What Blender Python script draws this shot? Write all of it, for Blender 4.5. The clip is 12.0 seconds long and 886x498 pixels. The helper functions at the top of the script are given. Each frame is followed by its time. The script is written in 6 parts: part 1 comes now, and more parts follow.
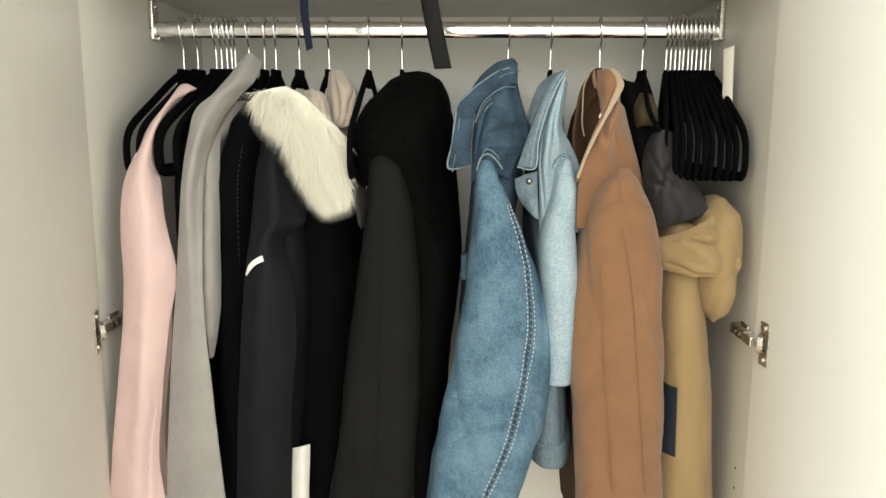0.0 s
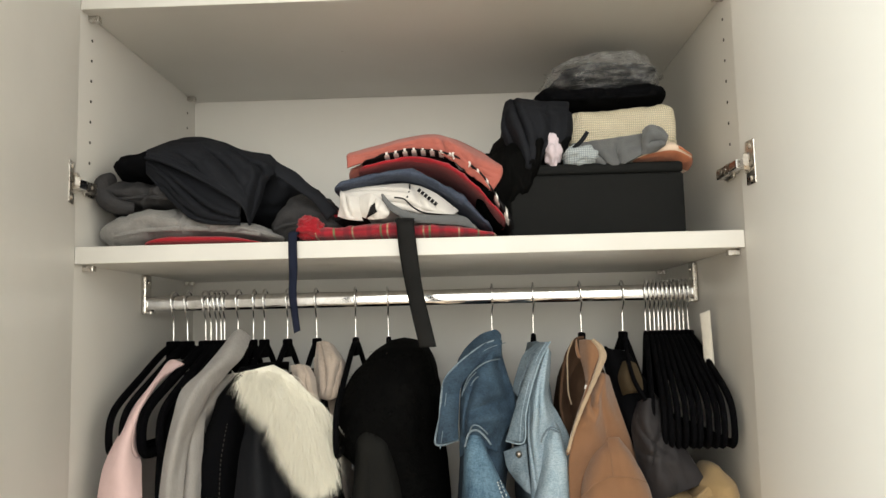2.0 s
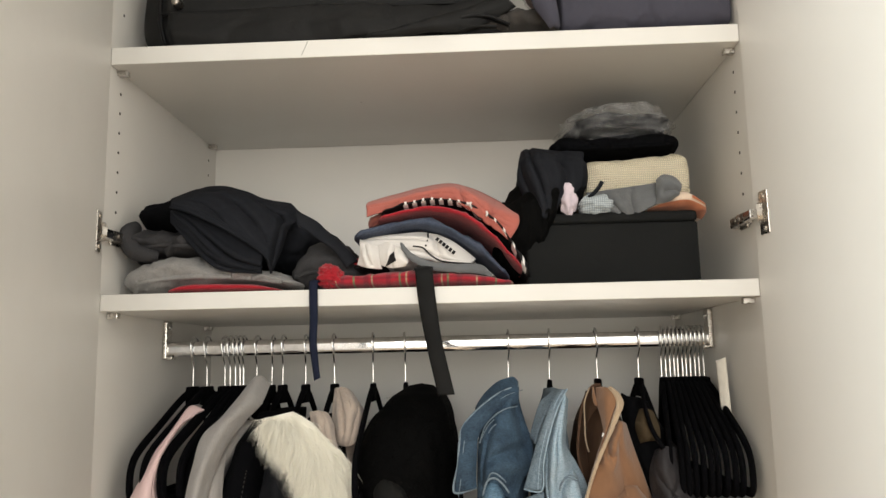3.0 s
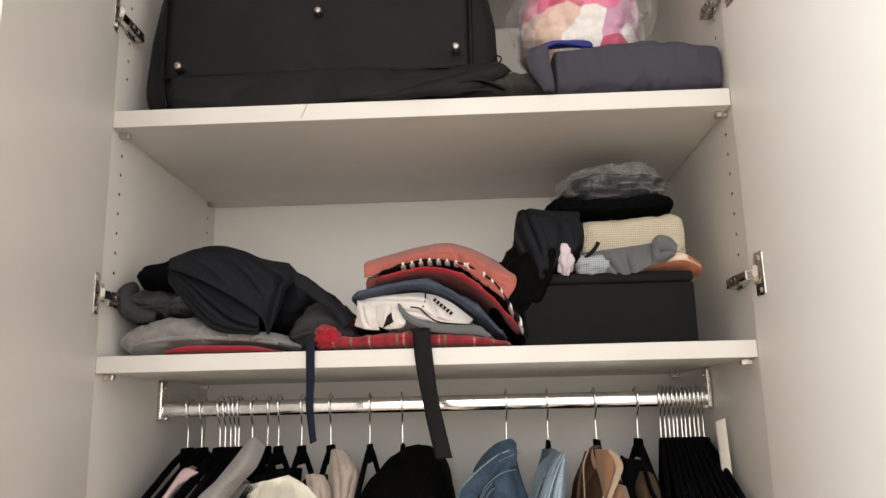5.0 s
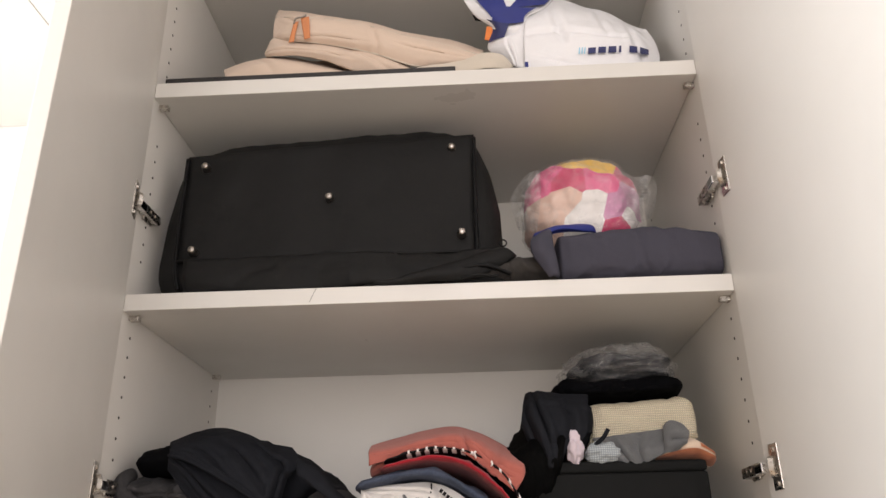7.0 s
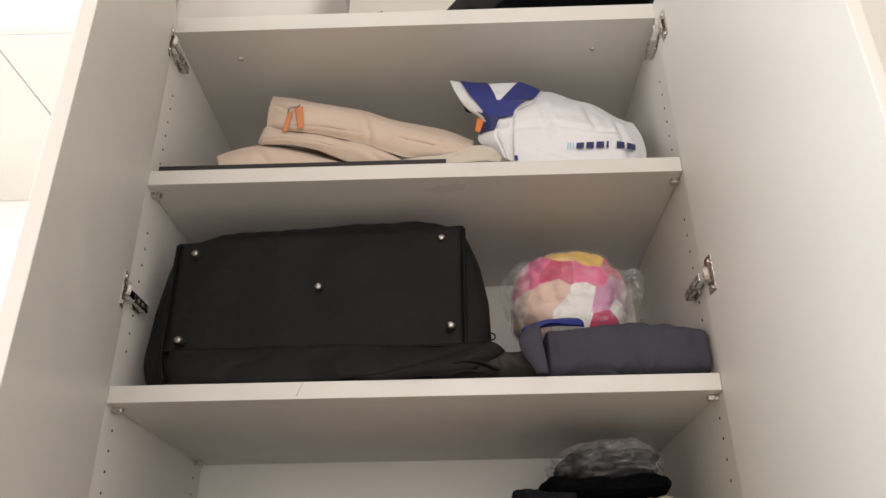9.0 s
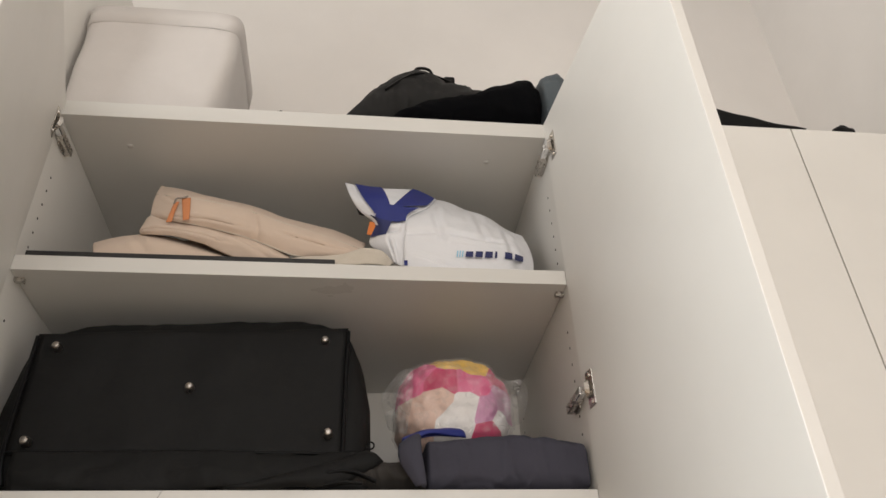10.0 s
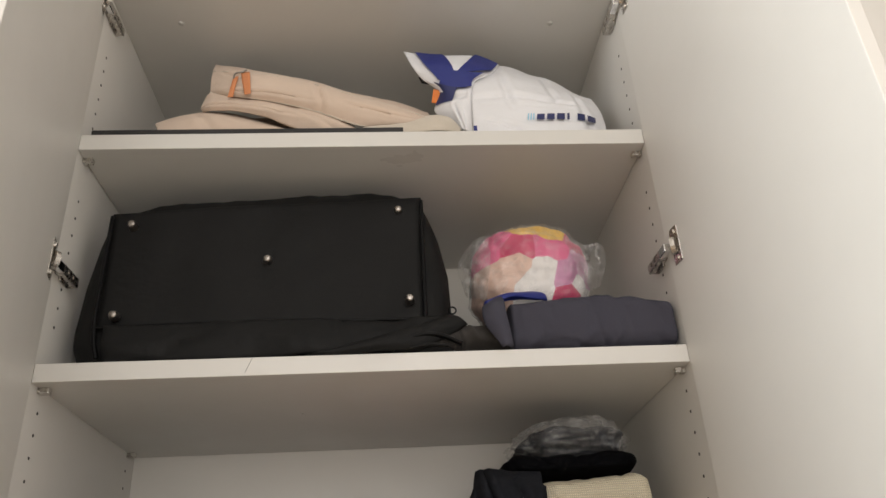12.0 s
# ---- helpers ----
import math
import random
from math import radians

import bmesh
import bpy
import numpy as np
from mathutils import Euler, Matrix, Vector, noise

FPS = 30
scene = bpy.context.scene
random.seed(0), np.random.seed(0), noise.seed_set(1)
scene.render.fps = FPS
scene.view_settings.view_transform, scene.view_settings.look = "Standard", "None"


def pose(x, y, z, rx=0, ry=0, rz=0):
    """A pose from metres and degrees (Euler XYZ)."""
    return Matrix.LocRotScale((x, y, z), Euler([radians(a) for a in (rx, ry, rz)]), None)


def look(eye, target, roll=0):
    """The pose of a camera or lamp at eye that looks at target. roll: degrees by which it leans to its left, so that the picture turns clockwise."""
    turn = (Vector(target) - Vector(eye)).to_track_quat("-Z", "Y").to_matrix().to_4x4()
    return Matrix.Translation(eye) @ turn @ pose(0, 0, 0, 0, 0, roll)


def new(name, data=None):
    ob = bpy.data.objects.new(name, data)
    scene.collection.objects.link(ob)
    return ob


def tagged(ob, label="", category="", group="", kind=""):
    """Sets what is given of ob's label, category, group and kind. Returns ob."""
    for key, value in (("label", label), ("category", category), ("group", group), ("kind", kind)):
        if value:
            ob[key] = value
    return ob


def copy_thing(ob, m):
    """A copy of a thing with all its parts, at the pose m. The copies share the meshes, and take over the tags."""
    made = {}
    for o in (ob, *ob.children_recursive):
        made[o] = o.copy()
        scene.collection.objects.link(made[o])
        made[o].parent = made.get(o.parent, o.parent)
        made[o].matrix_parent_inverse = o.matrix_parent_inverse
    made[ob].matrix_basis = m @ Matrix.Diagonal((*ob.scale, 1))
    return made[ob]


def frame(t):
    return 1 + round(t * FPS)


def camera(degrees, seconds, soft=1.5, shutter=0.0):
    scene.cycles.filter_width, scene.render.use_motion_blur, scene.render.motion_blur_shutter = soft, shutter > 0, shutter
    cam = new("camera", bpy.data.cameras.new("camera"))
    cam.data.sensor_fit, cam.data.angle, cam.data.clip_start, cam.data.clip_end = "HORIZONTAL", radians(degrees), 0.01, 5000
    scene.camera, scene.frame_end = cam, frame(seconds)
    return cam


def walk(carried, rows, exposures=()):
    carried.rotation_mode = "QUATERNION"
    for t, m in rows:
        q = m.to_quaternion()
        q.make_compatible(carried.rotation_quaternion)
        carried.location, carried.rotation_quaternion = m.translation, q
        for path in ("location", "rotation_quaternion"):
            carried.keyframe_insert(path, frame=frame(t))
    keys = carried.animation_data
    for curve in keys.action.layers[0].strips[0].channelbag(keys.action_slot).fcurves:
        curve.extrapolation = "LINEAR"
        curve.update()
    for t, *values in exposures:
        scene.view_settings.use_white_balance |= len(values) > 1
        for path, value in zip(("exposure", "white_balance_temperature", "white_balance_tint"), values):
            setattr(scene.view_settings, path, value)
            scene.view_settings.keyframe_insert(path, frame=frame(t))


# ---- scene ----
cam = camera(59.9, 12.0)
PATH = [
    (0, (0.081, -1.091, 1.277), (-0.009, 0.878, 0.942), 0.3),
    (0.5, (0.083, -1.089, 1.289), (-0.017, 0.891, 1.026), 0.1),
    (1, (0.085, -1.093, 1.319), (-0.007, 0.904, 1.263), -0.4),
    (1.5, (0.086, -1.092, 1.357), (0.022, 0.903, 1.473), -0.9),
    (2, (0.087, -1.092, 1.374), (0.027, 0.897, 1.573), -1.3),
    (2.5, (0.082, -1.101, 1.384), (0.014, 0.881, 1.638), -1.5),
    (3, (0.076, -1.113, 1.388), (-0.007, 0.864, 1.684), -1.2),
    (5, (0.077, -1.12, 1.406), (0.004, 0.834, 1.825), -1.3),
    (5.5, (0.073, -1.13, 1.408), (-0.012, 0.817, 1.857), -1.2),
    (6, (0.068, -1.128, 1.421), (-0.025, 0.804, 1.931), -1.0),
    (6.5, (0.069, -1.13, 1.448), (-0.012, 0.77, 2.066), -1.1),
    (7, (0.077, -1.142, 1.469), (0.003, 0.703, 2.237), -1.2),
    (7.2, (0.075, -1.148, 1.477), (0.001, 0.677, 2.291), -1.2),
    (8.8, (0.076, -1.168, 1.518), (0.012, 0.618, 2.4165), -0.9),
    (9, (0.076, -1.17, 1.521), (0.039, 0.614, 2.425), -0.9),
    (9.5, (0.086, -1.158, 1.522), (0.211, 0.561, 2.536), -1.5),
    (10, (0.096, -1.156, 1.527), (0.322, 0.478, 2.659), -2.6),
    (10.5, (0.097, -1.154, 1.527), (0.34, 0.462, 2.68), -3.3),
    (11, (0.096, -1.142, 1.519), (0.327, 0.487, 2.657), -3.5),
    (11.5, (0.075, -1.134, 1.512), (0.269, 0.543, 2.585), -3.9),
    (12, (0.031, -1.086, 1.494), (0.171, 0.685, 2.413), -3.3),
]
EXPOSURES = [(0, 1.02, 6500, 0), (2.5, 0.62, 6500, 6), (5.5, 0.53, 6500, 13), (7.2, 0.3, 6500, 16), (9, 0.1, 6500, 13), (10.5, -0.22, 6500, 11), (11.5, -0.2, 6500, 9), (12, 0.02, 6500, 11)]
walk(cam, [(t, look(eye, target, roll)) for t, eye, target, roll in PATH], EXPOSURES)

# ---- world and light ----
world = bpy.data.worlds.new("world")
scene.world = world
world.use_nodes = True
wn = world.node_tree.nodes
sky = wn.new("ShaderNodeTexSky")
sky.sky_type, sky.sun_disc = "NISHITA", False
sky.sun_elevation, sky.sun_rotation = radians(38), radians(200)
wn["Background"].inputs[1].default_value = 0.1
world.node_tree.links.new(sky.outputs[0], wn["Background"].inputs[0])

# daylight from the two windows: the side one a little cooler
LAMPS = (((-1.88, -0.82, 2.05), (0.0, -0.82, 2.05), 1.1, 2.6, 60, (0.95, 0.98, 0.96)), ((0.25, -2.98, 2.1), (0.25, 0.0, 2.1), 1.5, 2.5, 38, (1.0, 0.945, 0.88)))
for eye, aim, wide, high, power, tone in LAMPS:
    lamp = new("window_light", bpy.data.lights.new("window_light", "AREA"))
    lamp.data.shape, lamp.data.size, lamp.data.size_y = "RECTANGLE", wide, high
    lamp.data.energy, lamp.data.color = power, tone
    lamp.matrix_world = look(eye, aim)

# ---- materials ----


def mat_base(name, rough=0.6, metal=0.0):
    m = bpy.data.materials.new(name)
    m.use_nodes = True
    b = m.node_tree.nodes["Principled BSDF"]
    b.inputs["Roughness"].default_value, b.inputs["Metallic"].default_value = rough, metal
    return m, m.node_tree.nodes, m.node_tree.links, b


def coords(n, l, scale=(1, 1, 1)):
    tc, mp = n.new("ShaderNodeTexCoord"), n.new("ShaderNodeMapping")
    mp.inputs["Scale"].default_value = scale
    l.new(tc.outputs["Object"], mp.inputs[0])
    return mp.outputs[0]


def noise_node(n, l, vec, scale, detail=4.0, rough=0.6):
    t = n.new("ShaderNodeTexNoise")
    t.inputs["Scale"].default_value, t.inputs["Detail"].default_value, t.inputs["Roughness"].default_value = scale, detail, rough
    l.new(vec, t.inputs["Vector"])
    return t.outputs["Fac"]


def remap(n, l, v, a, b, c=0.0, d=1.0):
    r = n.new("ShaderNodeMapRange")
    for i, x in enumerate((a, b, c, d)):
        r.inputs[i + 1].default_value = x
    l.new(v, r.inputs[0])
    return r.outputs[0]


def mixed(n, l, fac, a, b, blend="MIX"):
    m = n.new("ShaderNodeMix")
    m.data_type, m.blend_type = "RGBA", blend
    for sock, v in ((m.inputs[0], fac), (m.inputs[6], a), (m.inputs[7], b)):
        if isinstance(v, (int, float)):
            sock.default_value = v
        elif isinstance(v, tuple):
            sock.default_value = (*v[:3], 1)
        else:
            l.new(v, sock)
    return m.outputs[2]


def bumped(n, l, b, height, strength, dist=0.001):
    bp = n.new("ShaderNodeBump")
    bp.inputs["Strength"].default_value, bp.inputs["Distance"].default_value = strength, dist
    l.new(height, bp.inputs["Height"])
    l.new(bp.outputs[0], b.inputs["Normal"])


def times_col(c, k):
    return tuple(min(1.0, x * k) for x in c)


def cloth(name, col, var=0.25, weave=900, bump=0.5, rough=0.92, sheen=0.15, stretch=(1, 1, 1), blotch=9):
    """Woven or felted cloth: blotchy tone, thread grain and soft relief."""
    m, n, l, b = mat_base(name, rough)
    v = coords(n, l)
    big = noise_node(n, l, v, blotch, 5)
    fine = noise_node(n, l, coords(n, l, stretch), weave, 2, 0.7)
    c = mixed(n, l, remap(n, l, big, 0.3, 0.7), times_col(col, 1 - var), times_col(col, 1 + var))
    c = mixed(n, l, remap(n, l, fine, 0.3, 0.7, 0.0, 0.5), c, times_col(col, 1 + 1.6 * var))
    l.new(c, b.inputs["Base Color"])
    b.inputs["Sheen Weight"].default_value = sheen if sum(col) > 0.25 else 0.0
    b.inputs["Specular IOR Level"].default_value = 0.5 if rough < 0.8 and sum(col) > 0.1 else 0.2 if sum(col) > 0.1 else 0.1 if sum(col) > 0.012 else 0.06
    b.inputs["Sheen Roughness"].default_value = 0.6
    mid = noise_node(n, l, v, 34, 3, 0.5)
    add = n.new("ShaderNodeMath")
    add.operation = "MULTIPLY_ADD"
    add.inputs[1].default_value = 0.16
    l.new(fine, add.inputs[0])
    l.new(mid, add.inputs[2])
    bumped(n, l, b, add.outputs[0], bump, 0.006)
    return m


def denim(name, col, fade, amount=0.5):
    """Denim: diagonal thread grain, pale weft and faded areas."""
    m, n, l, b = mat_base(name, 0.88)
    v = coords(n, l)
    warp = noise_node(n, l, coords(n, l, (1600, 1600, 260)), 1.0, 2)
    slub = noise_node(n, l, coords(n, l, (300, 300, 90)), 1.0, 4)
    cross = noise_node(n, l, coords(n, l, (200, 200, 900)), 1.0, 2)
    worn = noise_node(n, l, v, 16, 6, 0.68)
    c = mixed(n, l, remap(n, l, worn, 0.40, 0.64, 0.0, amount), col, fade)
    c = mixed(n, l, remap(n, l, warp, 0.42, 0.68, 0.0, 0.5), c, times_col(fade, 1.15))
    c = mixed(n, l, remap(n, l, slub, 0.45, 0.72, 0.0, 0.35), c, times_col(fade, 1.2))
    c = mixed(n, l, remap(n, l, cross, 0.45, 0.72, 0.0, 0.5), c, times_col(col, 0.45))
    l.new(c, b.inputs["Base Color"])
    bumped(n, l, b, warp, 0.5, 0.0008)
    return m


def knit(name, col, pitch=150, var=0.12):
    """Ribbed knit: rows of stitches in relief."""
    m, n, l, b = mat_base(name, 0.95)
    w = n.new("ShaderNodeTexWave")
    w.bands_direction = "X"
    w.inputs["Scale"].default_value, w.inputs["Distortion"].default_value = pitch / 6.28, 1.5
    l.new(coords(n, l), w.inputs[0])
    w2 = n.new("ShaderNodeTexWave")
    w2.bands_direction = "Z"
    w2.inputs["Scale"].default_value, w2.inputs["Distortion"].default_value = pitch / 7.5, 2.0
    l.new(coords(n, l), w2.inputs[0])
    add = n.new("ShaderNodeMath")
    add.operation = "MULTIPLY"
    l.new(w.outputs["Fac"], add.inputs[0])
    l.new(w2.outputs["Fac"], add.inputs[1])
    c = mixed(n, l, remap(n, l, add.outputs[0], 0.0, 0.5), times_col(col, 1 - 2.2 * var), times_col(col, 1 + var))
    l.new(c, b.inputs["Base Color"])
    bumped(n, l, b, add.outputs[0], 0.9, 0.003)
    return m


def painted(name, col, rough=0.42, var=0.03, grain=0.05):
    """Melamine or wall paint: nearly plain, with a faint grain and smudges."""
    m, n, l, b = mat_base(name, rough)
    v = coords(n, l)
    c = mixed(n, l, remap(n, l, noise_node(n, l, v, 3.0, 5), 0.3, 0.7), times_col(col, 1 - var), times_col(col, 1 + var))
    l.new(c, b.inputs["Base Color"])
    l.new(remap(n, l, noise_node(n, l, v, 7.0, 4), 0.3, 0.7, rough - 0.08, rough + 0.1), b.inputs["Roughness"])
    bumped(n, l, b, noise_node(n, l, v, 700, 3), grain, 0.0004)
    return m


def metal(name, col, rough):
    m, n, l, b = mat_base(name, rough, 1.0)
    v = coords(n, l)
    c = mixed(n, l, remap(n, l, noise_node(n, l, v, 90, 4), 0.3, 0.7), times_col(col, 0.85), times_col(col, 1.08))
    l.new(c, b.inputs["Base Color"])
    l.new(remap(n, l, noise_node(n, l, v, 160, 3), 0.3, 0.7, rough * 0.7, rough * 1.4), b.inputs["Roughness"])
    return m


def clear_film(name, veil=0.2):
    """Thin clear plastic: mostly see-through, glossy creases and a milky veil."""
    m, n, l, b = mat_base(name, 0.15)
    out = n["Material Output"]
    tr, gl, df = n.new("ShaderNodeBsdfTransparent"), n.new("ShaderNodeBsdfGlossy"), n.new("ShaderNodeBsdfDiffuse")
    gl.inputs["Roughness"].default_value = 0.12
    df.inputs["Color"].default_value = (0.8, 0.8, 0.8, 1)
    crease = noise_node(n, l, coords(n, l, (40, 40, 30)), 1.0, 6, 0.7)
    m1, m2 = n.new("ShaderNodeMixShader"), n.new("ShaderNodeMixShader")
    off, fold = n.new("ShaderNodeMath"), n.new("ShaderNodeMath")
    off.operation, fold.operation = "SUBTRACT", "ABSOLUTE"
    off.inputs[1].default_value = 0.5
    l.new(noise_node(n, l, coords(n, l, (26, 26, 26)), 1.0, 3, 0.6), off.inputs[0])
    l.new(off.outputs[0], fold.inputs[0])
    l.new(remap(n, l, fold.outputs[0], 0.0, 0.035, veil * 1.6, veil * 0.45), m1.inputs[0])
    l.new(tr.outputs[0], m1.inputs[1])
    l.new(df.outputs[0], m1.inputs[2])
    l.new(remap(n, l, crease, 0.4, 0.75, 0.02, 0.12), m2.inputs[0])
    l.new(m1.outputs[0], m2.inputs[1])
    l.new(gl.outputs[0], m2.inputs[2])
    bp = n.new("ShaderNodeBump")
    bp.inputs["Strength"].default_value, bp.inputs["Distance"].default_value = 0.9, 0.006
    l.new(crease, bp.inputs["Height"])
    l.new(bp.outputs[0], gl.inputs["Normal"])
    l.new(m2.outputs[0], out.inputs[0])
    return m


def stripes(m_name, col, bands, axis_scale, weave=800):
    """Cloth with printed bands; bands: (wave scale along x, along z, lower, upper, colour)."""
    m = cloth(m_name, col, 0.15, weave)
    n, l = m.node_tree.nodes, m.node_tree.links
    b = n["Principled BSDF"]
    c = b.inputs["Base Color"].links[0].from_socket
    for direction, scale, lo, hi, tone, fac in bands:
        w = n.new("ShaderNodeTexWave")
        w.bands_direction = direction
        w.inputs["Scale"].default_value, w.inputs["Distortion"].default_value = scale, 0.6
        l.new(coords(n, l, axis_scale), w.inputs[0])
        c = mixed(n, l, remap(n, l, w.outputs["Fac"], lo, hi, 0.0, fac), c, tone)
    l.new(c, b.inputs["Base Color"])
    return m


M_WHITE = painted("white_melamine", (0.76, 0.74, 0.70))
M_EDGE = painted("white_edge_band", (0.66, 0.645, 0.61), 0.35)
M_WALL = painted("wall_paint", (0.78, 0.75, 0.72), 0.8, 0.03, 0.3)
M_FLOOR = painted("oak_floor", (0.50, 0.38, 0.26), 0.4, 0.25, 0.3)
M_HOLE = painted("drilled_hole", (0.06, 0.055, 0.05), 0.9)
M_CHROME = metal("chrome", (0.86, 0.86, 0.87), 0.09)
M_STEEL = metal("nickel_steel", (0.62, 0.59, 0.55), 0.28)
M_STUD = metal("stud_metal", (0.36, 0.33, 0.30), 0.3)
M_BOLT = metal("dark_nickel", (0.30, 0.27, 0.24), 0.35)
M_VELVET = cloth("black_velvet", (0.0018, 0.0018, 0.0024), 0.3, 1500, 0.3, 0.95, 0.12)
M_PINK = cloth("pink_cotton", (0.72, 0.525, 0.515), 0.07, 1100, 0.4, 0.9, 0.1)
M_GREYWOOL = cloth("grey_melange_wool", (0.29, 0.275, 0.262), 0.14, 700, 0.6, stretch=(1, 1, 0.25))
M_BLACK = cloth("black_wool", (0.0021, 0.0022, 0.0028), 0.3, 800, 0.5)
M_NAVY = cloth("dark_navy_nylon", (0.0082, 0.0088, 0.0108), 0.2, 900, 0.3, 0.62, 0.1)
M_CHAR = cloth("charcoal_cotton", (0.0092, 0.0092, 0.0086), 0.18, 900, 0.4, 0.85, 0.1)
M_FURW = cloth("white_fur", (0.94, 0.90, 0.79), 0.06, 500, 0.2, 0.8, 0.3)
M_FURB = cloth("black_fur", (0.0018, 0.0018, 0.0018), 0.3, 500, 0.2, 0.85, 0.05)
M_TEDDY = cloth("beige_teddy_fleece", (0.44, 0.36, 0.30), 0.15, 260, 1.0, 0.95, 0.3)
M_DENIM = denim("blue_denim", (0.030, 0.076, 0.135), (0.155, 0.26, 0.35), 0.75)
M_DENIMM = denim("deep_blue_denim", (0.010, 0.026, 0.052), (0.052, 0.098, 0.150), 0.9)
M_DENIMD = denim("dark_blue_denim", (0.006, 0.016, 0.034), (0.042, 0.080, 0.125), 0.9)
M_DENIML = denim("light_blue_denim", (0.24, 0.34, 0.42), (0.44, 0.53, 0.60), 0.6)
M_DENIMG = denim("grey_blue_denim", (0.095, 0.14, 0.18), (0.26, 0.32, 0.37), 0.6)
M_STITCH = cloth("pale_stitching", (0.55, 0.60, 0.62), 0.15, 1500, 0.3)
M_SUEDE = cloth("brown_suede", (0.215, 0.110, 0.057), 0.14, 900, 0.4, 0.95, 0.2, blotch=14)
# the same suede with the shade inside the coat put into its colour
M_SUEDE_SHADE = cloth("shaded_brown_suede", (0.085, 0.048, 0.030), 0.16, 900, 0.4, 0.95, 0.2)
M_BROWN = cloth("olive_brown_cotton", (0.050, 0.036, 0.020), 0.2, 900, 0.4)
M_SEAMB = cloth("brown_thread", (0.20, 0.105, 0.056), 0.1, 900)
M_SHERPA = cloth("cream_sherpa", (0.36, 0.27, 0.18), 0.15, 350, 1.0, 0.95, 0.3)
M_OLIVE = cloth("khaki_cotton", (0.29, 0.20, 0.098), 0.09, 1000, 0.35, 0.8, 0.1)
M_LINING = cloth("slate_lining", (0.030, 0.028, 0.030), 0.2, 900, 0.3, 0.42, 0.1)
M_BELT = cloth("navy_belt", (0.012, 0.015, 0.030), 0.15, 900)
M_PATCH = cloth("navy_patch", (0.022, 0.027, 0.038), 0.15, 1200)
M_CREAM = knit("cream_knit", (0.86, 0.77, 0.58), 620)
M_CANVAS = cloth("cream_canvas", (0.68, 0.64, 0.56), 0.08, 700, 0.5)
M_GREYKNIT = cloth("grey_fleece", (0.23, 0.22, 0.21), 0.22, 300, 0.9, 0.95, 0.25)
M_DGREY = cloth("dark_grey_knit", (0.040, 0.039, 0.041), 0.25, 350, 0.9, 0.95, 0.2)
M_SLATE = cloth("dark_slate_twill", (0.0125, 0.0135, 0.0168), 0.25, 700, 0.5)
M_RED = cloth("red_cotton", (0.31, 0.008, 0.017), 0.2, 900, 0.5)
M_PLAID = stripes("red_tartan", (0.31, 0.014, 0.026), [("X", 9.0, 0.80, 0.95, (0.05, 0.012, 0.02), 0.4), ("X", 6.0, 0.990, 0.999, (0.45, 0.5, 0.3), 0.55), ("Z", 20.0, 0.8, 0.95, (0.06, 0.012, 0.02), 0.35), ("X", 4.5, 0.992, 0.999, (0.10, 0.2, 0.09), 0.8)], (1, 1, 1))
M_SALMON = cloth("salmon_sweatshirt", (0.39, 0.115, 0.090), 0.12, 800, 0.6)
M_TEE = cloth("white_jersey", (0.68, 0.65, 0.62), 0.08, 900, 0.4)
M_JEANS = denim("navy_jeans", (0.028, 0.038, 0.070), (0.075, 0.095, 0.14), 0.5)
M_BOX = cloth("black_fabric_box", (0.0095, 0.010, 0.010), 0.12, 1000, 0.3, 0.75, 0.05)
M_GREYC = cloth("mid_grey_cotton", (0.115, 0.12, 0.125), 0.15, 900, 0.4)
M_RUST = cloth("rust_band", (0.40, 0.135, 0.062), 0.12, 900, 0.4)
M_ECRU = cloth("ecru_jersey", (0.72, 0.57, 0.44), 0.08, 900, 0.4)
M_LILAC = cloth("pale_lilac_cotton", (0.58, 0.50, 0.55), 0.08, 900, 0.4)
M_CHECK = stripes("grey_gingham", (0.42, 0.46, 0.48), [("X", 95, 0.5, 0.8, (0.16, 0.19, 0.21), 0.6), ("Z", 95, 0.5, 0.8, (0.16, 0.19, 0.21), 0.6)], (1, 1, 1))
M_FILM = clear_film("clear_film", 0.13)
M_FILMD = clear_film("thin_clear_film", 0.12)
M_BAG = cloth("black_canvas", (0.0088, 0.0088, 0.0088), 0.14, 800, 0.4, 0.6, 0.05)
M_BAG.node_tree.nodes["Principled BSDF"].inputs["Specular IOR Level"].default_value = 0.16
M_PIPE = cloth("black_piping", (0.006, 0.006, 0.0065), 0.1, 800, 0.2, 0.35, 0.0)
M_PAD = cloth("blue_grey_microfibre", (0.054, 0.053, 0.070), 0.08, 900, 0.3, 0.9, 0.2)
M_TAUPE = cloth("dark_taupe_cloth", (0.042, 0.038, 0.035), 0.15, 700, 0.4)
M_HOTPINK = cloth("pink_fabric", (0.70, 0.11, 0.26), 0.1, 800, 0.3, 0.6)
M_MAGENTA = cloth("magenta_fabric", (0.52, 0.022, 0.11), 0.15, 800, 0.3, 0.6)
M_YELLOW = cloth("yellow_fabric", (0.80, 0.50, 0.08), 0.1, 800, 0.3, 0.6)
M_PEACH = cloth("peach_fabric", (0.68, 0.47, 0.38), 0.08, 800, 0.3, 0.7)
M_WHITEF = cloth("white_fabric", (0.78, 0.75, 0.73), 0.05, 800, 0.3, 0.7)
M_MAUVE = cloth("mauve_fabric", (0.52, 0.22, 0.38), 0.2, 800, 0.3, 0.6)
M_BLUE = cloth("royal_blue_print", (0.012, 0.022, 0.17), 0.12, 900, 0.2, 0.5)
M_LBLUE = cloth("light_blue_print", (0.22, 0.52, 0.70), 0.08, 900, 0.2, 0.5)
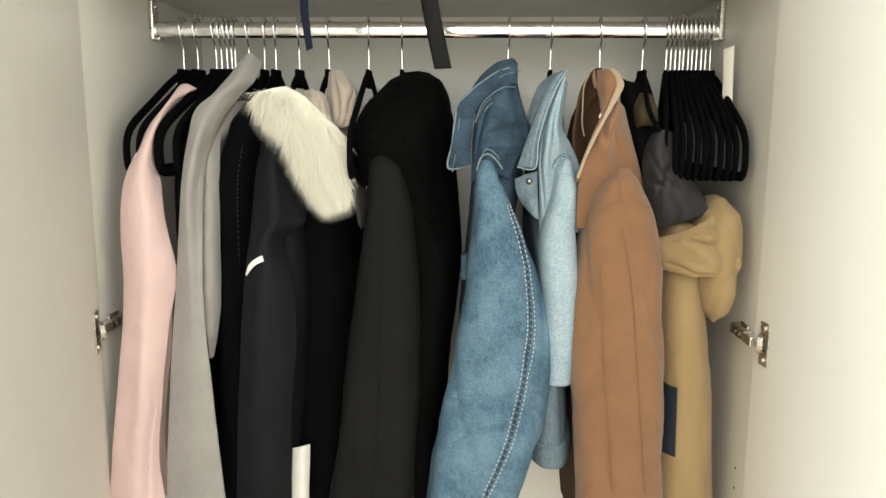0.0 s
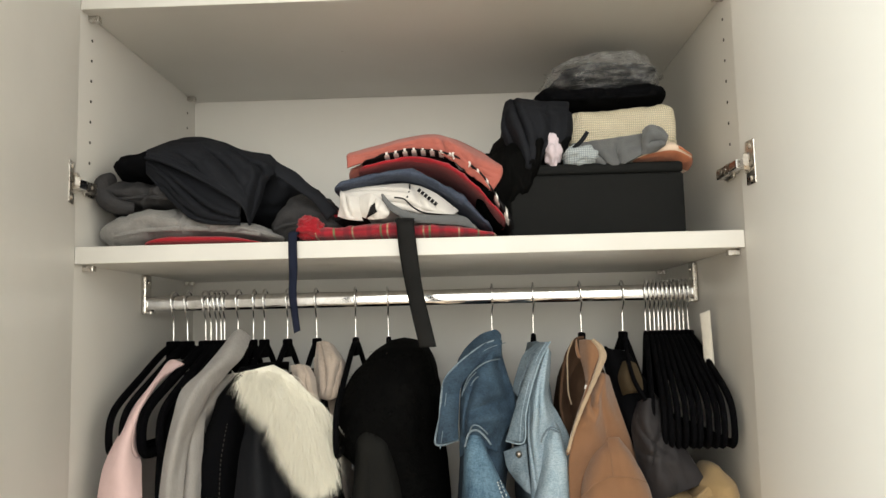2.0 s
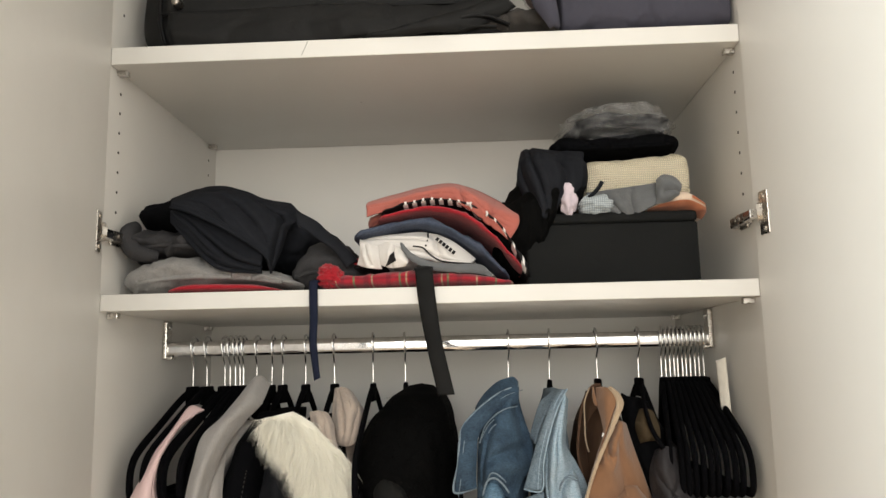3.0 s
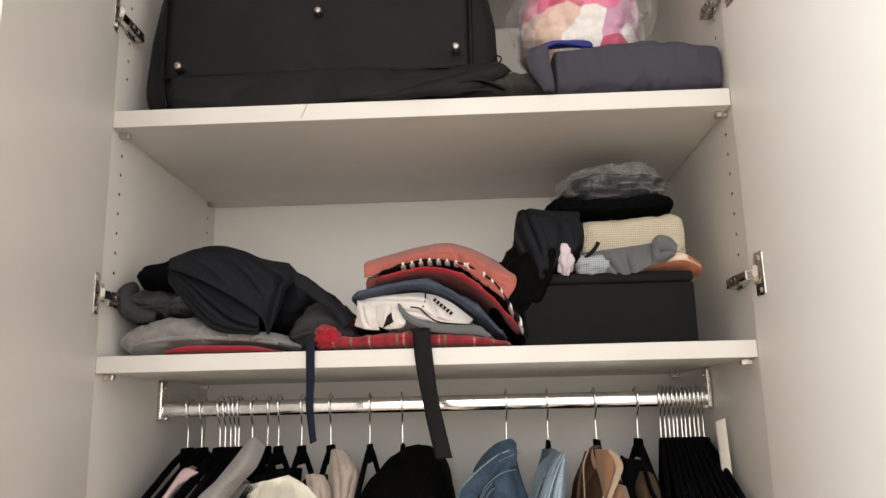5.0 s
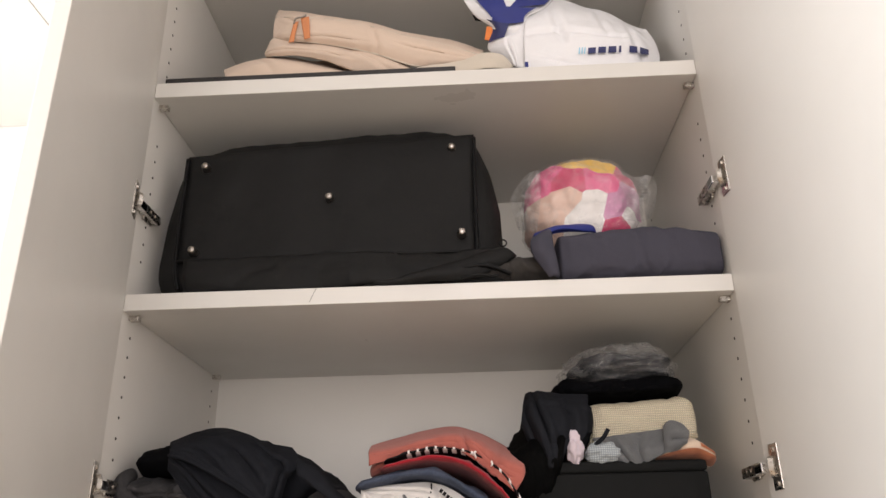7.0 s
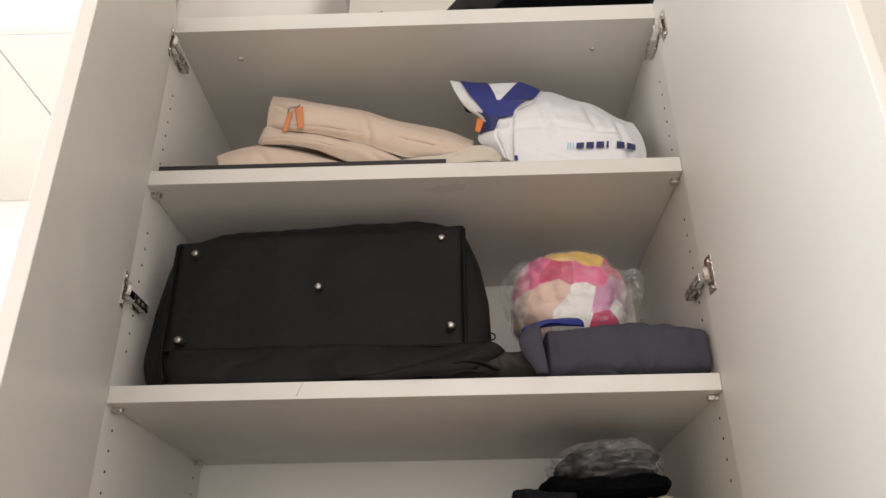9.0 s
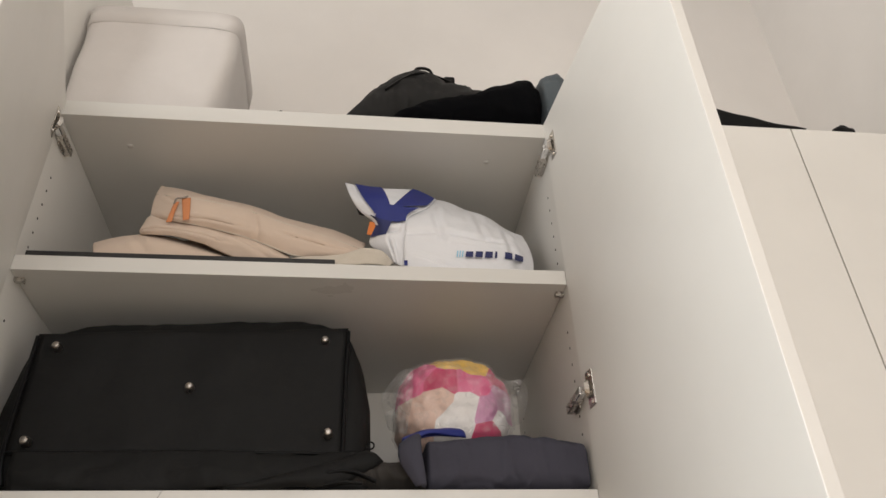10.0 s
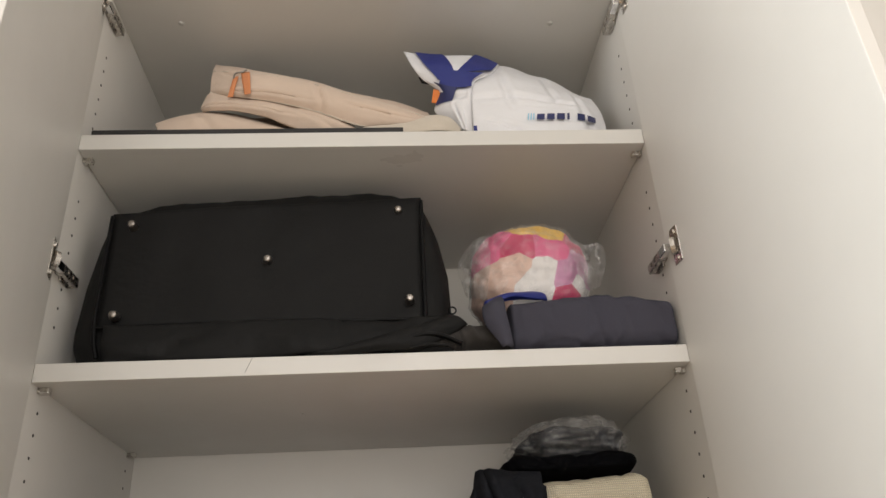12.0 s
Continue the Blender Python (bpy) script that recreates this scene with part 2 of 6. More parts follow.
M_NAVYP = cloth("navy_print", (0.016, 0.022, 0.10), 0.1, 900, 0.2, 0.5)
M_POLY = cloth("white_poly_bag", (0.74, 0.74, 0.76), 0.04, 500, 0.25, 0.45, 0.0)
M_BEIGE = cloth("beige_canvas", (0.58, 0.46, 0.37), 0.07, 900, 0.28, 0.85, 0.1)
M_BEIGED = cloth("beige_webbing", (0.56, 0.50, 0.42), 0.08, 700, 0.5, 0.85, 0.1)
M_TAN = cloth("tan_leather", (0.52, 0.19, 0.070), 0.12, 300, 0.3, 0.5, 0.0)
M_PACK = cloth("black_nylon", (0.008, 0.008, 0.008), 0.2, 800, 0.4, 0.6, 0.05)
M_PACKB = cloth("charcoal_nylon", (0.020, 0.0195, 0.019), 0.2, 800, 0.4, 0.6, 0.05)
M_PACKG = cloth("slate_webbing", (0.065, 0.080, 0.090), 0.15, 700, 0.4, 0.7, 0.05)
M_BASKET = cloth("white_basket_fabric", (0.60, 0.565, 0.54), 0.04, 600, 0.14, 0.85, 0.1)
M_BLACKP = painted("black_board", (0.014, 0.013, 0.013), 0.6)
M_INK = cloth("black_print", (0.012, 0.011, 0.012), 0.1, 900, 0.2, 0.7)
M_ORANGE = cloth("orange_print", (0.72, 0.20, 0.03), 0.1, 900, 0.2, 0.5)

# ---- building helpers ----
WORLD_OF = {}


def thing(name, at, label, category, group="", kind=""):
    ob = new(name)
    ob.empty_display_size = 0.05
    ob.location = at
    WORLD_OF[ob] = Matrix.Translation(at)
    return tagged(ob, label, category, group, kind)


def part(name, bm, material, parent=None, label="", smooth=True):
    me = bpy.data.meshes.new(name)
    bmesh.ops.recalc_face_normals(bm, faces=bm.faces)
    bm.to_mesh(me)
    bm.free()
    return link_mesh(name, me, material, parent, label, smooth)


def link_mesh(name, me, material, parent=None, label="", smooth=True):
    if material is not None and not me.materials:
        me.materials.append(material)
    if smooth:
        me.polygons.foreach_set("use_smooth", [True] * len(me.polygons))
    ob = new(name, me)
    if parent is not None:
        ob.parent = parent
        ob.matrix_parent_inverse = WORLD_OF.get(parent, Matrix()).inverted()
    if label:
        ob["label"] = label
    return ob


def structure(name, bm, material, label):
    return tagged(part(name, bm, material, None, "", False), label, "", "", "structure")


def box(x0, x1, y0, y1, z0, z1, bevel=0.0012, bm=None):
    bm = bm or bmesh.new()
    made = bmesh.ops.create_cube(bm, size=1.0)["verts"]
    for v in made:
        v.co = Vector(((x0 + x1) / 2 + v.co.x * (x1 - x0), (y0 + y1) / 2 + v.co.y * (y1 - y0), (z0 + z1) / 2 + v.co.z * (z1 - z0)))
    if bevel:
        edges = list({e for v in made for e in v.link_edges})
        bmesh.ops.bevel(bm, geom=edges, offset=bevel, segments=2, profile=0.5, affect="EDGES")
    return bm


def turned(bm, m):
    bmesh.ops.transform(bm, matrix=m, verts=bm.verts)
    return bm


def smooth_at(values, s):
    """A smooth curve through evenly spaced values (numbers or tuples), at s from 0 to 1."""
    k = len(values) - 1
    f = min(max(s, 0.0), 1.0) * k
    i = min(int(f), k - 1)
    f -= i
    p = [np.asarray(values[min(max(j, 0), k)], float) for j in (i - 1, i, i + 1, i + 2)]
    return 0.5 * (2 * p[1] + (p[2] - p[0]) * f + (2 * p[0] - 5 * p[1] + 4 * p[2] - p[3]) * f * f + (3 * p[1] - p[0] - 3 * p[2] + p[3]) * f ** 3)


def grid_faces(bm, rows, ring):
    for a, b in zip(rows, rows[1:]):
        n = len(a)
        for i in range(n if ring else n - 1):
            j = (i + 1) % n
            bm.faces.new((a[i], a[j], b[j], b[i]))


def tube(points, radius, sides=8, steps=0, flat=1.0, bm=None):
    """A round (or flattened) tube along points; radius may be a list of radii along it."""
    bm = bm or bmesh.new()
    pts = [Vector(smooth_at(points, i / steps)) for i in range(steps + 1)] if steps else [Vector(p) for p in points]
    rows, up = [], None
    for i, p in enumerate(pts):
        d = (pts[min(i + 1, len(pts) - 1)] - pts[max(i - 1, 0)]).normalized()
        if up is None:
            up = Vector((1, 0, 0)) if abs(d.x) < 0.8 else Vector((0, 0, 1))
        side = d.cross(up).normalized()
        up = side.cross(d).normalized()
        r = float(smooth_at(radius, i / (len(pts) - 1))) if isinstance(radius, list) else radius
        rows.append([bm.verts.new(p + (side * math.cos(a) + up * math.sin(a) * flat) * r) for a in (2 * math.pi * k / sides for k in range(sides))])
    grid_faces(bm, rows, True)
    bm.faces.new(rows[0])
    bm.faces.new(rows[-1][::-1])
    return bm


def sgn_pow(v, e):
    return math.copysign(abs(v) ** e, v)


class Drape:
    """A hanging tube of cloth. rows: (z, left x, right x, front y, back y), from the top down."""

    def __init__(self, rows, seed, amp=0.006, folds=3.0, square=2.7, fine=0.0015):
        self.rows, self.seed, self.amp, self.folds, self.square, self.fine = rows, seed, amp, folds, square, fine
        self.top, self.low = rows[0][0], rows[-1][0]
        self.zs = [r[0] for r in rows]

    def section(self, z):
        k = len(self.rows) - 1
        for i in range(k):
            if z >= self.zs[i + 1] or i == k - 1:
                f = (self.zs[i] - z) / (self.zs[i] - self.zs[i + 1])
                return smooth_at(self.rows, (i + min(max(f, 0), 1)) / k)[1:]

    def surface(self, angle, z, lift=0.0):
        xl, xr, yf, yb = self.section(z)
        e = 2 / self.square
        c, s = math.cos(angle), math.sin(angle)
        down = min(1.0, 0.35 + (self.top - z) / 0.45)
        x = (xl + xr) / 2 + (xr - xl) / 2 * sgn_pow(c, e)
        y = (yf + yb) / 2 + (yb - yf) / 2 * sgn_pow(s, e)
        k, fd = self.seed, self.folds
        x += noise.noise(Vector((k * 3.7, 0.5, z * 4.5))) * self.amp * 0.9 * down
        y += noise.noise(Vector((k * 5.1, 8.5, z * 5.0))) * self.amp * 1.2 * down
        d = noise.noise(Vector((x * 4 * fd + k * 7.3, y * 4 * fd, z * 2.0 + k))) * 0.9 * self.amp * down
        d += noise.noise(Vector((x * 15 + k, y * 13, z * 8.0 + k * 3))) * self.amp * 0.40
        for q, lean, w in ((2.7, 3.0, 0.55), (1.9, -4.0, 0.45)):
            r = max(0.0, 1 - 3.4 * abs(noise.noise(Vector((x * 11 + z * lean + k * q, y * 9 + q, z * 2.4 - k)))))
            d -= r * r * self.amp * w
        r = max(0.0, 1 - 7 * abs(noise.noise(Vector((x * 7 - z * 6 + k * 1.3, y * 6 + 4, z * 6 + x * 7)))))
        d -= r * self.amp * 0.20 * max(0.0, noise.noise(Vector((x * 5, k, z * 6))) * 2)
        d += noise.noise(Vector((x * 60, y * 60 + k, z * 60))) * self.fine * 0.5 + lift
        return Vector((x + d * c, y + d * s, z))

    def front(self, u, z, lift=0.0008):
        """A point of the front, u from -1 (left) to 1 (right)."""
        return self.surface(-math.acos(max(-1, min(1, sgn_pow(u, self.square / 2)))), z, lift)

    def mesh(self, around=88, along=120):
        bm = bmesh.new()
        rows = []
        for j in range(along + 1):
            z = self.top + (self.low - self.top) * j / along
            rows.append([bm.verts.new(self.surface(2 * math.pi * i / around, z)) for i in range(around)])
        grid_faces(bm, rows, True)
        for row, flip in ((rows[0], 0.004), (rows[-1], -0.004)):
            mid = sum((v.co for v in row), Vector()) / around + Vector((0, 0, flip))
            c = bm.verts.new(mid)
            for i in range(around):
                bm.faces.new((row[i], row[(i + 1) % around], c))
        return bm

    def patch(self, u0, u1, z0, z1, lift=0.0012, nu=12, nv=16, lean=0.0):
        bm = bmesh.new()
        rows = [[bm.verts.new(self.front(u0 + (u1 - u0) * i / nu, z0 + (z1 - z0) * j / nv + lean * i / nu, lift)) for i in range(nu + 1)] for j in range(nv + 1)]
        grid_faces(bm, rows, False)
        return bm

    def seam(self, track, radius=0.0011, steps=40, lift=0.0006):
        """A raised seam along (u, z) places of the front."""
        pts = []
        for i in range(steps + 1):
            u, z = smooth_at(track, i / steps)
            pts.append(self.front(float(u), float(z), lift))
        return tube(pts, radius, 6)

    def stitches(self, track, count, length=0.005, radius=0.0007):
        bm = bmesh.new()
        for i in range(count):
            a, b = smooth_at(track, i / count), smooth_at(track, (i + 0.55) / count)
            tube([self.front(float(a[0]), float(a[1]), 0.0012), self.front(float(b[0]), float(b[1]), 0.0012)], radius, 4, bm=bm)
        return bm


def sheet(left, right, thick=0.004, bulge=0.0, seed=0, wrinkle=0.003, nu=20, nv=34, out=(0, -1, 0), freq=14):
    """A thick piece of cloth between two 3D edges, bulging outwards."""
    o = Vector(out)
    grid = []
    for j in range(nv + 1):
        a, b = Vector(smooth_at(left, j / nv)), Vector(smooth_at(right, j / nv))
        row = []
        for i in range(nu + 1):
            u = i / nu
            p = a.lerp(b, u)
            p = p + o * (bulge * math.sin(math.pi * u) + wrinkle * noise.noise(Vector((p.x * freq, p.y * freq + seed * 3.1, p.z * freq))) * 2)
            if wrinkle > 0.0035:
                q = p * 24 + Vector((seed, 0, seed * 2.0))
                p = p + Vector((noise.noise(q), 0, noise.noise(q + Vector((9, 3, 1))))) * wrinkle * 0.6
                p = p - o * max(0.0, 1 - 6 * abs(noise.noise(p * 13 + Vector((seed * 1.7, 2, 5))))) * wrinkle * 0.8
            row.append(p)
        grid.append(row)
    return thickened(grid, thick, o)


def thickened(grid, thick, o):
    """Gives a grid of points two faces and a rim."""
    nv, nu = len(grid) - 1, len(grid[0]) - 1
    bm = bmesh.new()
    faces = []
    for k in (0, 1):
        rows = []
        for j in range(nv + 1):
            row = []
            for i in range(nu + 1):
                du = grid[j][min(i + 1, nu)] - grid[j][max(i - 1, 0)]
                dv = grid[min(j + 1, nv)][i] - grid[max(j - 1, 0)][i]
                n = du.cross(dv)
                n = n.normalized() if n.length > 1e-9 else o
                if n.dot(o) < 0:
                    n = -n
                rim = min(1.0, 0.3 + 3.0 * min(i, nu - i, j, nv - j) / 6)
                row.append(bm.verts.new(grid[j][i] + n * thick * (0.5 - k) * rim))
            rows.append(row)
        grid_faces(bm, rows, False)
        faces.append(rows)
    f, g = faces
    for j in range(nv):
        bm.faces.new((f[j][0], f[j + 1][0], g[j + 1][0], g[j][0]))
        bm.faces.new((f[j][nu], f[j + 1][nu], g[j + 1][nu], g[j][nu]))
    for i in range(nu):
        bm.faces.new((f[0][i], f[0][i + 1], g[0][i + 1], g[0][i]))
        bm.faces.new((f[nv][i], f[nv][i + 1], g[nv][i + 1], g[nv][i]))
    return bm


def quilt(rows, thick=0.004, seed=0, wrinkle=0.002, nu=36, nv=48, folds=(), freq=22, out=(0, -1, 0)):
    """A thick piece of cloth through rows of 3D points; folds: (u0, v0, u1, v1, width, depth), creases along lines of the cloth."""
    o = Vector(out)
    grid = []
    for j in range(nv + 1):
        across = [smooth_at([row[c] for row in rows], j / nv) for c in range(len(rows[0]))]
        line = []
        for i in range(nu + 1):
            u, v = i / nu, j / nv
            p = Vector(smooth_at(across, u))
            q = p * freq + Vector((seed * 1.7, seed * 3.1, seed))
            d = noise.noise(q) * wrinkle + noise.noise(q * 2.3) * wrinkle * 0.35
            d -= max(0.0, 1 - 5 * abs(noise.noise(q * 0.6 + Vector((4, 1, 7))))) * wrinkle * 0.8
            for u0, v0, u1, v1, w, deep in folds:
                du, dv = u1 - u0, v1 - v0
                k = min(1.0, max(0.0, ((u - u0) * du + (v - v0) * dv) / (du * du + dv * dv)))
                r = math.hypot(u - u0 - du * k, v - v0 - dv * k) / w
                d += deep * (0.6 * math.exp(-((r - 1.6) ** 2)) - math.exp(-r * r)) * (0.25 + 0.75 * math.sin(math.pi * min(1.0, 0.1 + 0.8 * k)))
            line.append(p + o * d)
        grid.append(line)
    return thickened(grid, thick, o)


def sheet_point(left, right, u, v, bulge=0.0, out=(0, -1, 0)):
    p = Vector(smooth_at(left, v)).lerp(Vector(smooth_at(right, v)), u)
    return p + Vector(out) * (bulge * math.sin(math.pi * u))


def hairs(roots, count, length, width, down, seed, spread=0.5):
    """Many thin tapering strands; roots(r1, r2) gives a root and an outward way."""
    rng = random.Random(seed)
    verts, faces = [], []
    for _ in range(count):
        p, n = roots(rng.random(), rng.random())
        way = (n + Vector(down) * rng.uniform(0.5, 1.2) + Vector((rng.uniform(-1, 1), rng.uniform(-1, 0.6), rng.uniform(-1, 1))) * spread).normalized()
        side = way.cross(Vector((rng.uniform(-1, 1), rng.uniform(-1, 1), rng.uniform(-1, 1)))).normalized() * width * rng.uniform(0.6, 1.3)
        ln = length * rng.uniform(0.5, 1.25)
        mid = p + way * ln * 0.55
        tip = mid + (way + Vector(down) * 0.8).normalized() * ln * 0.5
        k = len(verts)
        verts += [p - side, p + side, mid + side * 0.7, mid - side * 0.7, tip]
        faces += [(k, k + 1, k + 2, k + 3), (k + 3, k + 2, k + 4)]
    me = bpy.data.meshes.new("hairs")
    me.from_pydata([tuple(v) for v in verts], [], faces)
    return me


class Fold:
    """A soft folded piece that lies on something. low and high: heights along x, front to back from y0 to y1."""

    def __init__(self, x0, x1, y0, y1, low, high, seed, wrinkle=0.004, square=2.8, taper=5, freq=1.0, skew=0.0):
        self.a = (x0, x1, y0, y1, low, high, seed, wrinkle, square, taper, freq, skew)

    def surface(self, s, angle, lift=0.0):
        x0, x1, y0, y1, low, high, seed, wr, sq, taper, fq, skew = self.a
        zb, zt = float(smooth_at(low, s)), float(smooth_at(high, s))
        k = max(0.0, 1 - abs(2 * s - 1) ** (2 * taper)) ** 0.5
        e = 2 / sq
        c, sn = math.cos(angle), math.sin(angle)
        x = x0 + (x1 - x0) * s
        y = (y0 + y1) / 2 + (y1 - y0) / 2 * sgn_pow(c, e) * (0.55 + 0.45 * k)
        z = (zb + zt) / 2 + (zt - zb) / 2 * sgn_pow(sn, e) * k
        q = Vector((x * 16 * fq, y * 9 * fq + seed * 5.7, z * 26 * fq + seed))
        d = noise.noise(q) * wr * 1.3 + (0.5 - abs(noise.noise(q * 1.9))) * wr * 0.9 + noise.noise(q * 5) * wr * 0.18
        r1 = Vector((x * 11 + z * 9 + seed, y * 7, (z - x * 0.55) * 24 + seed * 2.3))
        r2 = Vector((x * 9 - z * 12 + seed * 3, y * 8, (z + x * 0.5) * 20))
        d += (max(0.0, 1 - 5 * abs(noise.noise(r1))) * 0.9 - max(0.0, 1 - 6 * abs(noise.noise(r2))) * 0.8) * wr
        if z < zb + 0.006 and sn < 0:
            d *= 0.2
        return Vector((x + skew * (z - zb), y + (d + lift) * c, max(z + (d + lift) * sn * 0.8, zb - 0.0005)))

    def front(self, s, h, lift=0.001):
        """A point of the front face: s along x, h from 0 (bottom) to 1 (top)."""
        a = math.asin(max(-1, min(1, sgn_pow(2 * h - 1, self.a[8] / 2))))
        return self.surface(s, math.pi - a, lift)

    def mesh(self, along=120, around=64):
        bm = bmesh.new()
        rows = [[bm.verts.new(self.surface(j / along, 2 * math.pi * i / around)) for i in range(around)] for j in range(along + 1)]
        grid_faces(bm, rows, True)
        for row in (rows[0], rows[-1]):
            c = bm.verts.new(sum((v.co for v in row), Vector()) / around)
            for i in range(around):
                bm.faces.new((row[i], row[(i + 1) % around], c))
        return bm

    def patch(self, s0, s1, h0, h1, nu=14, nv=10, lift=0.0014, lean=0.0):
        """A thin print on the front face."""
        bm = bmesh.new()
        rows = [[bm.verts.new(self.front(min(0.995, max(0.005, s0 + (s1 - s0) * i / nu + lean * j / nv)), h0 + (h1 - h0) * j / nv, lift)) for i in range(nu + 1)] for j in range(nv + 1)]
        grid_faces(bm, rows, False)
        return bm


def lump(cx, cy, cz, rx, ry, rz, seed, rough=0.12, square=2.2, nu=48, nv=32, crumple=0.0):
    """A soft rounded body with dents and creases."""
    bm = bmesh.new()
    rows = []
    e = 2 / square
    for j in range(1, nv):
        v = -math.pi / 2 + math.pi * j / nv
        row = []
        for i in range(nu):
            u = 2 * math.pi * i / nu
            d = Vector((sgn_pow(math.cos(v), e) * sgn_pow(math.cos(u), e), sgn_pow(math.cos(v), e) * sgn_pow(math.sin(u), e), sgn_pow(math.sin(v), e)))
            k = 1 + rough * (noise.noise(d * 1.7 + Vector((seed * 4.1, 0, seed))) + 0.5 * noise.noise(d * 4 + Vector((0, seed, 0))))
            if crumple:
                k += crumple * (0.4 - abs(noise.noise(d * 7 + Vector((seed, 2, 0)))) + 0.5 * noise.noise(d * 15))
            row.append(bm.verts.new((cx + rx * d.x * k, cy + ry * d.y * k, cz + rz * d.z * k)))
        rows.append(row)
    grid_faces(bm, rows, True)
    for row, z in ((rows[0], cz - rz), (rows[-1], cz + rz)):
        c = bm.verts.new((cx, cy, z))
        for i in range(nu):
            bm.faces.new((row[i], row[(i + 1) % nu], c))
    return bm


def disc(at, normal, r, depth, sides=12, bm=None):
    n = Vector(normal).normalized()
    return tube([Vector(at), Vector(at) + n * depth], r, sides, bm=bm)


# ---- room ----
structure("floor", box(-2.1, 1.7, -3.2, 0.7, -0.1, 0.0, 0), M_FLOOR, "pale brown wooden floor")
structure("ceiling", box(-2.1, 1.7, -3.2, 0.7, 4.3, 4.4, 0), M_WALL, "plain white ceiling")
structure("wall_north", box(-2.1, 1.7, 0.54, 0.68, 0.0, 4.3, 0), M_WALL, "plain off-white painted wall behind the wardrobes")
structure("wall_east", box(1.53, 1.67, -3.0, 0.54, 0.0, 4.3, 0), M_WALL, "plain off-white painted side wall")
wall = bmesh.new()
for x0, x1, z0, z1 in ((-1.9, -0.55, 0, 4.3), (1.05, 1.7, 0, 4.3), (-0.55, 1.05, 0, 0.9), (-0.55, 1.05, 3.5, 4.3)):
    box(x0, x1, -3.14, -3.0, z0, z1, 0, bm=wall)
structure("wall_south", wall, M_WALL, "plain off-white wall with a tall window")
wall = bmesh.new()
for y0, y1, z0, z1 in ((-3.14, -1.42, 0, 4.3), (-0.22, 0.54, 0, 4.3), (-1.42, -0.22, 0, 0.65), (-1.42, -0.22, 3.45, 4.3)):
    box(-2.04, -1.9, y0, y1, z0, z1, 0, bm=wall)
structure("wall_west", wall, M_WALL, "plain off-white side wall with a tall window")
win = tagged(thing("window_1", (0.25, -3.07, 0.9), "tall white framed window", "window"), kind="structure")
for x0, x1, z0, z1 in ((-0.55, -0.49, 0.9, 3.5), (0.99, 1.05, 0.9, 3.5), (-0.49, 0.99, 0.9, 0.96), (-0.49, 0.99, 3.44, 3.5), (0.225, 0.275, 0.96, 3.44)):
    part("window_frame", box(x0, x1, -3.10, -3.05, z0, z1), M_EDGE, win, "", False)
win = tagged(thing("window_2", (-1.97, -0.82, 0.65), "tall white framed window", "window"), kind="structure")
for y0, y1, z0, z1 in ((-1.42, -1.36, 0.65, 3.45), (-0.28, -0.22, 0.65, 3.45), (-1.36, -0.28, 0.65, 0.71), (-1.36, -0.28, 3.39, 3.45), (-0.845, -0.795, 0.71, 3.39)):
    part("window_frame", box(-2.0, -1.95, y0, y1, z0, z1), M_EDGE, win, "", False)

# ---- open wardrobe ----
W, DEEP, TOP = 0.482, 0.49, 2.657
wardrobe = thing("wardrobe", (0, 0.25, 0), "tall white melamine wardrobe with both doors standing open", "wardrobe")
for side in (-1, 1):
    a, b = sorted((side * W, side * (W + 0.018)))
    panel = part("side_panel", box(a, b, 0.0, DEEP + 0.006, 0.0, 2.618, 0.0008), M_WHITE, wardrobe, "", False)
    hole = None
    for y in (0.040, 0.445):
        for z0, count in ((1.60, 8), (1.957, 8), (2.33, 6), (0.62, 5)):
            for k in range(count):
                z = z0 + 0.032 * k
                if hole is None:
                    hm = disc((0, 0, 0), (1, 0, 0), 0.0024, 0.0012, 10)
                    hole = part("pin_hole", hm, M_HOLE, panel)
                    one = hole
                else:
                    one = link_mesh("pin_hole", hole.data, None, panel)
                one.location = (side * W - 0.0006, y, z)
part("back_panel", box(-W, W, DEEP, DEEP + 0.006, 0.08, 2.618, 0), M_WHITE, wardrobe, "", False)
part("top_panel", box(-W - 0.018, W + 0.018, 0.001, DEEP + 0.006, 2.619, TOP, 0.001), M_EDGE, wardrobe, "", False)
part("bottom_panel", box(-W + 0.0005, W - 0.0005, 0.001, DEEP - 0.001, 0.08, 0.10, 0.001), M_WHITE, wardrobe, "", False)
part("plinth", box(-W + 0.0005, W - 0.0005, 0.03, 0.046, 0.0, 0.079, 0.001), M_WHITE, wardrobe, "", False)
SHELVES = ((1.475, 1.500), (1.858, 1.886), (2.259, 2.289))
for z0, z1 in SHELVES:
    part("shelf", box(-W + 0.0008, W - 0.0008, 0.0015, DEEP - 0.002, z0, z1, 0.0012), M_EDGE, wardrobe, "", False)
    for side in (-1, 1):
        for y in (0.030, 0.445):
            a, b = sorted((side * (W - 0.0006), side * (W - 0.017)))
            part("shelf_support", box(a, b, y - 0.006, y + 0.006, z0 - 0.009, z0 - 0.0006, 0.001), M_STEEL, wardrobe, "", False)
for x in (-0.37, 0.37):
    part("screw_cap", disc((x, 0.085, 2.6185), (0, 0, -1), 0.006, 0.0012, 14), M_EDGE, wardrobe)
# a hairline crack in the edge band of the middle shelf
part("edge_crack", tube([(-0.182, 0.0012, 1.862), (-0.178, 0.0010, 1.872), (-0.172, 0.0012, 1.885)], 0.0003, 5, 8), M_TAUPE, wardrobe)

HINGES = (0.33, 0.967, 1.590, 2.040, 2.570)


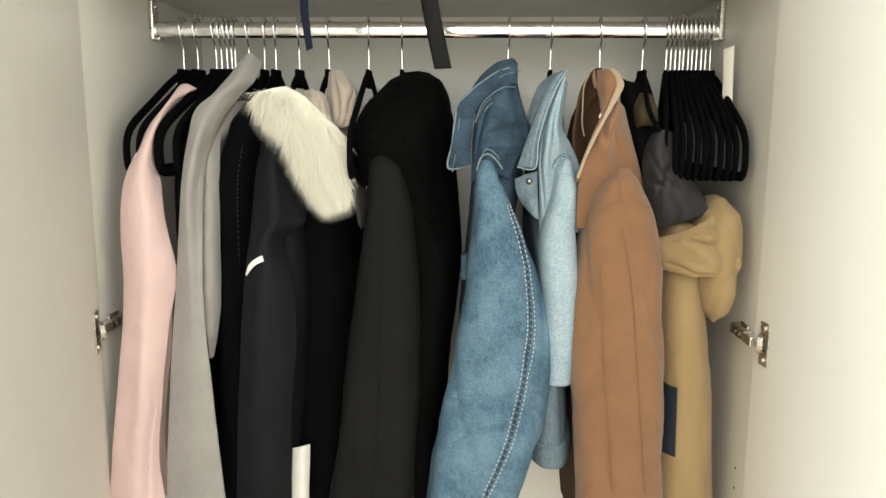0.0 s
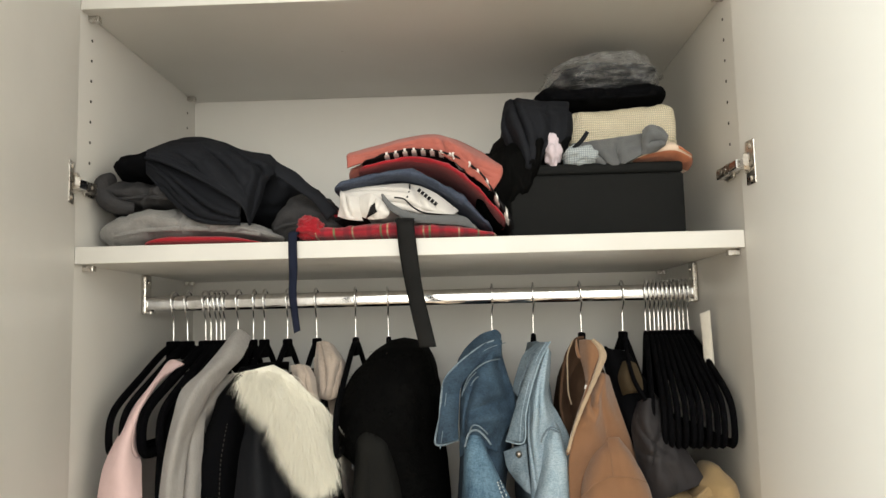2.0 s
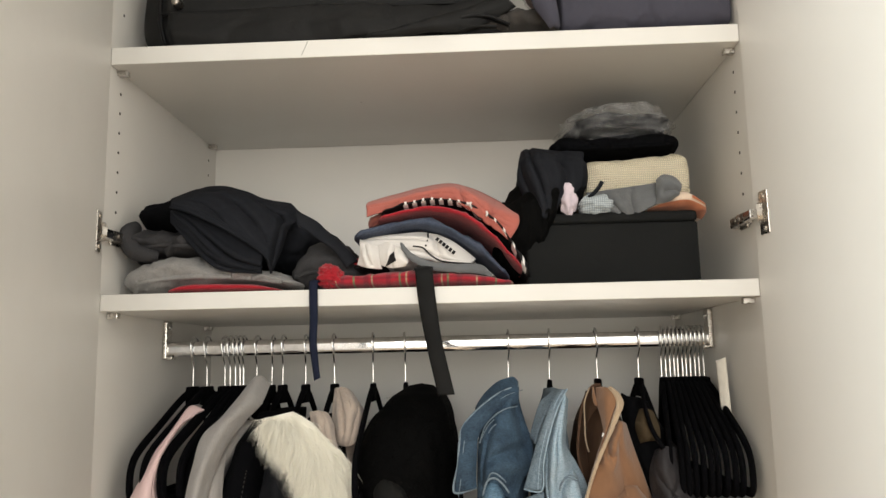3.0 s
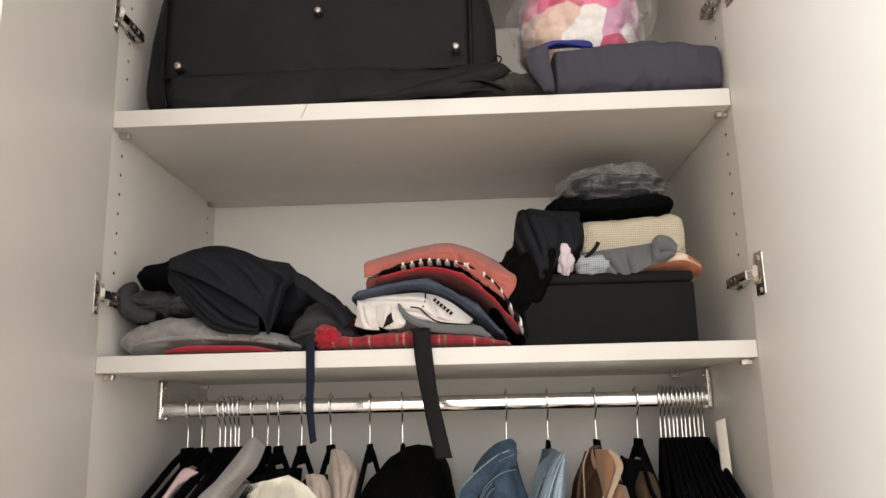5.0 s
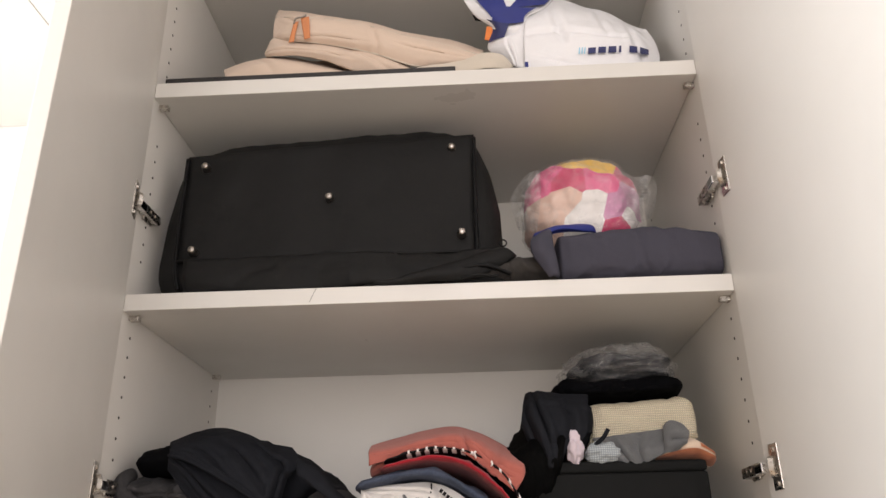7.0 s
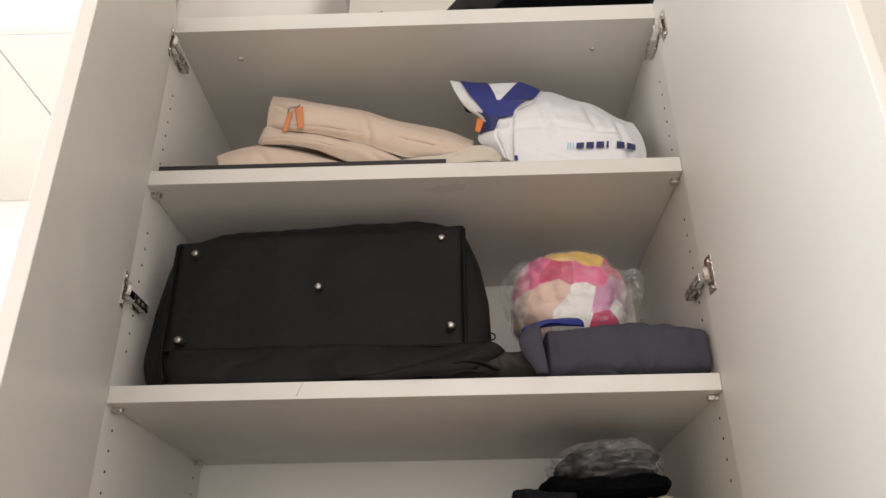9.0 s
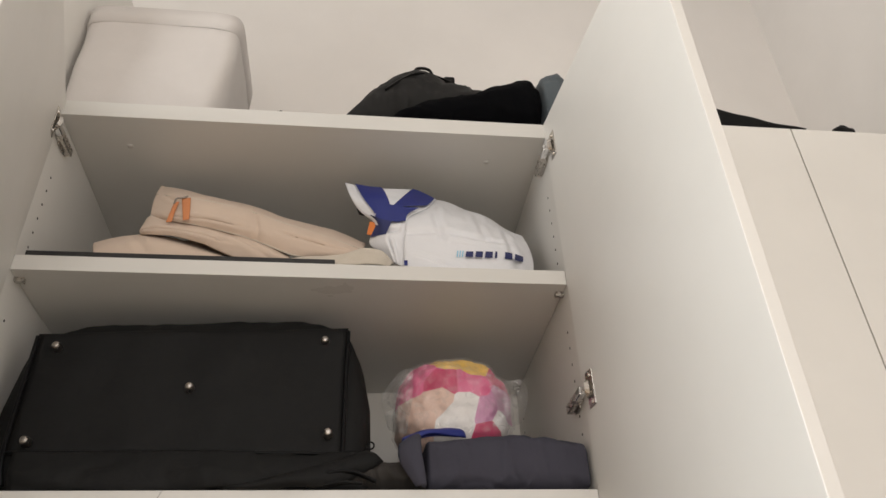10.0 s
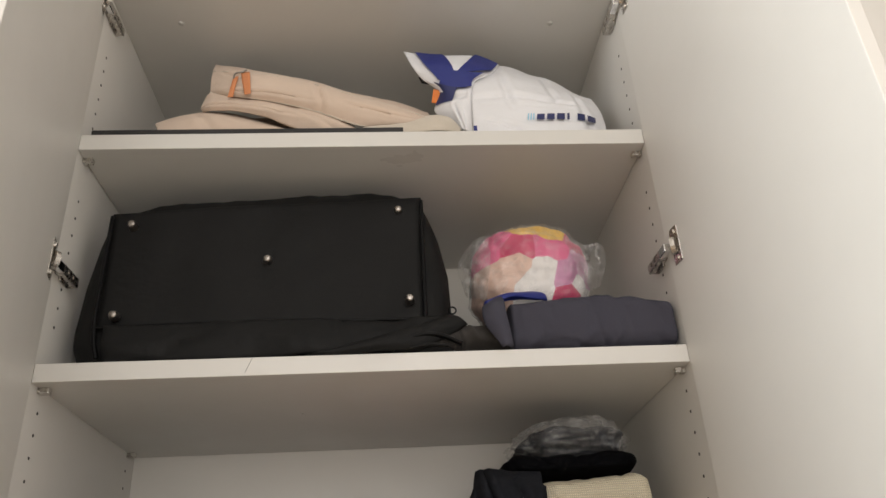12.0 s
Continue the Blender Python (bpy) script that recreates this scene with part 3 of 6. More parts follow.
def swing_door(side, degrees, hx):
    """degrees: how far the door leans outwards from square."""
    m = Matrix.Translation((side * hx, 0.0012, 0)) @ Matrix.Rotation(radians(side * degrees), 4, "Z")
    a, b = sorted((0.0, side * 0.018))
    door = part("door", turned(box(a, b, -0.497, 0.0, 0.085, 2.655, 0.0012), m), M_WHITE, wardrobe, "", False)
    for z in HINGES:
        cup = turned(box(*sorted((-side * 0.0022, side * 0.0002)), -0.046, -0.020, z - 0.031, z + 0.031, 0.0014), m)
        for dz in (-0.023, 0.023):
            tube([m @ Vector((-side * 0.0015, -0.033, z + dz)), m @ Vector((-side * 0.0042, -0.033, z + dz))], 0.0042, 10, bm=cup)
        tube([m @ Vector((0, -0.030, z)), m @ Vector((-side * 0.006, -0.026, z))], 0.015, 16, bm=cup)
        plate = part("hinge_plate", cup, M_STEEL, door)
        plate.data.polygons.foreach_set("use_smooth", [False] * len(plate.data.polygons))
        x_in = side * (W - 0.001)
        knuckle = box(*sorted((side * (W - 0.016), side * (W - 0.004))), -0.024, 0.005, z - 0.007, z + 0.007, 0.002)
        part("hinge_knuckle", knuckle, M_CHROME, door, "", False)
        arm = box(*sorted((x_in, side * (W - 0.016))), 0.003, 0.062, z - 0.0078, z + 0.0078, 0.002)
        box(*sorted((x_in, side * (W - 0.005))), 0.020, 0.052, z - 0.012, z + 0.012, 0.0015, bm=arm)
        part("hinge_arm", arm, M_STEEL, door, "", False)
        for y in (0.022, 0.040):
            part("hinge_screw", disc((side * (W - 0.0158), y, z), (-side, 0, 0), 0.004, 0.0012, 12), M_BOLT, door)
    return door


swing_door(-1, -14.6, 0.4812)
swing_door(1, 5.9, 0.4812)

# ---- neighbouring wardrobe, closed ----
nb = thing("wardrobe", (1.02, 0.25, 0), "tall white wardrobe with closed flat doors", "wardrobe")
part("body", box(0.503, 1.52, 0.002, 0.50, 0.0, 2.655, 0.001), M_WHITE, nb, "", False)
for x0, x1 in ((0.5045, 1.0295), (1.0325, 1.519)):
    part("door", box(x0, x1, -0.018, -0.001, 0.085, 2.665, 0.0012), M_WHITE, nb, "", False)

# ---- overhead cupboards on the other side ----
for x0, x1 in ((-0.808, -0.530), (-1.890, -0.811)):
    cup = thing("overhead_cupboard", ((x0 + x1) / 2, 0.22, 2.56), "white overhead cupboard fixed high on the wall", "cupboard", "overhead cupboards")
    part("body", box(x0, x1, -0.066, 0.538, 2.56, 3.30, 0.001), M_WHITE, cup, "", False)
    part("door", box(x0 + 0.001, x1 - 0.001, -0.085, -0.067, 2.562, 3.298, 0.0012), M_WHITE, cup, "", False)

# ---- clothes rail ----
RY, RZ = 0.245, 1.4235
rail = thing("clothes_rail", (0, RY, RZ), "shiny chrome oval clothes rail with steel end brackets", "clothes rail")
oval = bmesh.new()
rows = []
for x in (-0.474, 0.474):
    rows.append([oval.verts.new((x, RY + 0.0075 * sgn_pow(math.cos(a), 0.7), RZ + 0.0135 * sgn_pow(math.sin(a), 0.75))) for a in (2 * math.pi * k / 32 for k in range(32))])
grid_faces(oval, rows, True)
part("rail", oval, M_CHROME, rail)
for side in (-1, 1):
    br = box(*sorted((side * 0.4815, side * 0.4725)), RY - 0.013, RY + 0.013, RZ - 0.018, RZ + 0.050, 0.003)
    box(*sorted((side * 0.4725, side * 0.464)), RY - 0.011, RY + 0.011, RZ - 0.018, RZ - 0.0125, 0.001, bm=br)
    b_ob = part("rail_bracket", br, M_STEEL, rail, "", False)
    part("bracket_screw", disc((side * 0.4727, RY, RZ + 0.038), (-side, 0, 0), 0.0045, 0.002, 12), M_CHROME, b_ob)


# ---- hangers ----
def build_hanger(x, turn, label, reach=1.0):
    root = thing("clothes_hanger", (0, RY, RZ), label, "hanger", "hangers on the rail")
    wire = [(0, 0.262, 1.432), (0, 0.258, 1.441), (0, 0.246, 1.4445), (0, 0.2345, 1.439), (0, 0.2325, 1.424), (0.001, 0.236, 1.408), (0, 0.244, 1.395), (0, 0.245, 1.375), (0, 0.245, 1.350)]
    part("hook", tube(wire, 0.0016, 8, 34), M_CHROME, root, "thin chrome hook")
    arm = [(0, 0.0, 1.352), (0, -0.045, 1.336), (0, -0.115, 1.300), (0, -0.175, 1.268), (0, -0.197, 1.245), (0, -0.201, 1.215), (0, -0.193, 1.198), (0, -0.165, 1.194), (0, 0.0, 1.194)]
    body = tube([(0, RY + y_ * reach, z_) for _, y_, z_ in arm], 0.0072, 8, 44, 0.62)
    tube([(0, RY - y_ * reach, z_) for _, y_, z_ in arm], 0.0072, 8, 44, 0.62, bm=body)
    neck = box(-0.0035, 0.0035, 0.222, 0.268, 1.326, 1.358, 0.003, bm=body)
    part("body", neck, M_VELVET, root, "black velvet coated frame")
    root.matrix_basis = pose(x, RY, RZ, 0, 0, turn)
    return root


first = build_hanger(-0.428, -5, "slim black velvet clothes hanger on a chrome rail")
rng = random.Random(4)
for i, x in enumerate((-0.404, -0.372, -0.362, -0.353, -0.345, -0.338)):
    copy_thing(first, pose(x, RY, RZ, 0, rng.uniform(-1.5, 1.5), (-7, -9, -10, -6, -8, -3)[i]))
under = build_hanger(-0.314, -6, "short black velvet clothes hanger under a garment", 0.70)
build_hanger(-0.108, 1, "black velvet clothes hanger showing beside a fur hood", 1.17)
for x in (-0.286, -0.267, -0.227, -0.177, -0.052, 0.129, 0.200, 0.281, 0.353):
    copy_thing(under, pose(x, RY, RZ, 0, rng.uniform(-1.5, 1.5), rng.uniform(-4, 4)))
for i in range(11):
    copy_thing(first, pose(0.3925 + 0.0071 * i, RY, RZ, 0, rng.uniform(-1.2, 1.2), -10.5 + 1.05 * i + rng.uniform(-0.8, 0.8)))


# ---- hanging clothes ----
def garment(name, x, label, category):
    return thing(name, (x, RY, 1.35), label, category, "clothes on the rail")


g = garment("jacket", -0.42, "pale pink cotton jacket hanging from a black hanger", "jacket")
part("sleeve", quilt([[(-0.412, 0.140, 1.293), (-0.396, 0.150, 1.328), (-0.373, 0.150, 1.322)], [(-0.420, 0.080, 1.265), (-0.402, 0.070, 1.278), (-0.404, 0.110, 1.293)], [(-0.431, 0.050, 1.224), (-0.410, 0.035, 1.231), (-0.414, 0.070, 1.223)], [(-0.446, 0.030, 1.177), (-0.411, 0.012, 1.179), (-0.400, 0.050, 1.176)], [(-0.449, 0.020, 1.124), (-0.405, 0.000, 1.127), (-0.387, 0.030, 1.118)], [(-0.445, 0.010, 1.044), (-0.402, -0.008, 1.048), (-0.373, 0.030, 1.041)], [(-0.449, 0.005, 0.967), (-0.410, -0.012, 0.972), (-0.386, 0.020, 0.964)], [(-0.461, -0.005, 0.856), (-0.418, -0.020, 0.862), (-0.400, 0.012, 0.850)], [(-0.472, -0.010, 0.766), (-0.431, -0.022, 0.772), (-0.409, 0.010, 0.758)], [(-0.481, -0.012, 0.683), (-0.434, -0.022, 0.689), (-0.402, 0.010, 0.673)]], 0.006, 1, 0.0025, 40, 130, [(0.62, 0.50, 0.97, 0.46, 0.03, 0.004), (0.35, 0.55, 0.30, 0.95, 0.16, 0.0025), (0.75, 0.82, 0.66, 0.97, 0.05, 0.004), (0.45, 0.15, 0.55, 0.42, 0.16, 0.002)], 12), M_PINK, g)
part("cuff_fold", quilt([[(-0.396, 0.030, 0.976), (-0.384, 0.035, 0.995)], [(-0.406, 0.025, 0.876), (-0.397, 0.040, 0.897)], [(-0.414, 0.020, 0.774), (-0.411, 0.040, 0.792)], [(-0.417, 0.020, 0.678), (-0.414, 0.040, 0.678)]], 0.005, 92, 0.002, 16, 40), M_PINK, g)
inner = Drape([(1.27, -0.385, -0.350, 0.12, 0.36), (1.15, -0.40, -0.365, 0.10, 0.36), (0.9, -0.405, -0.37, 0.08, 0.35), (0.60, -0.41, -0.37, 0.06, 0.35)], 2, 0.004)
part("body", inner.mesh(40, 50), M_PINK, g)

g = garment("coat", -0.36, "black wool coat between a pink jacket and a grey coat", "coat")
part("body", Drape([(1.31, -0.372, -0.345, 0.12, 0.34), (1.24, -0.396, -0.345, 0.075, 0.38), (1.10, -0.398, -0.345, 0.05, 0.38), (0.85, -0.398, -0.360, 0.06, 0.36), (0.60, -0.402, -0.365, 0.06, 0.36)], 3, 0.004).mesh(44, 50), M_BLACK, g)

g = garment("coat", -0.33, "long mid-grey melange wool coat on a hanger", "coat")
part("sleeve", quilt([[(-0.302, 0.130, 1.349), (-0.279, 0.130, 1.375), (-0.262, 0.140, 1.362)], [(-0.324, 0.090, 1.311), (-0.287, 0.075, 1.331), (-0.267, 0.110, 1.333)], [(-0.343, 0.060, 1.286), (-0.311, 0.050, 1.298), (-0.284, 0.090, 1.311)], [(-0.349, 0.045, 1.251), (-0.326, 0.028, 1.257), (-0.310, 0.070, 1.272)], [(-0.356, 0.035, 1.201), (-0.338, 0.018, 1.202), (-0.329, 0.055, 1.212)], [(-0.360, 0.025, 1.139), (-0.344, 0.010, 1.141), (-0.330, 0.030, 1.139)], [(-0.373, 0.020, 1.004), (-0.345, 0.006, 1.007), (-0.328, 0.012, 1.006)], [(-0.384, 0.015, 0.890), (-0.348, 0.002, 0.895), (-0.320, 0.008, 0.893)], [(-0.393, 0.010, 0.779), (-0.350, -0.002, 0.785), (-0.312, 0.004, 0.783)], [(-0.400, 0.008, 0.674), (-0.353, -0.002, 0.681), (-0.304, 0.004, 0.679)]], 0.006, 4, 0.002, 40, 140, [(0.66, 0.32, 0.74, 0.58, 0.10, 0.004)], 12), M_GREYWOOL, g)
part("back_panel", quilt([[(-0.346, 0.070, 1.223), (-0.329, 0.065, 1.236), (-0.317, 0.090, 1.262)], [(-0.340, 0.050, 1.152), (-0.324, 0.050, 1.158), (-0.317, 0.070, 1.162)], [(-0.341, 0.035, 1.050), (-0.322, 0.032, 1.051), (-0.316, 0.055, 1.028)], [(-0.335, 0.030, 0.977), (-0.325, 0.036, 0.975), (-0.319, 0.055, 0.975)], [(-0.332, 0.036, 0.909), (-0.331, 0.040, 0.908), (-0.331, 0.045, 0.906)]], 0.006, 93, 0.002, 24, 50), M_GREYWOOL, g)
part("body", Drape([(1.30, -0.320, -0.285, 0.11, 0.24), (1.22, -0.348, -0.326, 0.065, 0.22), (1.10, -0.355, -0.340, 0.055, 0.20), (1.03, -0.356, -0.336, 0.050, 0.20), (0.95, -0.364, -0.352, 0.050, 0.20), (0.88, -0.378, -0.366, 0.055, 0.20), (0.60, -0.382, -0.370, 0.06, 0.20)], 5, 0.005).mesh(84, 110), M_GREYWOOL, g)

g = garment("coat", -0.29, "black coat with a dark leather-trimmed collar", "coat")
blk = Drape([(1.315, -0.290, -0.235, 0.12, 0.34), (1.27, -0.318, -0.245, 0.08, 0.38), (1.18, -0.342, -0.255, 0.065, 0.38), (1.0, -0.345, -0.262, 0.06, 0.38), (0.60, -0.352, -0.275, 0.05, 0.36)], 6, 0.006)
part("body", blk.mesh(84, 110), M_BLACK, g)
part("stitching", blk.stitches([(0.25, 1.235), (0.30, 1.18), (0.35, 1.12), (0.4, 1.05)], 26), M_TAUPE, g)

g = garment("parka", -0.22, "dark navy nylon parka with a long white fur hood trim", "parka")
part("sleeve", quilt([[(-0.243, 0.065, 1.241), (-0.222, 0.055, 1.257), (-0.210, 0.075, 1.241)], [(-0.252, 0.050, 1.191), (-0.221, 0.032, 1.198), (-0.199, 0.065, 1.190)], [(-0.257, 0.040, 1.129), (-0.217, 0.018, 1.132), (-0.180, 0.055, 1.127)], [(-0.259, 0.030, 1.095), (-0.231, 0.012, 1.098), (-0.214, 0.045, 1.093)], [(-0.267, 0.020, 1.029), (-0.231, 0.004, 1.033), (-0.197, 0.035, 1.027)], [(-0.274, 0.015, 0.942), (-0.234, 0.000, 0.947), (-0.193, 0.030, 0.938)], [(-0.281, 0.010, 0.833), (-0.237, -0.003, 0.839), (-0.202, 0.024, 0.828)], [(-0.289, 0.010, 0.686), (-0.242, -0.003, 0.694), (-0.207, 0.022, 0.682)]], 0.007, 7, 0.0025, 44, 130, [(0.62, 0.12, 0.72, 0.34, 0.12, 0.003), (0.55, 0.55, 0.58, 0.95, 0.14, 0.002)], 14), M_NAVY, g)
part("back", Drape([(1.27, -0.262, -0.215, 0.09, 0.215), (1.20, -0.268, -0.200, 0.075, 0.20), (1.0, -0.276, -0.186, 0.06, 0.19), (0.60, -0.295, -0.212, 0.05, 0.18)], 7, 0.004).mesh(48, 50), M_NAVY, g)
part("body", Drape([(1.30, -0.225, -0.150, 0.14, 0.38), (1.18, -0.235, -0.128, 0.10, 0.38), (0.95, -0.240, -0.112, 0.09, 0.38), (0.60, -0.245, -0.120, 0.08, 0.38)], 8, 0.006).mesh(84, 110), M_BLACK, g)
mark = quilt([[(-0.260, 0.004, 1.048), (-0.258, 0.004, 1.047)], [(-0.253, -0.002, 1.064), (-0.247, -0.004, 1.060)], [(-0.242, -0.006, 1.074), (-0.238, -0.006, 1.067)], [(-0.232, -0.002, 1.079), (-0.230, -0.002, 1.070)]], 0.002, 0, 0.0, 8, 14)
part("reflective_tab", mark, M_WHITEF, g, "small white reflective tab")
FUR_L = [(-0.243, 0.050, 1.314), (-0.228, 0.040, 1.288), (-0.197, 0.028, 1.259), (-0.178, 0.022, 1.221), (-0.160, 0.022, 1.188), (-0.139, 0.030, 1.167)]
FUR_R = [(-0.204, 0.055, 1.320), (-0.173, 0.042, 1.304), (-0.147, 0.038, 1.279), (-0.125, 0.040, 1.259), (-0.121, 0.042, 1.220), (-0.117, 0.046, 1.175)]
trim = part("fur_trim", sheet(FUR_L, FUR_R, 0.012, 0.016, 5, 0.004, 22, 40), M_FURW, g, "long white faux fur hood trim")


def fur_root(u, v):
    return sheet_point(FUR_L, FUR_R, u, v, 0.016), Vector(((u - 0.45) * 0.7, -0.5, (0.4 - v) * 0.5))


tagged(link_mesh("fur_strand", hairs(fur_root, 30000, 0.038, 0.00027, (0.14, -0.05, -1.0), 3, 0.38), M_FURW, trim), kind="stuff")

g = garment("fleece_jacket", -0.15, "beige teddy fleece jacket with a soft hood", "jacket")
part("hood", quilt([[(-0.163, 0.190, 1.352), (-0.155, 0.180, 1.353), (-0.147, 0.180, 1.351), (-0.143, 0.200, 1.346)], [(-0.165, 0.180, 1.324), (-0.147, 0.155, 1.326), (-0.125, 0.150, 1.323), (-0.121, 0.200, 1.312)], [(-0.166, 0.170, 1.299), (-0.145, 0.140, 1.299), (-0.124, 0.140, 1.299), (-0.114, 0.180, 1.297)], [(-0.168, 0.160, 1.266), (-0.148, 0.135, 1.263), (-0.129, 0.130, 1.263), (-0.119, 0.160, 1.278)]], 0.008, 3, 0.004, 40, 40, [(0.3, 0.1, 0.45, 0.8, 0.06, 0.012), (0.7, 0.2, 0.6, 0.9, 0.05, 0.008)]), M_TEDDY, g)
part("collar", quilt([[(-0.192, 0.120, 1.317), (-0.175, 0.110, 1.318), (-0.167, 0.120, 1.315)], [(-0.187, 0.110, 1.307), (-0.165, 0.090, 1.304), (-0.155, 0.110, 1.296)], [(-0.185, 0.110, 1.293), (-0.159, 0.085, 1.284), (-0.150, 0.100, 1.275)], [(-0.173, 0.110, 1.272), (-0.154, 0.090, 1.267), (-0.147, 0.110, 1.261)]], 0.008, 4, 0.004, 30, 30, [(0.5, 0.0, 0.5, 1.0, 0.08, 0.008)]), M_TEDDY, g)
part("body", Drape([(1.27, -0.168, -0.125, 0.18, 0.36), (1.1, -0.175, -0.12, 0.16, 0.38), (0.6, -0.17, -0.125, 0.16, 0.38)], 9, 0.004).mesh(40, 40), M_TEDDY, g)

g = garment("shirt", -0.19, "off-white cotton shirt hanging between dark coats", "shirt")
part("body", quilt([[(-0.205, 0.035, 0.765), (-0.189, 0.028, 0.772), (-0.178, 0.035, 0.772)], [(-0.206, 0.034, 0.740), (-0.189, 0.024, 0.746), (-0.179, 0.034, 0.743)], [(-0.208, 0.034, 0.703), (-0.190, 0.024, 0.708), (-0.181, 0.034, 0.703)], [(-0.210, 0.034, 0.654), (-0.192, 0.026, 0.659), (-0.183, 0.034, 0.655)]], 0.005, 10, 0.002, 24, 30), M_TEE, g)

g = garment("fur_coat", -0.04, "black coat with a deep black faux fur hood", "coat")
hood = Drape([(1.352, -0.045, 0.000, 0.20, 0.28), (1.338, -0.070, 0.024, 0.13, 0.34), (1.300, -0.104, 0.036, 0.075, 0.38), (1.245, -0.128, 0.042, 0.050, 0.40), (1.19, -0.124, 0.044, 0.050, 0.40), (1.14, -0.075, 0.048, 0.06, 0.40), (1.03, -0.04, 0.052, 0.06, 0.40), (0.85, -0.05, 0.040, 0.06, 0.38), (0.60, -0.05, 0.030, 0.06, 0.38)], 11, 0.008, 2.2)
body = part("fur_body", hood.mesh(104, 150), M_FURB, g, "deep black faux fur")


def hood_root(u, v):
    z = 1.335 - 0.24 * v
    p = hood.front(2 * u - 1, z)
    return p, Vector((u - 0.5, -0.6, 0.2))


tagged(link_mesh("fur_strand", hairs(hood_root, 3000, 0.010, 0.00035, (0, 0, -0.6), 5, 0.7), M_FURB, body), kind="stuff")
char = Drape([(1.235, -0.080, -0.050, 0.06, 0.185), (1.205, -0.088, -0.030, 0.03, 0.155), (1.13, -0.094, -0.016, 0.015, 0.140), (1.04, -0.104, -0.010, 0.008, 0.133), (0.922, -0.121, -0.008, 0.0, 0.125), (0.80, -0.135, -0.012, -0.005, 0.120), (0.60, -0.158, -0.018, -0.01, 0.115)], 12, 0.007, 2.4)
part("sleeve", char.mesh(104, 150), M_CHAR, g, "charcoal cotton sleeve")
part("seam", char.seam([(-0.2, 1.19), (-0.1, 1.1), (0.05, 0.9), (0.1, 0.64)]), M_CHAR, g)
part("zip_pull", box(-0.0830, -0.0812, 0.024, 0.027, 1.172, 1.180, 0.001), M_CHROME, g)

g = garment("denim_jacket", 0.10, "mid-blue washed denim jacket with pale stitching", "jacket")
body8 = Drape([(1.300, 0.100, 0.140, 0.12, 0.32), (1.25, 0.080, 0.150, 0.075, 0.38), (1.19, 0.068, 0.150, 0.06, 0.40), (1.10, 0.062, 0.140, 0.06, 0.40), (0.90, 0.045, 0.145, 0.07, 0.40), (0.62, 0.03, 0.145, 0.07, 0.40)], 13, 0.006)
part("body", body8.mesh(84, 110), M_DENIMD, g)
slv = Drape([(1.223, 0.088, 0.098, 0.030, 0.120), (1.215, 0.082, 0.108, 0.016, 0.130), (1.201, 0.078, 0.116, 0.010, 0.135), (1.182, 0.076, 0.123, 0.006, 0.130), (1.085, 0.065, 0.159, 0.004, 0.129), (1.038, 0.059, 0.174, 0.002, 0.127), (0.970, 0.049, 0.189, 0.000, 0.125), (0.894, 0.036, 0.193, 0.000, 0.125), (0.806, 0.022, 0.187, -0.003, 0.122), (0.729, 0.014, 0.162, -0.008, 0.117), (0.672, 0.007, 0.149, -0.010, 0.115)], 14, 0.008, 2.6, 2.9)
part("sleeve", slv.mesh(104, 150), M_DENIM, g)
SEAM8 = [(0.80, 1.155), (0.72, 1.06), (0.56, 0.96), (0.42, 0.86), (0.32, 0.76), (0.14, 0.66), (0.02, 0.60)]
part("seam", slv.seam(SEAM8, 0.0034, 60, -0.0022), M_DENIMD, g, "dark felled seam")
pucker = bmesh.new()
for k in range(64):
    u, z = smooth_at(SEAM8, (k + 0.5) / 64)
    tube([slv.front(float(u) - 0.026, float(z) + 0.001, 0.0005), slv.front(float(u) + 0.030, float(z) - 0.0015, 0.0005)], 0.0011, 5, bm=pucker)
part("pucker", pucker, M_DENIMG, g, "pale puckered ridges")
for off in (-0.075, 0.075):
    part("stitching", slv.stitches([(u + off, z) for u, z in SEAM8], 90), M_STITCH, g)
for track, rad in (([(0.078, 0.020, 1.203), (0.084, 0.014, 1.222), (0.095, 0.010, 1.227), (0.106, 0.010, 1.219), (0.115, 0.016, 1.206)], 0.0015), ([(0.083, 0.022, 1.217), (0.089, 0.014, 1.232), (0.097, 0.012, 1.233), (0.105, 0.014, 1.227), (0.111, 0.020, 1.220)], 0.0011)):
    part("shoulder_seam", tube(track, rad, 6, 40), M_DENIMG, g, "pale puckered seam")
CL = [(0.136, 0.075, 1.353), (0.107, 0.060, 1.344), (0.074, 0.048, 1.321), (0.052, 0.040, 1.298), (0.046, 0.034, 1.275), (0.043, 0.030, 1.244), (0.037, 0.030, 1.206)]
CR = [(0.135, 0.070, 1.328), (0.107, 0.052, 1.319), (0.090, 0.046, 1.306), (0.076, 0.042, 1.288), (0.072, 0.038, 1.265), (0.070, 0.036, 1.238), (0.070, 0.036, 1.211)]
part("collar", sheet(CL, CR, 0.005, 0.006, 8, 0.004, 30, 60, freq=26), M_DENIMD, g, "dark blue turned-up collar")
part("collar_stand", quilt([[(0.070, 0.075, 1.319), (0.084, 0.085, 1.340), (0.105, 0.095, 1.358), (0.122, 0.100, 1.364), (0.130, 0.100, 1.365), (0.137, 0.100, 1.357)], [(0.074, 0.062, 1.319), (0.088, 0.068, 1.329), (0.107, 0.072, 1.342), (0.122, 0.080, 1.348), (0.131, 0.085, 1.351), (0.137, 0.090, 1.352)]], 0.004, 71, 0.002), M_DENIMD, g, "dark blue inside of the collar")
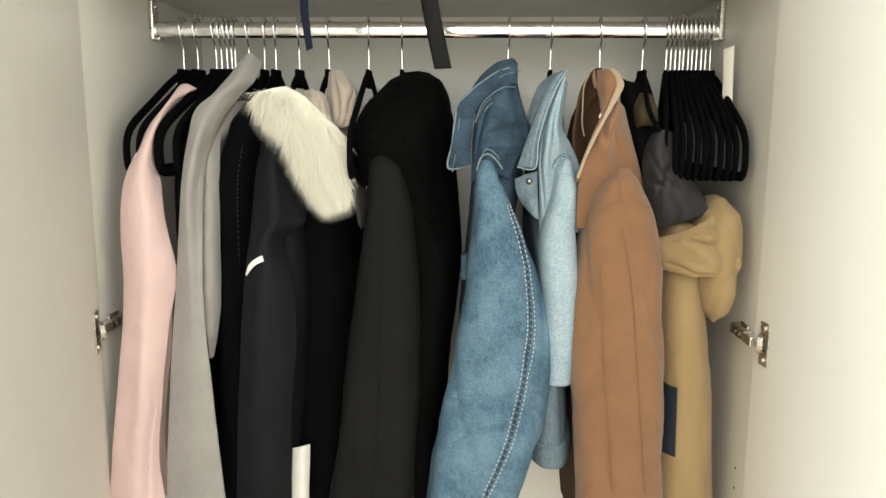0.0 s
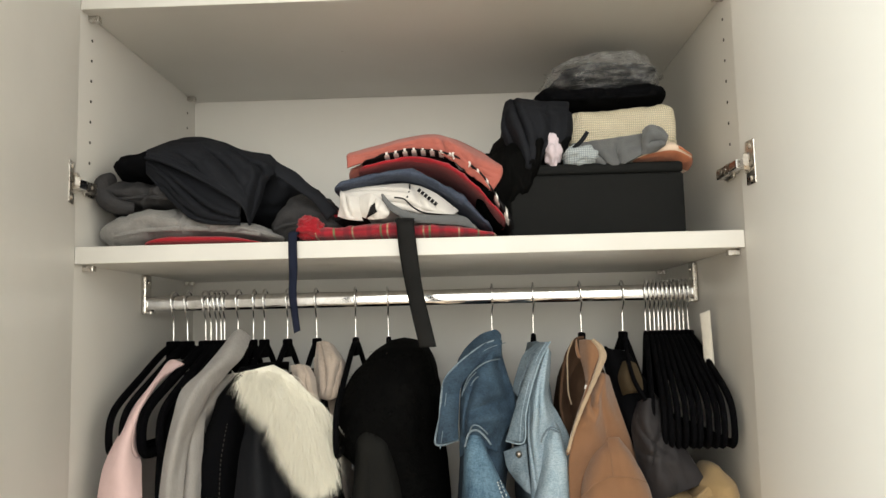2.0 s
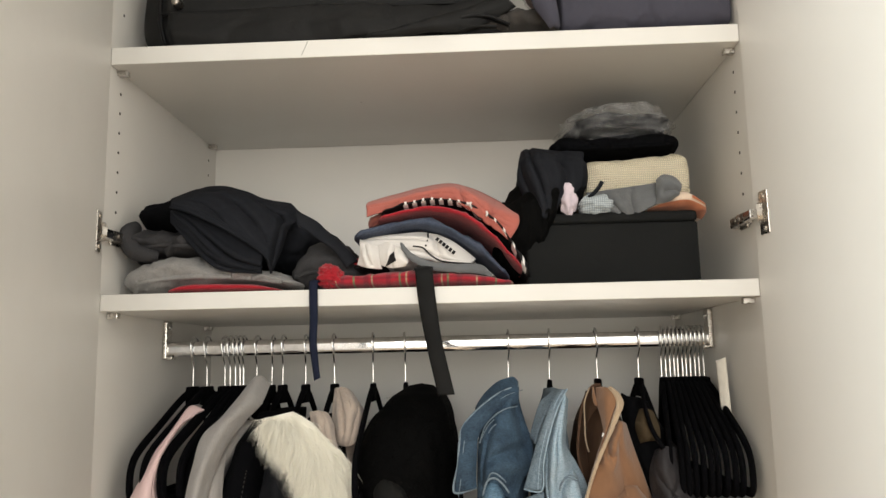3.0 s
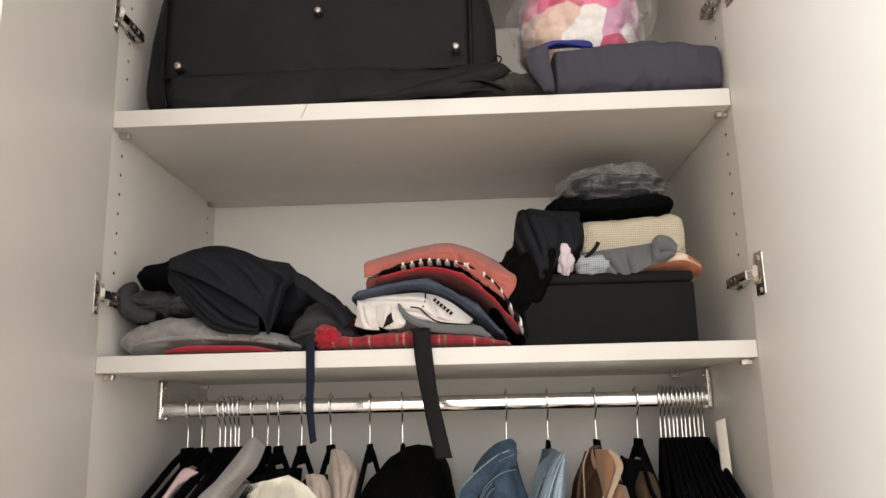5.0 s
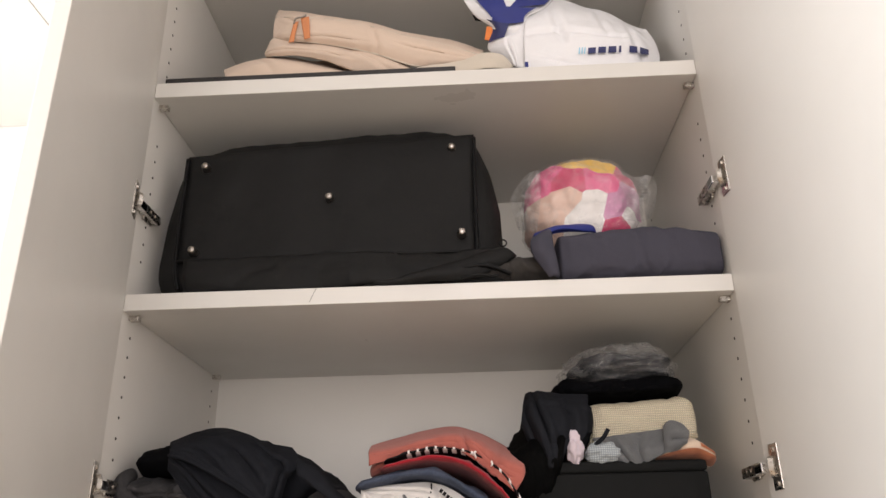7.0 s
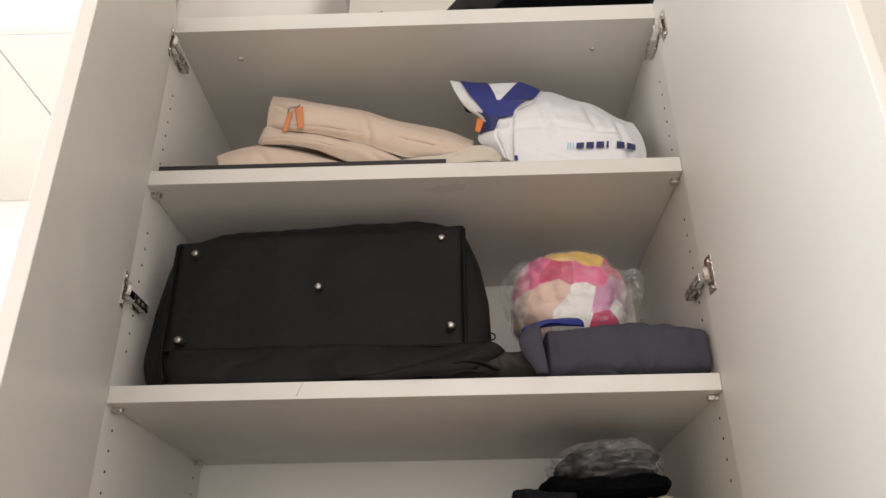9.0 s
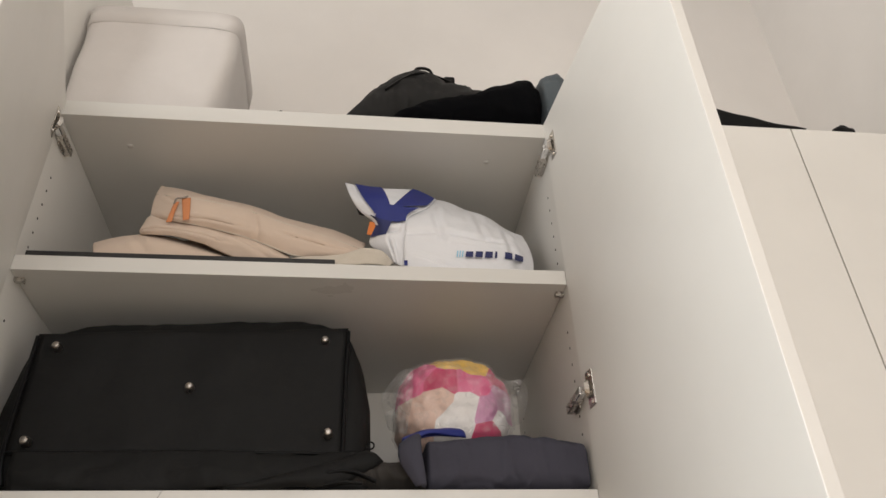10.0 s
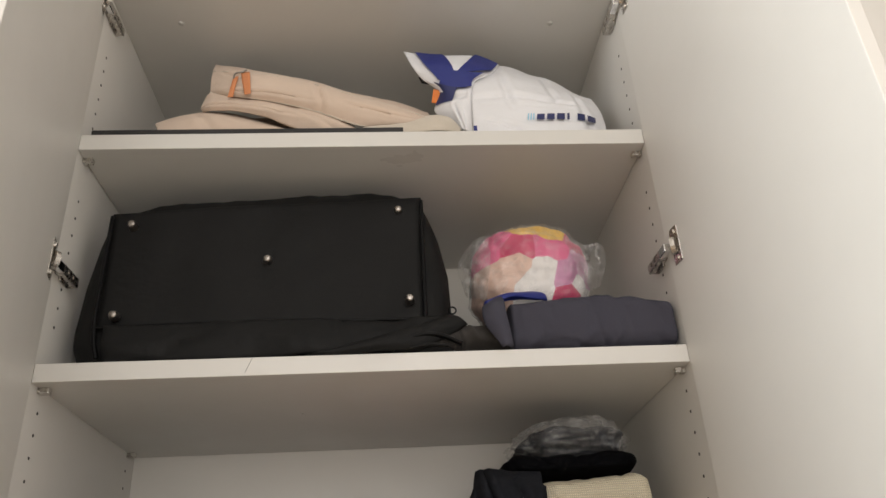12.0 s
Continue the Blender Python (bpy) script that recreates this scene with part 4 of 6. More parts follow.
part("collar_edge", tube([Vector(p) + Vector((0, -0.003, 0)) for p in CL] + [Vector(CR[-1]) + Vector((0, -0.003, 0))], 0.0017, 6, 70), M_DENIMG, g, "pale faded edge")
part("collar_stitching", tube([Vector(p) + Vector((0.006, -0.008, -0.006)) for p in CL], 0.0005, 6, 60), M_DENIMG, g)
part("front_panel", quilt([[(0.116, 0.075, 1.339), (0.126, 0.066, 1.341), (0.137, 0.095, 1.351)], [(0.094, 0.066, 1.316), (0.114, 0.048, 1.317), (0.137, 0.092, 1.329)], [(0.077, 0.060, 1.290), (0.109, 0.034, 1.292), (0.145, 0.092, 1.298)], [(0.073, 0.055, 1.262), (0.104, 0.022, 1.268), (0.155, 0.085, 1.265)], [(0.072, 0.055, 1.238), (0.097, 0.018, 1.244), (0.150, 0.075, 1.234)], [(0.071, 0.055, 1.210), (0.096, 0.022, 1.225), (0.137, 0.065, 1.215)], [(0.070, 0.060, 1.182), (0.097, 0.035, 1.200), (0.126, 0.055, 1.188)]], 0.004, 72, 0.004, 48, 70, [(0.25, 0.62, 0.95, 0.50, 0.07, 0.010), (0.30, 0.30, 0.22, 0.85, 0.05, 0.006), (0.75, 0.10, 0.85, 0.55, 0.08, 0.006)]), M_DENIMM, g, "dark blue front with a faded fold")
part("yoke_stitching", tube([(0.133, 0.066, 1.323), (0.115, 0.043, 1.321), (0.099, 0.043, 1.312), (0.084, 0.046, 1.296), (0.075, 0.048, 1.271)], 0.0010, 6, 40), M_DENIMG, g)
for track in ([(0.097, 0.040, 1.306), (0.087, 0.044, 1.295), (0.079, 0.046, 1.279)], [(0.100, 0.036, 1.300), (0.091, 0.040, 1.291), (0.082, 0.043, 1.271)]):
    part("placket_stitching", tube(track, 0.0008, 6, 30), M_DENIMG, g)
part("waist_tab", box(0.056, 0.066, 0.050, 0.075, 1.035, 1.075, 0.003), M_DENIMD, g)

g = garment("denim_jacket", 0.20, "faded light-blue denim jacket on a hanger", "jacket")
body9 = Drape([(1.342, 0.188, 0.212, 0.16, 0.30), (1.28, 0.168, 0.218, 0.11, 0.36), (1.20, 0.162, 0.226, 0.09, 0.40), (1.10, 0.160, 0.224, 0.08, 0.40), (0.92, 0.172, 0.226, 0.075, 0.40), (0.80, 0.168, 0.236, 0.07, 0.40), (0.728, 0.166, 0.240, 0.068, 0.40)], 15, 0.006)
part("body", body9.mesh(84, 110), M_DENIMG, g, "grey-blue faded body")
part("hem", Drape([(0.765, 0.163, 0.243, 0.064, 0.41), (0.745, 0.162, 0.244, 0.062, 0.41), (0.727, 0.163, 0.243, 0.063, 0.41)], 16, 0.003).mesh(48, 10), M_DENIMG, g)
slv9 = Drape([(1.230, 0.204, 0.214, 0.045, 0.160), (1.220, 0.196, 0.220, 0.030, 0.155), (1.204, 0.189, 0.223, 0.024, 0.150), (1.181, 0.186, 0.226, 0.020, 0.145), (1.10, 0.170, 0.228, 0.02, 0.145), (1.02, 0.174, 0.230, 0.02, 0.145), (0.93, 0.180, 0.230, 0.025, 0.150), (0.878, 0.182, 0.230, 0.03, 0.155)], 17, 0.006, 2.4, 2.8)
part("sleeve", slv9.mesh(84, 110), M_DENIML, g)
for track in ([(0.187, 0.030, 1.206), (0.190, 0.022, 1.218), (0.199, 0.018, 1.225), (0.213, 0.022, 1.220)], [(0.190, 0.032, 1.213), (0.195, 0.022, 1.224), (0.203, 0.020, 1.228), (0.212, 0.026, 1.223)]):
    part("shoulder_seam", tube(track, 0.0011, 6, 30), M_DENIMG, g)
part("front_panel", quilt([[(0.203, 0.070, 1.343), (0.205, 0.062, 1.338), (0.211, 0.090, 1.332)], [(0.187, 0.060, 1.302), (0.195, 0.050, 1.302), (0.207, 0.085, 1.298)], [(0.175, 0.056, 1.273), (0.188, 0.034, 1.271), (0.204, 0.080, 1.265)], [(0.171, 0.056, 1.243), (0.186, 0.034, 1.241), (0.219, 0.080, 1.237)], [(0.170, 0.060, 1.210), (0.184, 0.042, 1.211), (0.233, 0.085, 1.206)], [(0.172, 0.066, 1.176), (0.187, 0.055, 1.177), (0.236, 0.090, 1.174)], [(0.174, 0.070, 1.141), (0.191, 0.060, 1.143), (0.237, 0.090, 1.139)], [(0.174, 0.070, 1.107), (0.195, 0.065, 1.108), (0.238, 0.090, 1.104)]], 0.004, 73, 0.003, 36, 70, [(0.45, 0.15, 0.55, 0.6, 0.08, 0.008), (0.2, 0.4, 0.3, 0.8, 0.06, 0.005)]), M_DENIML, g, "faded light-blue front")
DL = [(0.201, 0.066, 1.346), (0.186, 0.052, 1.331), (0.173, 0.046, 1.306), (0.159, 0.042, 1.271), (0.147, 0.038, 1.236), (0.137, 0.038, 1.208)]
DR = [(0.208, 0.066, 1.347), (0.194, 0.050, 1.327), (0.182, 0.042, 1.300), (0.173, 0.036, 1.273), (0.166, 0.032, 1.244), (0.162, 0.032, 1.207)]
part("collar", sheet(DL, DR, 0.005, 0.006, 10, 0.003, 24, 50), M_DENIMG, g, "grey-blue turned-up collar")
part("collar_stand", quilt([[(0.152, 0.085, 1.275), (0.159, 0.090, 1.298), (0.170, 0.095, 1.325), (0.185, 0.100, 1.338), (0.197, 0.100, 1.345)], [(0.158, 0.070, 1.267), (0.166, 0.070, 1.293), (0.180, 0.074, 1.319), (0.191, 0.078, 1.333), (0.204, 0.085, 1.346)]], 0.004, 74, 0.002), M_DENIMG, g)
part("collar_edge", tube([Vector(p) + Vector((0, -0.006, 0)) for p in DR] + [Vector(DL[-1]) + Vector((0, -0.004, 0))], 0.0012, 6, 60), M_DENIML, g, "pale faded edge")
part("collar_stitching", tube([Vector(p) + Vector((-0.006, -0.008, 0)) for p in DR], 0.0005, 6, 60), M_DENIML, g)
part("pocket_flap", quilt([[(0.135, 0.066, 1.188), (0.151, 0.058, 1.196), (0.167, 0.058, 1.201)], [(0.138, 0.064, 1.169), (0.154, 0.054, 1.170), (0.169, 0.056, 1.170)], [(0.147, 0.066, 1.153), (0.160, 0.056, 1.147), (0.171, 0.058, 1.144)], [(0.164, 0.068, 1.135), (0.167, 0.060, 1.131), (0.172, 0.060, 1.127)]], 0.005, 75, 0.004, 24, 30), M_DENIMG, g)
part("flap_button", disc((0.156, 0.053, 1.186), (0, -1, 0), 0.005, 0.003, 14), M_STUD, g)

g = garment("suede_coat", 0.30, "brown suede coat with cream sherpa collar edging", "coat")
body10 = Drape([(1.335, 0.262, 0.296, 0.14, 0.32), (1.28, 0.240, 0.312, 0.10, 0.36), (1.20, 0.232, 0.330, 0.085, 0.40), (1.10, 0.236, 0.345, 0.08, 0.40), (0.9, 0.235, 0.352, 0.08, 0.40), (0.58, 0.245, 0.36, 0.07, 0.40)], 18, 0.005)
part("body", body10.mesh(84, 110), M_SUEDE_SHADE, g, "brown suede body, coloured darker for shade")
slv10 = Drape([(1.206, 0.276, 0.309, 0.045, 0.160), (1.189, 0.262, 0.319, 0.026, 0.150), (1.164, 0.249, 0.330, 0.014, 0.140), (1.139, 0.240, 0.339, 0.008, 0.133), (1.104, 0.234, 0.346, 0.004, 0.129), (1.073, 0.229, 0.349, 0.002, 0.127), (1.056, 0.225, 0.352, 0.000, 0.125), (1.004, 0.214, 0.355, 0.000, 0.125), (0.951, 0.213, 0.359, 0.000, 0.125), (0.897, 0.217, 0.362, 0.000, 0.125), (0.831, 0.226, 0.365, 0.000, 0.125), (0.758, 0.232, 0.367, 0.000, 0.125), (0.673, 0.238, 0.370, 0.000, 0.125)], 19, 0.008, 2.4, 2.8)
part("sleeve", slv10.mesh(104, 150), M_SUEDE, g)
for track in ([(0.279, 0.030, 1.227), (0.280, 0.024, 1.208), (0.282, 0.012, 1.184), (0.283, 0.006, 1.160)], [(0.228, 0.006, 1.121), (0.245, 0.006, 1.141), (0.263, 0.004, 1.155), (0.283, 0.005, 1.161), (0.307, 0.008, 1.159), (0.331, 0.020, 1.150)], [(0.287, 0.001, 1.125), (0.295, -0.001, 1.086), (0.306, -0.002, 1.017), (0.317, -0.003, 0.915), (0.328, -0.002, 0.810), (0.337, -0.002, 0.723)], [(0.257, -0.001, 1.076), (0.263, -0.003, 0.991), (0.270, -0.003, 0.904), (0.277, -0.003, 0.836), (0.288, -0.003, 0.723)]):
    part("seam", tube(track, 0.0007, 6, 40), M_SEAMB, g)
# inner collar: its shade comes from the darker suede colour
part("back_collar", quilt([[(0.243, 0.120, 1.336), (0.253, 0.110, 1.351), (0.265, 0.105, 1.353)], [(0.233, 0.120, 1.307), (0.248, 0.145, 1.314), (0.267, 0.140, 1.319)], [(0.225, 0.110, 1.250), (0.245, 0.150, 1.261), (0.266, 0.135, 1.270)], [(0.229, 0.100, 1.213), (0.246, 0.130, 1.224), (0.257, 0.110, 1.242)], [(0.231, 0.100, 1.179), (0.241, 0.120, 1.189), (0.245, 0.100, 1.202)]], 0.005, 76, 0.003), M_SUEDE_SHADE, g)
part("front_panel", quilt([[(0.277, 0.052, 1.302), (0.283, 0.045, 1.300), (0.295, 0.085, 1.295)], [(0.265, 0.040, 1.279), (0.275, 0.024, 1.275), (0.300, 0.075, 1.271)], [(0.248, 0.034, 1.247), (0.268, 0.026, 1.250), (0.308, 0.070, 1.243)], [(0.234, 0.034, 1.214), (0.262, 0.038, 1.217), (0.318, 0.075, 1.215)], [(0.227, 0.040, 1.184), (0.261, 0.050, 1.186), (0.330, 0.085, 1.180)], [(0.226, 0.046, 1.153), (0.263, 0.060, 1.154), (0.337, 0.090, 1.148)], [(0.227, 0.050, 1.116), (0.265, 0.065, 1.117), (0.341, 0.090, 1.111)]], 0.004, 77, 0.002, 40, 60, [(0.15, 0.24, 0.45, 0.34, 0.04, 0.010), (0.5, 0.2, 0.75, 0.6, 0.08, 0.006)]), M_SUEDE, g)
part("lapel", quilt([[(0.255, 0.085, 1.348), (0.263, 0.070, 1.349), (0.270, 0.060, 1.348)], [(0.254, 0.075, 1.325), (0.264, 0.052, 1.332), (0.278, 0.050, 1.330)], [(0.258, 0.062, 1.301), (0.262, 0.046, 1.306), (0.270, 0.042, 1.308)], [(0.258, 0.050, 1.279), (0.258, 0.038, 1.284), (0.260, 0.034, 1.285)], [(0.246, 0.040, 1.252), (0.247, 0.030, 1.255), (0.248, 0.028, 1.258)], [(0.233, 0.032, 1.220), (0.234, 0.024, 1.223), (0.235, 0.022, 1.226)], [(0.223, 0.030, 1.187), (0.223, 0.022, 1.189), (0.224, 0.020, 1.191)]], 0.005, 78, 0.002, 24, 60), M_SUEDE, g)
part("collar_fold", tube([(0.250, 0.085, 1.348), (0.249, 0.075, 1.335), (0.252, 0.072, 1.323), (0.258, 0.078, 1.336)], [0.002, 0.0045, 0.004, 0.002], 8, 24, 0.6), M_SUEDE, g)
part("sherpa_edge", quilt([[(0.268, 0.058, 1.348), (0.270, 0.060, 1.349)], [(0.275, 0.050, 1.338), (0.282, 0.056, 1.339)], [(0.277, 0.042, 1.324), (0.287, 0.050, 1.324)], [(0.268, 0.034, 1.304), (0.275, 0.036, 1.301)], [(0.256, 0.026, 1.279), (0.261, 0.026, 1.277)], [(0.242, 0.022, 1.252), (0.247, 0.022, 1.250)], [(0.230, 0.018, 1.223), (0.234, 0.018, 1.221)], [(0.220, 0.018, 1.194), (0.224, 0.018, 1.192)]], 0.007, 79, 0.001, 10, 70, freq=90), M_SHERPA, g, "cream sherpa edging")
part("sherpa_edge", tube([(0.247, 0.105, 1.347), (0.238, 0.100, 1.326), (0.237, 0.100, 1.299), (0.237, 0.100, 1.270), (0.241, 0.100, 1.251)], 0.0013, 6, 40), M_SHERPA, g, "cream sherpa edging")
part("neck_label", quilt([[(0.254, 0.038, 1.285), (0.256, 0.036, 1.284)], [(0.252, 0.038, 1.279), (0.256, 0.036, 1.278)]], 0.002, 0, 0.0, 4, 4), M_WHITEF, g)

g = garment("parka", 0.40, "khaki cotton parka with slate lining slipping off its hanger", "parka")
part("inner_body", quilt([[(0.297, 0.110, 1.338), (0.306, 0.100, 1.333), (0.323, 0.110, 1.331), (0.338, 0.130, 1.323)], [(0.297, 0.110, 1.304), (0.308, 0.090, 1.301), (0.330, 0.100, 1.298), (0.355, 0.130, 1.292)], [(0.304, 0.100, 1.270), (0.318, 0.085, 1.262), (0.339, 0.090, 1.262), (0.367, 0.120, 1.265)], [(0.314, 0.100, 1.225), (0.323, 0.080, 1.226), (0.338, 0.080, 1.226), (0.363, 0.110, 1.230)], [(0.328, 0.100, 1.176), (0.335, 0.090, 1.177), (0.347, 0.090, 1.177), (0.365, 0.110, 1.184)]], 0.006, 80, 0.005, 40, 50), M_BLACK, g, "black inner body")
part("lining", quilt([[(0.338, 0.075, 1.255), (0.346, 0.055, 1.262), (0.369, 0.085, 1.258)], [(0.328, 0.070, 1.231), (0.343, 0.040, 1.236), (0.379, 0.085, 1.230)], [(0.326, 0.068, 1.204), (0.344, 0.036, 1.209), (0.391, 0.080, 1.208)], [(0.329, 0.066, 1.176), (0.351, 0.036, 1.181), (0.403, 0.070, 1.183)], [(0.335, 0.066, 1.145), (0.361, 0.038, 1.152), (0.414, 0.060, 1.161)], [(0.344, 0.066, 1.114), (0.369, 0.045, 1.123), (0.425, 0.060, 1.141)]], 0.006, 81, 0.005, 60, 70, [(0.2, 0.2, 0.7, 0.6, 0.05, 0.004), (0.75, 0.3, 0.3, 0.75, 0.05, 0.004), (0.1, 0.5, 0.6, 0.62, 0.04, 0.003)]), M_LINING, g, "crumpled slate grey lining")
part("back", Drape([(1.30, 0.335, 0.360, 0.16, 0.32), (1.22, 0.335, 0.420, 0.13, 0.36), (1.10, 0.345, 0.450, 0.10, 0.36), (1.02, 0.350, 0.456, 0.09, 0.36)], 20, 0.006).mesh(60, 50), M_LINING, g)
oliv = Drape([(1.12, 0.355, 0.428, 0.06, 0.34), (1.04, 0.356, 0.432, 0.035, 0.36), (0.916, 0.360, 0.448, 0.03, 0.30), (0.76, 0.362, 0.462, 0.025, 0.28), (0.58, 0.362, 0.470, 0.02, 0.26)], 21, 0.005, 2.2)
part("body", oliv.mesh(84, 110), M_OLIVE, g)
part("hood_rim", quilt([[(0.349, 0.062, 1.101), (0.372, 0.035, 1.112), (0.402, 0.025, 1.129), (0.440, 0.055, 1.152)], [(0.349, 0.052, 1.094), (0.372, 0.024, 1.103), (0.404, 0.012, 1.116), (0.449, 0.040, 1.134)], [(0.349, 0.050, 1.082), (0.371, 0.018, 1.090), (0.405, 0.004, 1.100), (0.459, 0.030, 1.114)], [(0.350, 0.050, 1.070), (0.374, 0.018, 1.072), (0.405, 0.004, 1.068), (0.462, 0.020, 1.080)], [(0.352, 0.054, 1.058), (0.379, 0.024, 1.055), (0.403, 0.012, 1.054), (0.459, 0.020, 1.058)]], 0.007, 14, 0.004, 60, 30, [(0.5, 0.3, 0.95, 0.75, 0.06, 0.008), (0.2, 0.75, 0.7, 0.9, 0.05, 0.006), (0.75, 0.1, 0.85, 0.9, 0.05, 0.006)]), M_OLIVE, g)
for track in ([(0.349, 0.052, 1.095), (0.371, 0.022, 1.105), (0.402, 0.011, 1.120), (0.445, 0.040, 1.140)], [(0.349, 0.046, 1.075), (0.371, 0.012, 1.079), (0.402, -0.002, 1.078), (0.430, 0.004, 1.088)]):
    part("rim_stitching", tube(track, 0.0007, 5, 40), M_OLIVE, g)
part("hood", Drape([(1.162, 0.428, 0.450, 0.05, 0.12), (1.140, 0.412, 0.470, 0.015, 0.18), (1.09, 0.400, 0.4775, 0.004, 0.22), (1.03, 0.402, 0.4765, 0.006, 0.22), (0.995, 0.412, 0.464, 0.018, 0.20), (0.978, 0.424, 0.446, 0.04, 0.18)], 22, 0.009, 2.3, 2.2).mesh(104, 90), M_OLIVE, g, "bunched khaki hood")
tab = oliv.patch(-0.86, -0.46, 0.768, 0.878, 0.0018)
part("patch", tab, M_PATCH, g, "dark navy rectangular sleeve patch")
part("strap", tube([(0.326, 0.100, 1.346), (0.322, 0.062, 1.317), (0.328, 0.052, 1.287), (0.341, 0.045, 1.260)], 0.0065, 8, 30, 0.5), M_VELVET, g)
part("inner_collar", quilt([[(0.319, 0.085, 1.315), (0.326, 0.075, 1.316), (0.336, 0.085, 1.312)], [(0.311, 0.085, 1.293), (0.321, 0.065, 1.294), (0.344, 0.080, 1.290)], [(0.314, 0.085, 1.275), (0.323, 0.065, 1.277), (0.346, 0.080, 1.275)], [(0.317, 0.085, 1.264), (0.327, 0.075, 1.269), (0.346, 0.090, 1.268)]], 0.005, 82, 0.003, 24, 30), M_BROWN, g, "brown inner collar")

g = thing("garment_bag", (0.472, 0.145, 1.27), "cream canvas garment bag hanging beside the side panel", "garment bag")
part("bag", sheet([(0.457, 0.152, 1.384), (0.458, 0.151, 1.35), (0.459, 0.150, 1.31), (0.460, 0.150, 1.265)], [(0.470, 0.140, 1.390), (0.471, 0.140, 1.35), (0.472, 0.140, 1.31), (0.473, 0.140, 1.262)], 0.004, 0.002, 15, 0.002, 16, 30), M_CANVAS, g)

# ---- middle shelf: folded clothes ----
Z1 = 1.5005


def folded(name, fold, material, label, category, along=130, around=64):
    x0, x1, y0, y1 = fold.a[:4]
    t = thing(name, ((x0 + x1) / 2, (y0 + y1) / 2, float(min(fold.a[4]))), label, category)
    part("cloth", fold.mesh(along, around), material, t)
    return t


red_low = Fold(-0.400, -0.215, 0.020, 0.30, [Z1, Z1, Z1], [Z1 + 0.0095, Z1 + 0.0190, Z1 + 0.0171, Z1 + 0.0151, Z1 + 0.0057], 31, 0.002)
folded("folded_shirt", red_low, M_RED, "folded red cotton shirt at the bottom of a pile", "shirt")
gk = Fold(-0.480, -0.185, 0.040, 0.36, [Z1 + 0.0009, Z1 + 0.0009, Z1 + 0.0113, Z1 + 0.0171, Z1 + 0.0133, Z1 + 0.0057], [Z1 + 0.0492, Z1 + 0.0663, Z1 + 0.0626, Z1 + 0.0436, Z1 + 0.0379, Z1 + 0.0208], 32, 0.007, 2.6, 7)
t = folded("folded_sweater", gk, M_GREYKNIT, "light grey fleece sweater folded in a loose pile", "sweater")
part("hem", tube([gk.front(q, 0.34, 0.0) for q in (0.12, 0.3, 0.5, 0.7, 0.88)], 0.004, 8, 50), M_GREYKNIT, t)
dg = Fold(-0.474, -0.280, 0.050, 0.36, [Z1 + 0.0550, Z1 + 0.0607, Z1 + 0.0569, Z1 + 0.0473], [Z1 + 0.1090, Z1 + 0.1185, Z1 + 0.1090, Z1 + 0.0853], 33, 0.012, 2.4, 5)
t = folded("folded_sweater", dg, M_DGREY, "dark grey knitted sweater crumpled on a pile", "sweater")
part("hem", tube([dg.front(q, 0.34, 0.0) for q in (0.12, 0.3, 0.5, 0.7, 0.88)], 0.004, 8, 50), M_DGREY, t)
part("sleeve", tube([(-0.463, 0.075, 1.614), (-0.467, 0.055, 1.599), (-0.458, 0.048, 1.576), (-0.441, 0.050, 1.566), (-0.421, 0.060, 1.564)], [0.011, 0.016, 0.017, 0.015, 0.010], 18, 40, 0.8), M_DGREY, t)
dg2 = Fold(-0.215, -0.098, 0.035, 0.34, [Z1 + 0.0009, Z1, Z1 + 0.0009], [Z1 + 0.0569, Z1 + 0.0871, Z1 + 0.0834, Z1 + 0.0426], 34, 0.006, 2.2, 2)
t = folded("folded_sweater", dg2, M_DGREY, "rolled dark grey wool sweater on the shelf", "sweater")
part("hem", tube([dg2.front(q, 0.34, 0.0) for q in (0.12, 0.3, 0.5, 0.7, 0.88)], 0.004, 8, 50), M_DGREY, t)
roll = Fold(-0.456, -0.330, 0.050, 0.36, [Z1 + 0.0948, Z1 + 0.1042, Z1 + 0.1042], [Z1 + 0.1572, Z1 + 0.1668, Z1 + 0.1592], 35, 0.007, 2.4, 5)
folded("folded_trousers", roll, M_BLACK, "rolled near-black trousers on top of a pile", "trousers")
cover = Fold(-0.385, -0.125, 0.115, 0.36, [Z1 + 0.0995, Z1 + 0.0711, Z1 + 0.0473, Z1 + 0.0492, Z1 + 0.0805, Z1 + 0.0758], [Z1 + 0.1516, Z1 + 0.1744, Z1 + 0.1725, Z1 + 0.1532, Z1 + 0.1166, Z1 + 0.0693], 36, 0.006, 2.6, 7, 0.6)
t = folded("folded_coat", cover, M_SLATE, "dark slate coat thrown over a pile of knitwear", "coat", 140, 68)
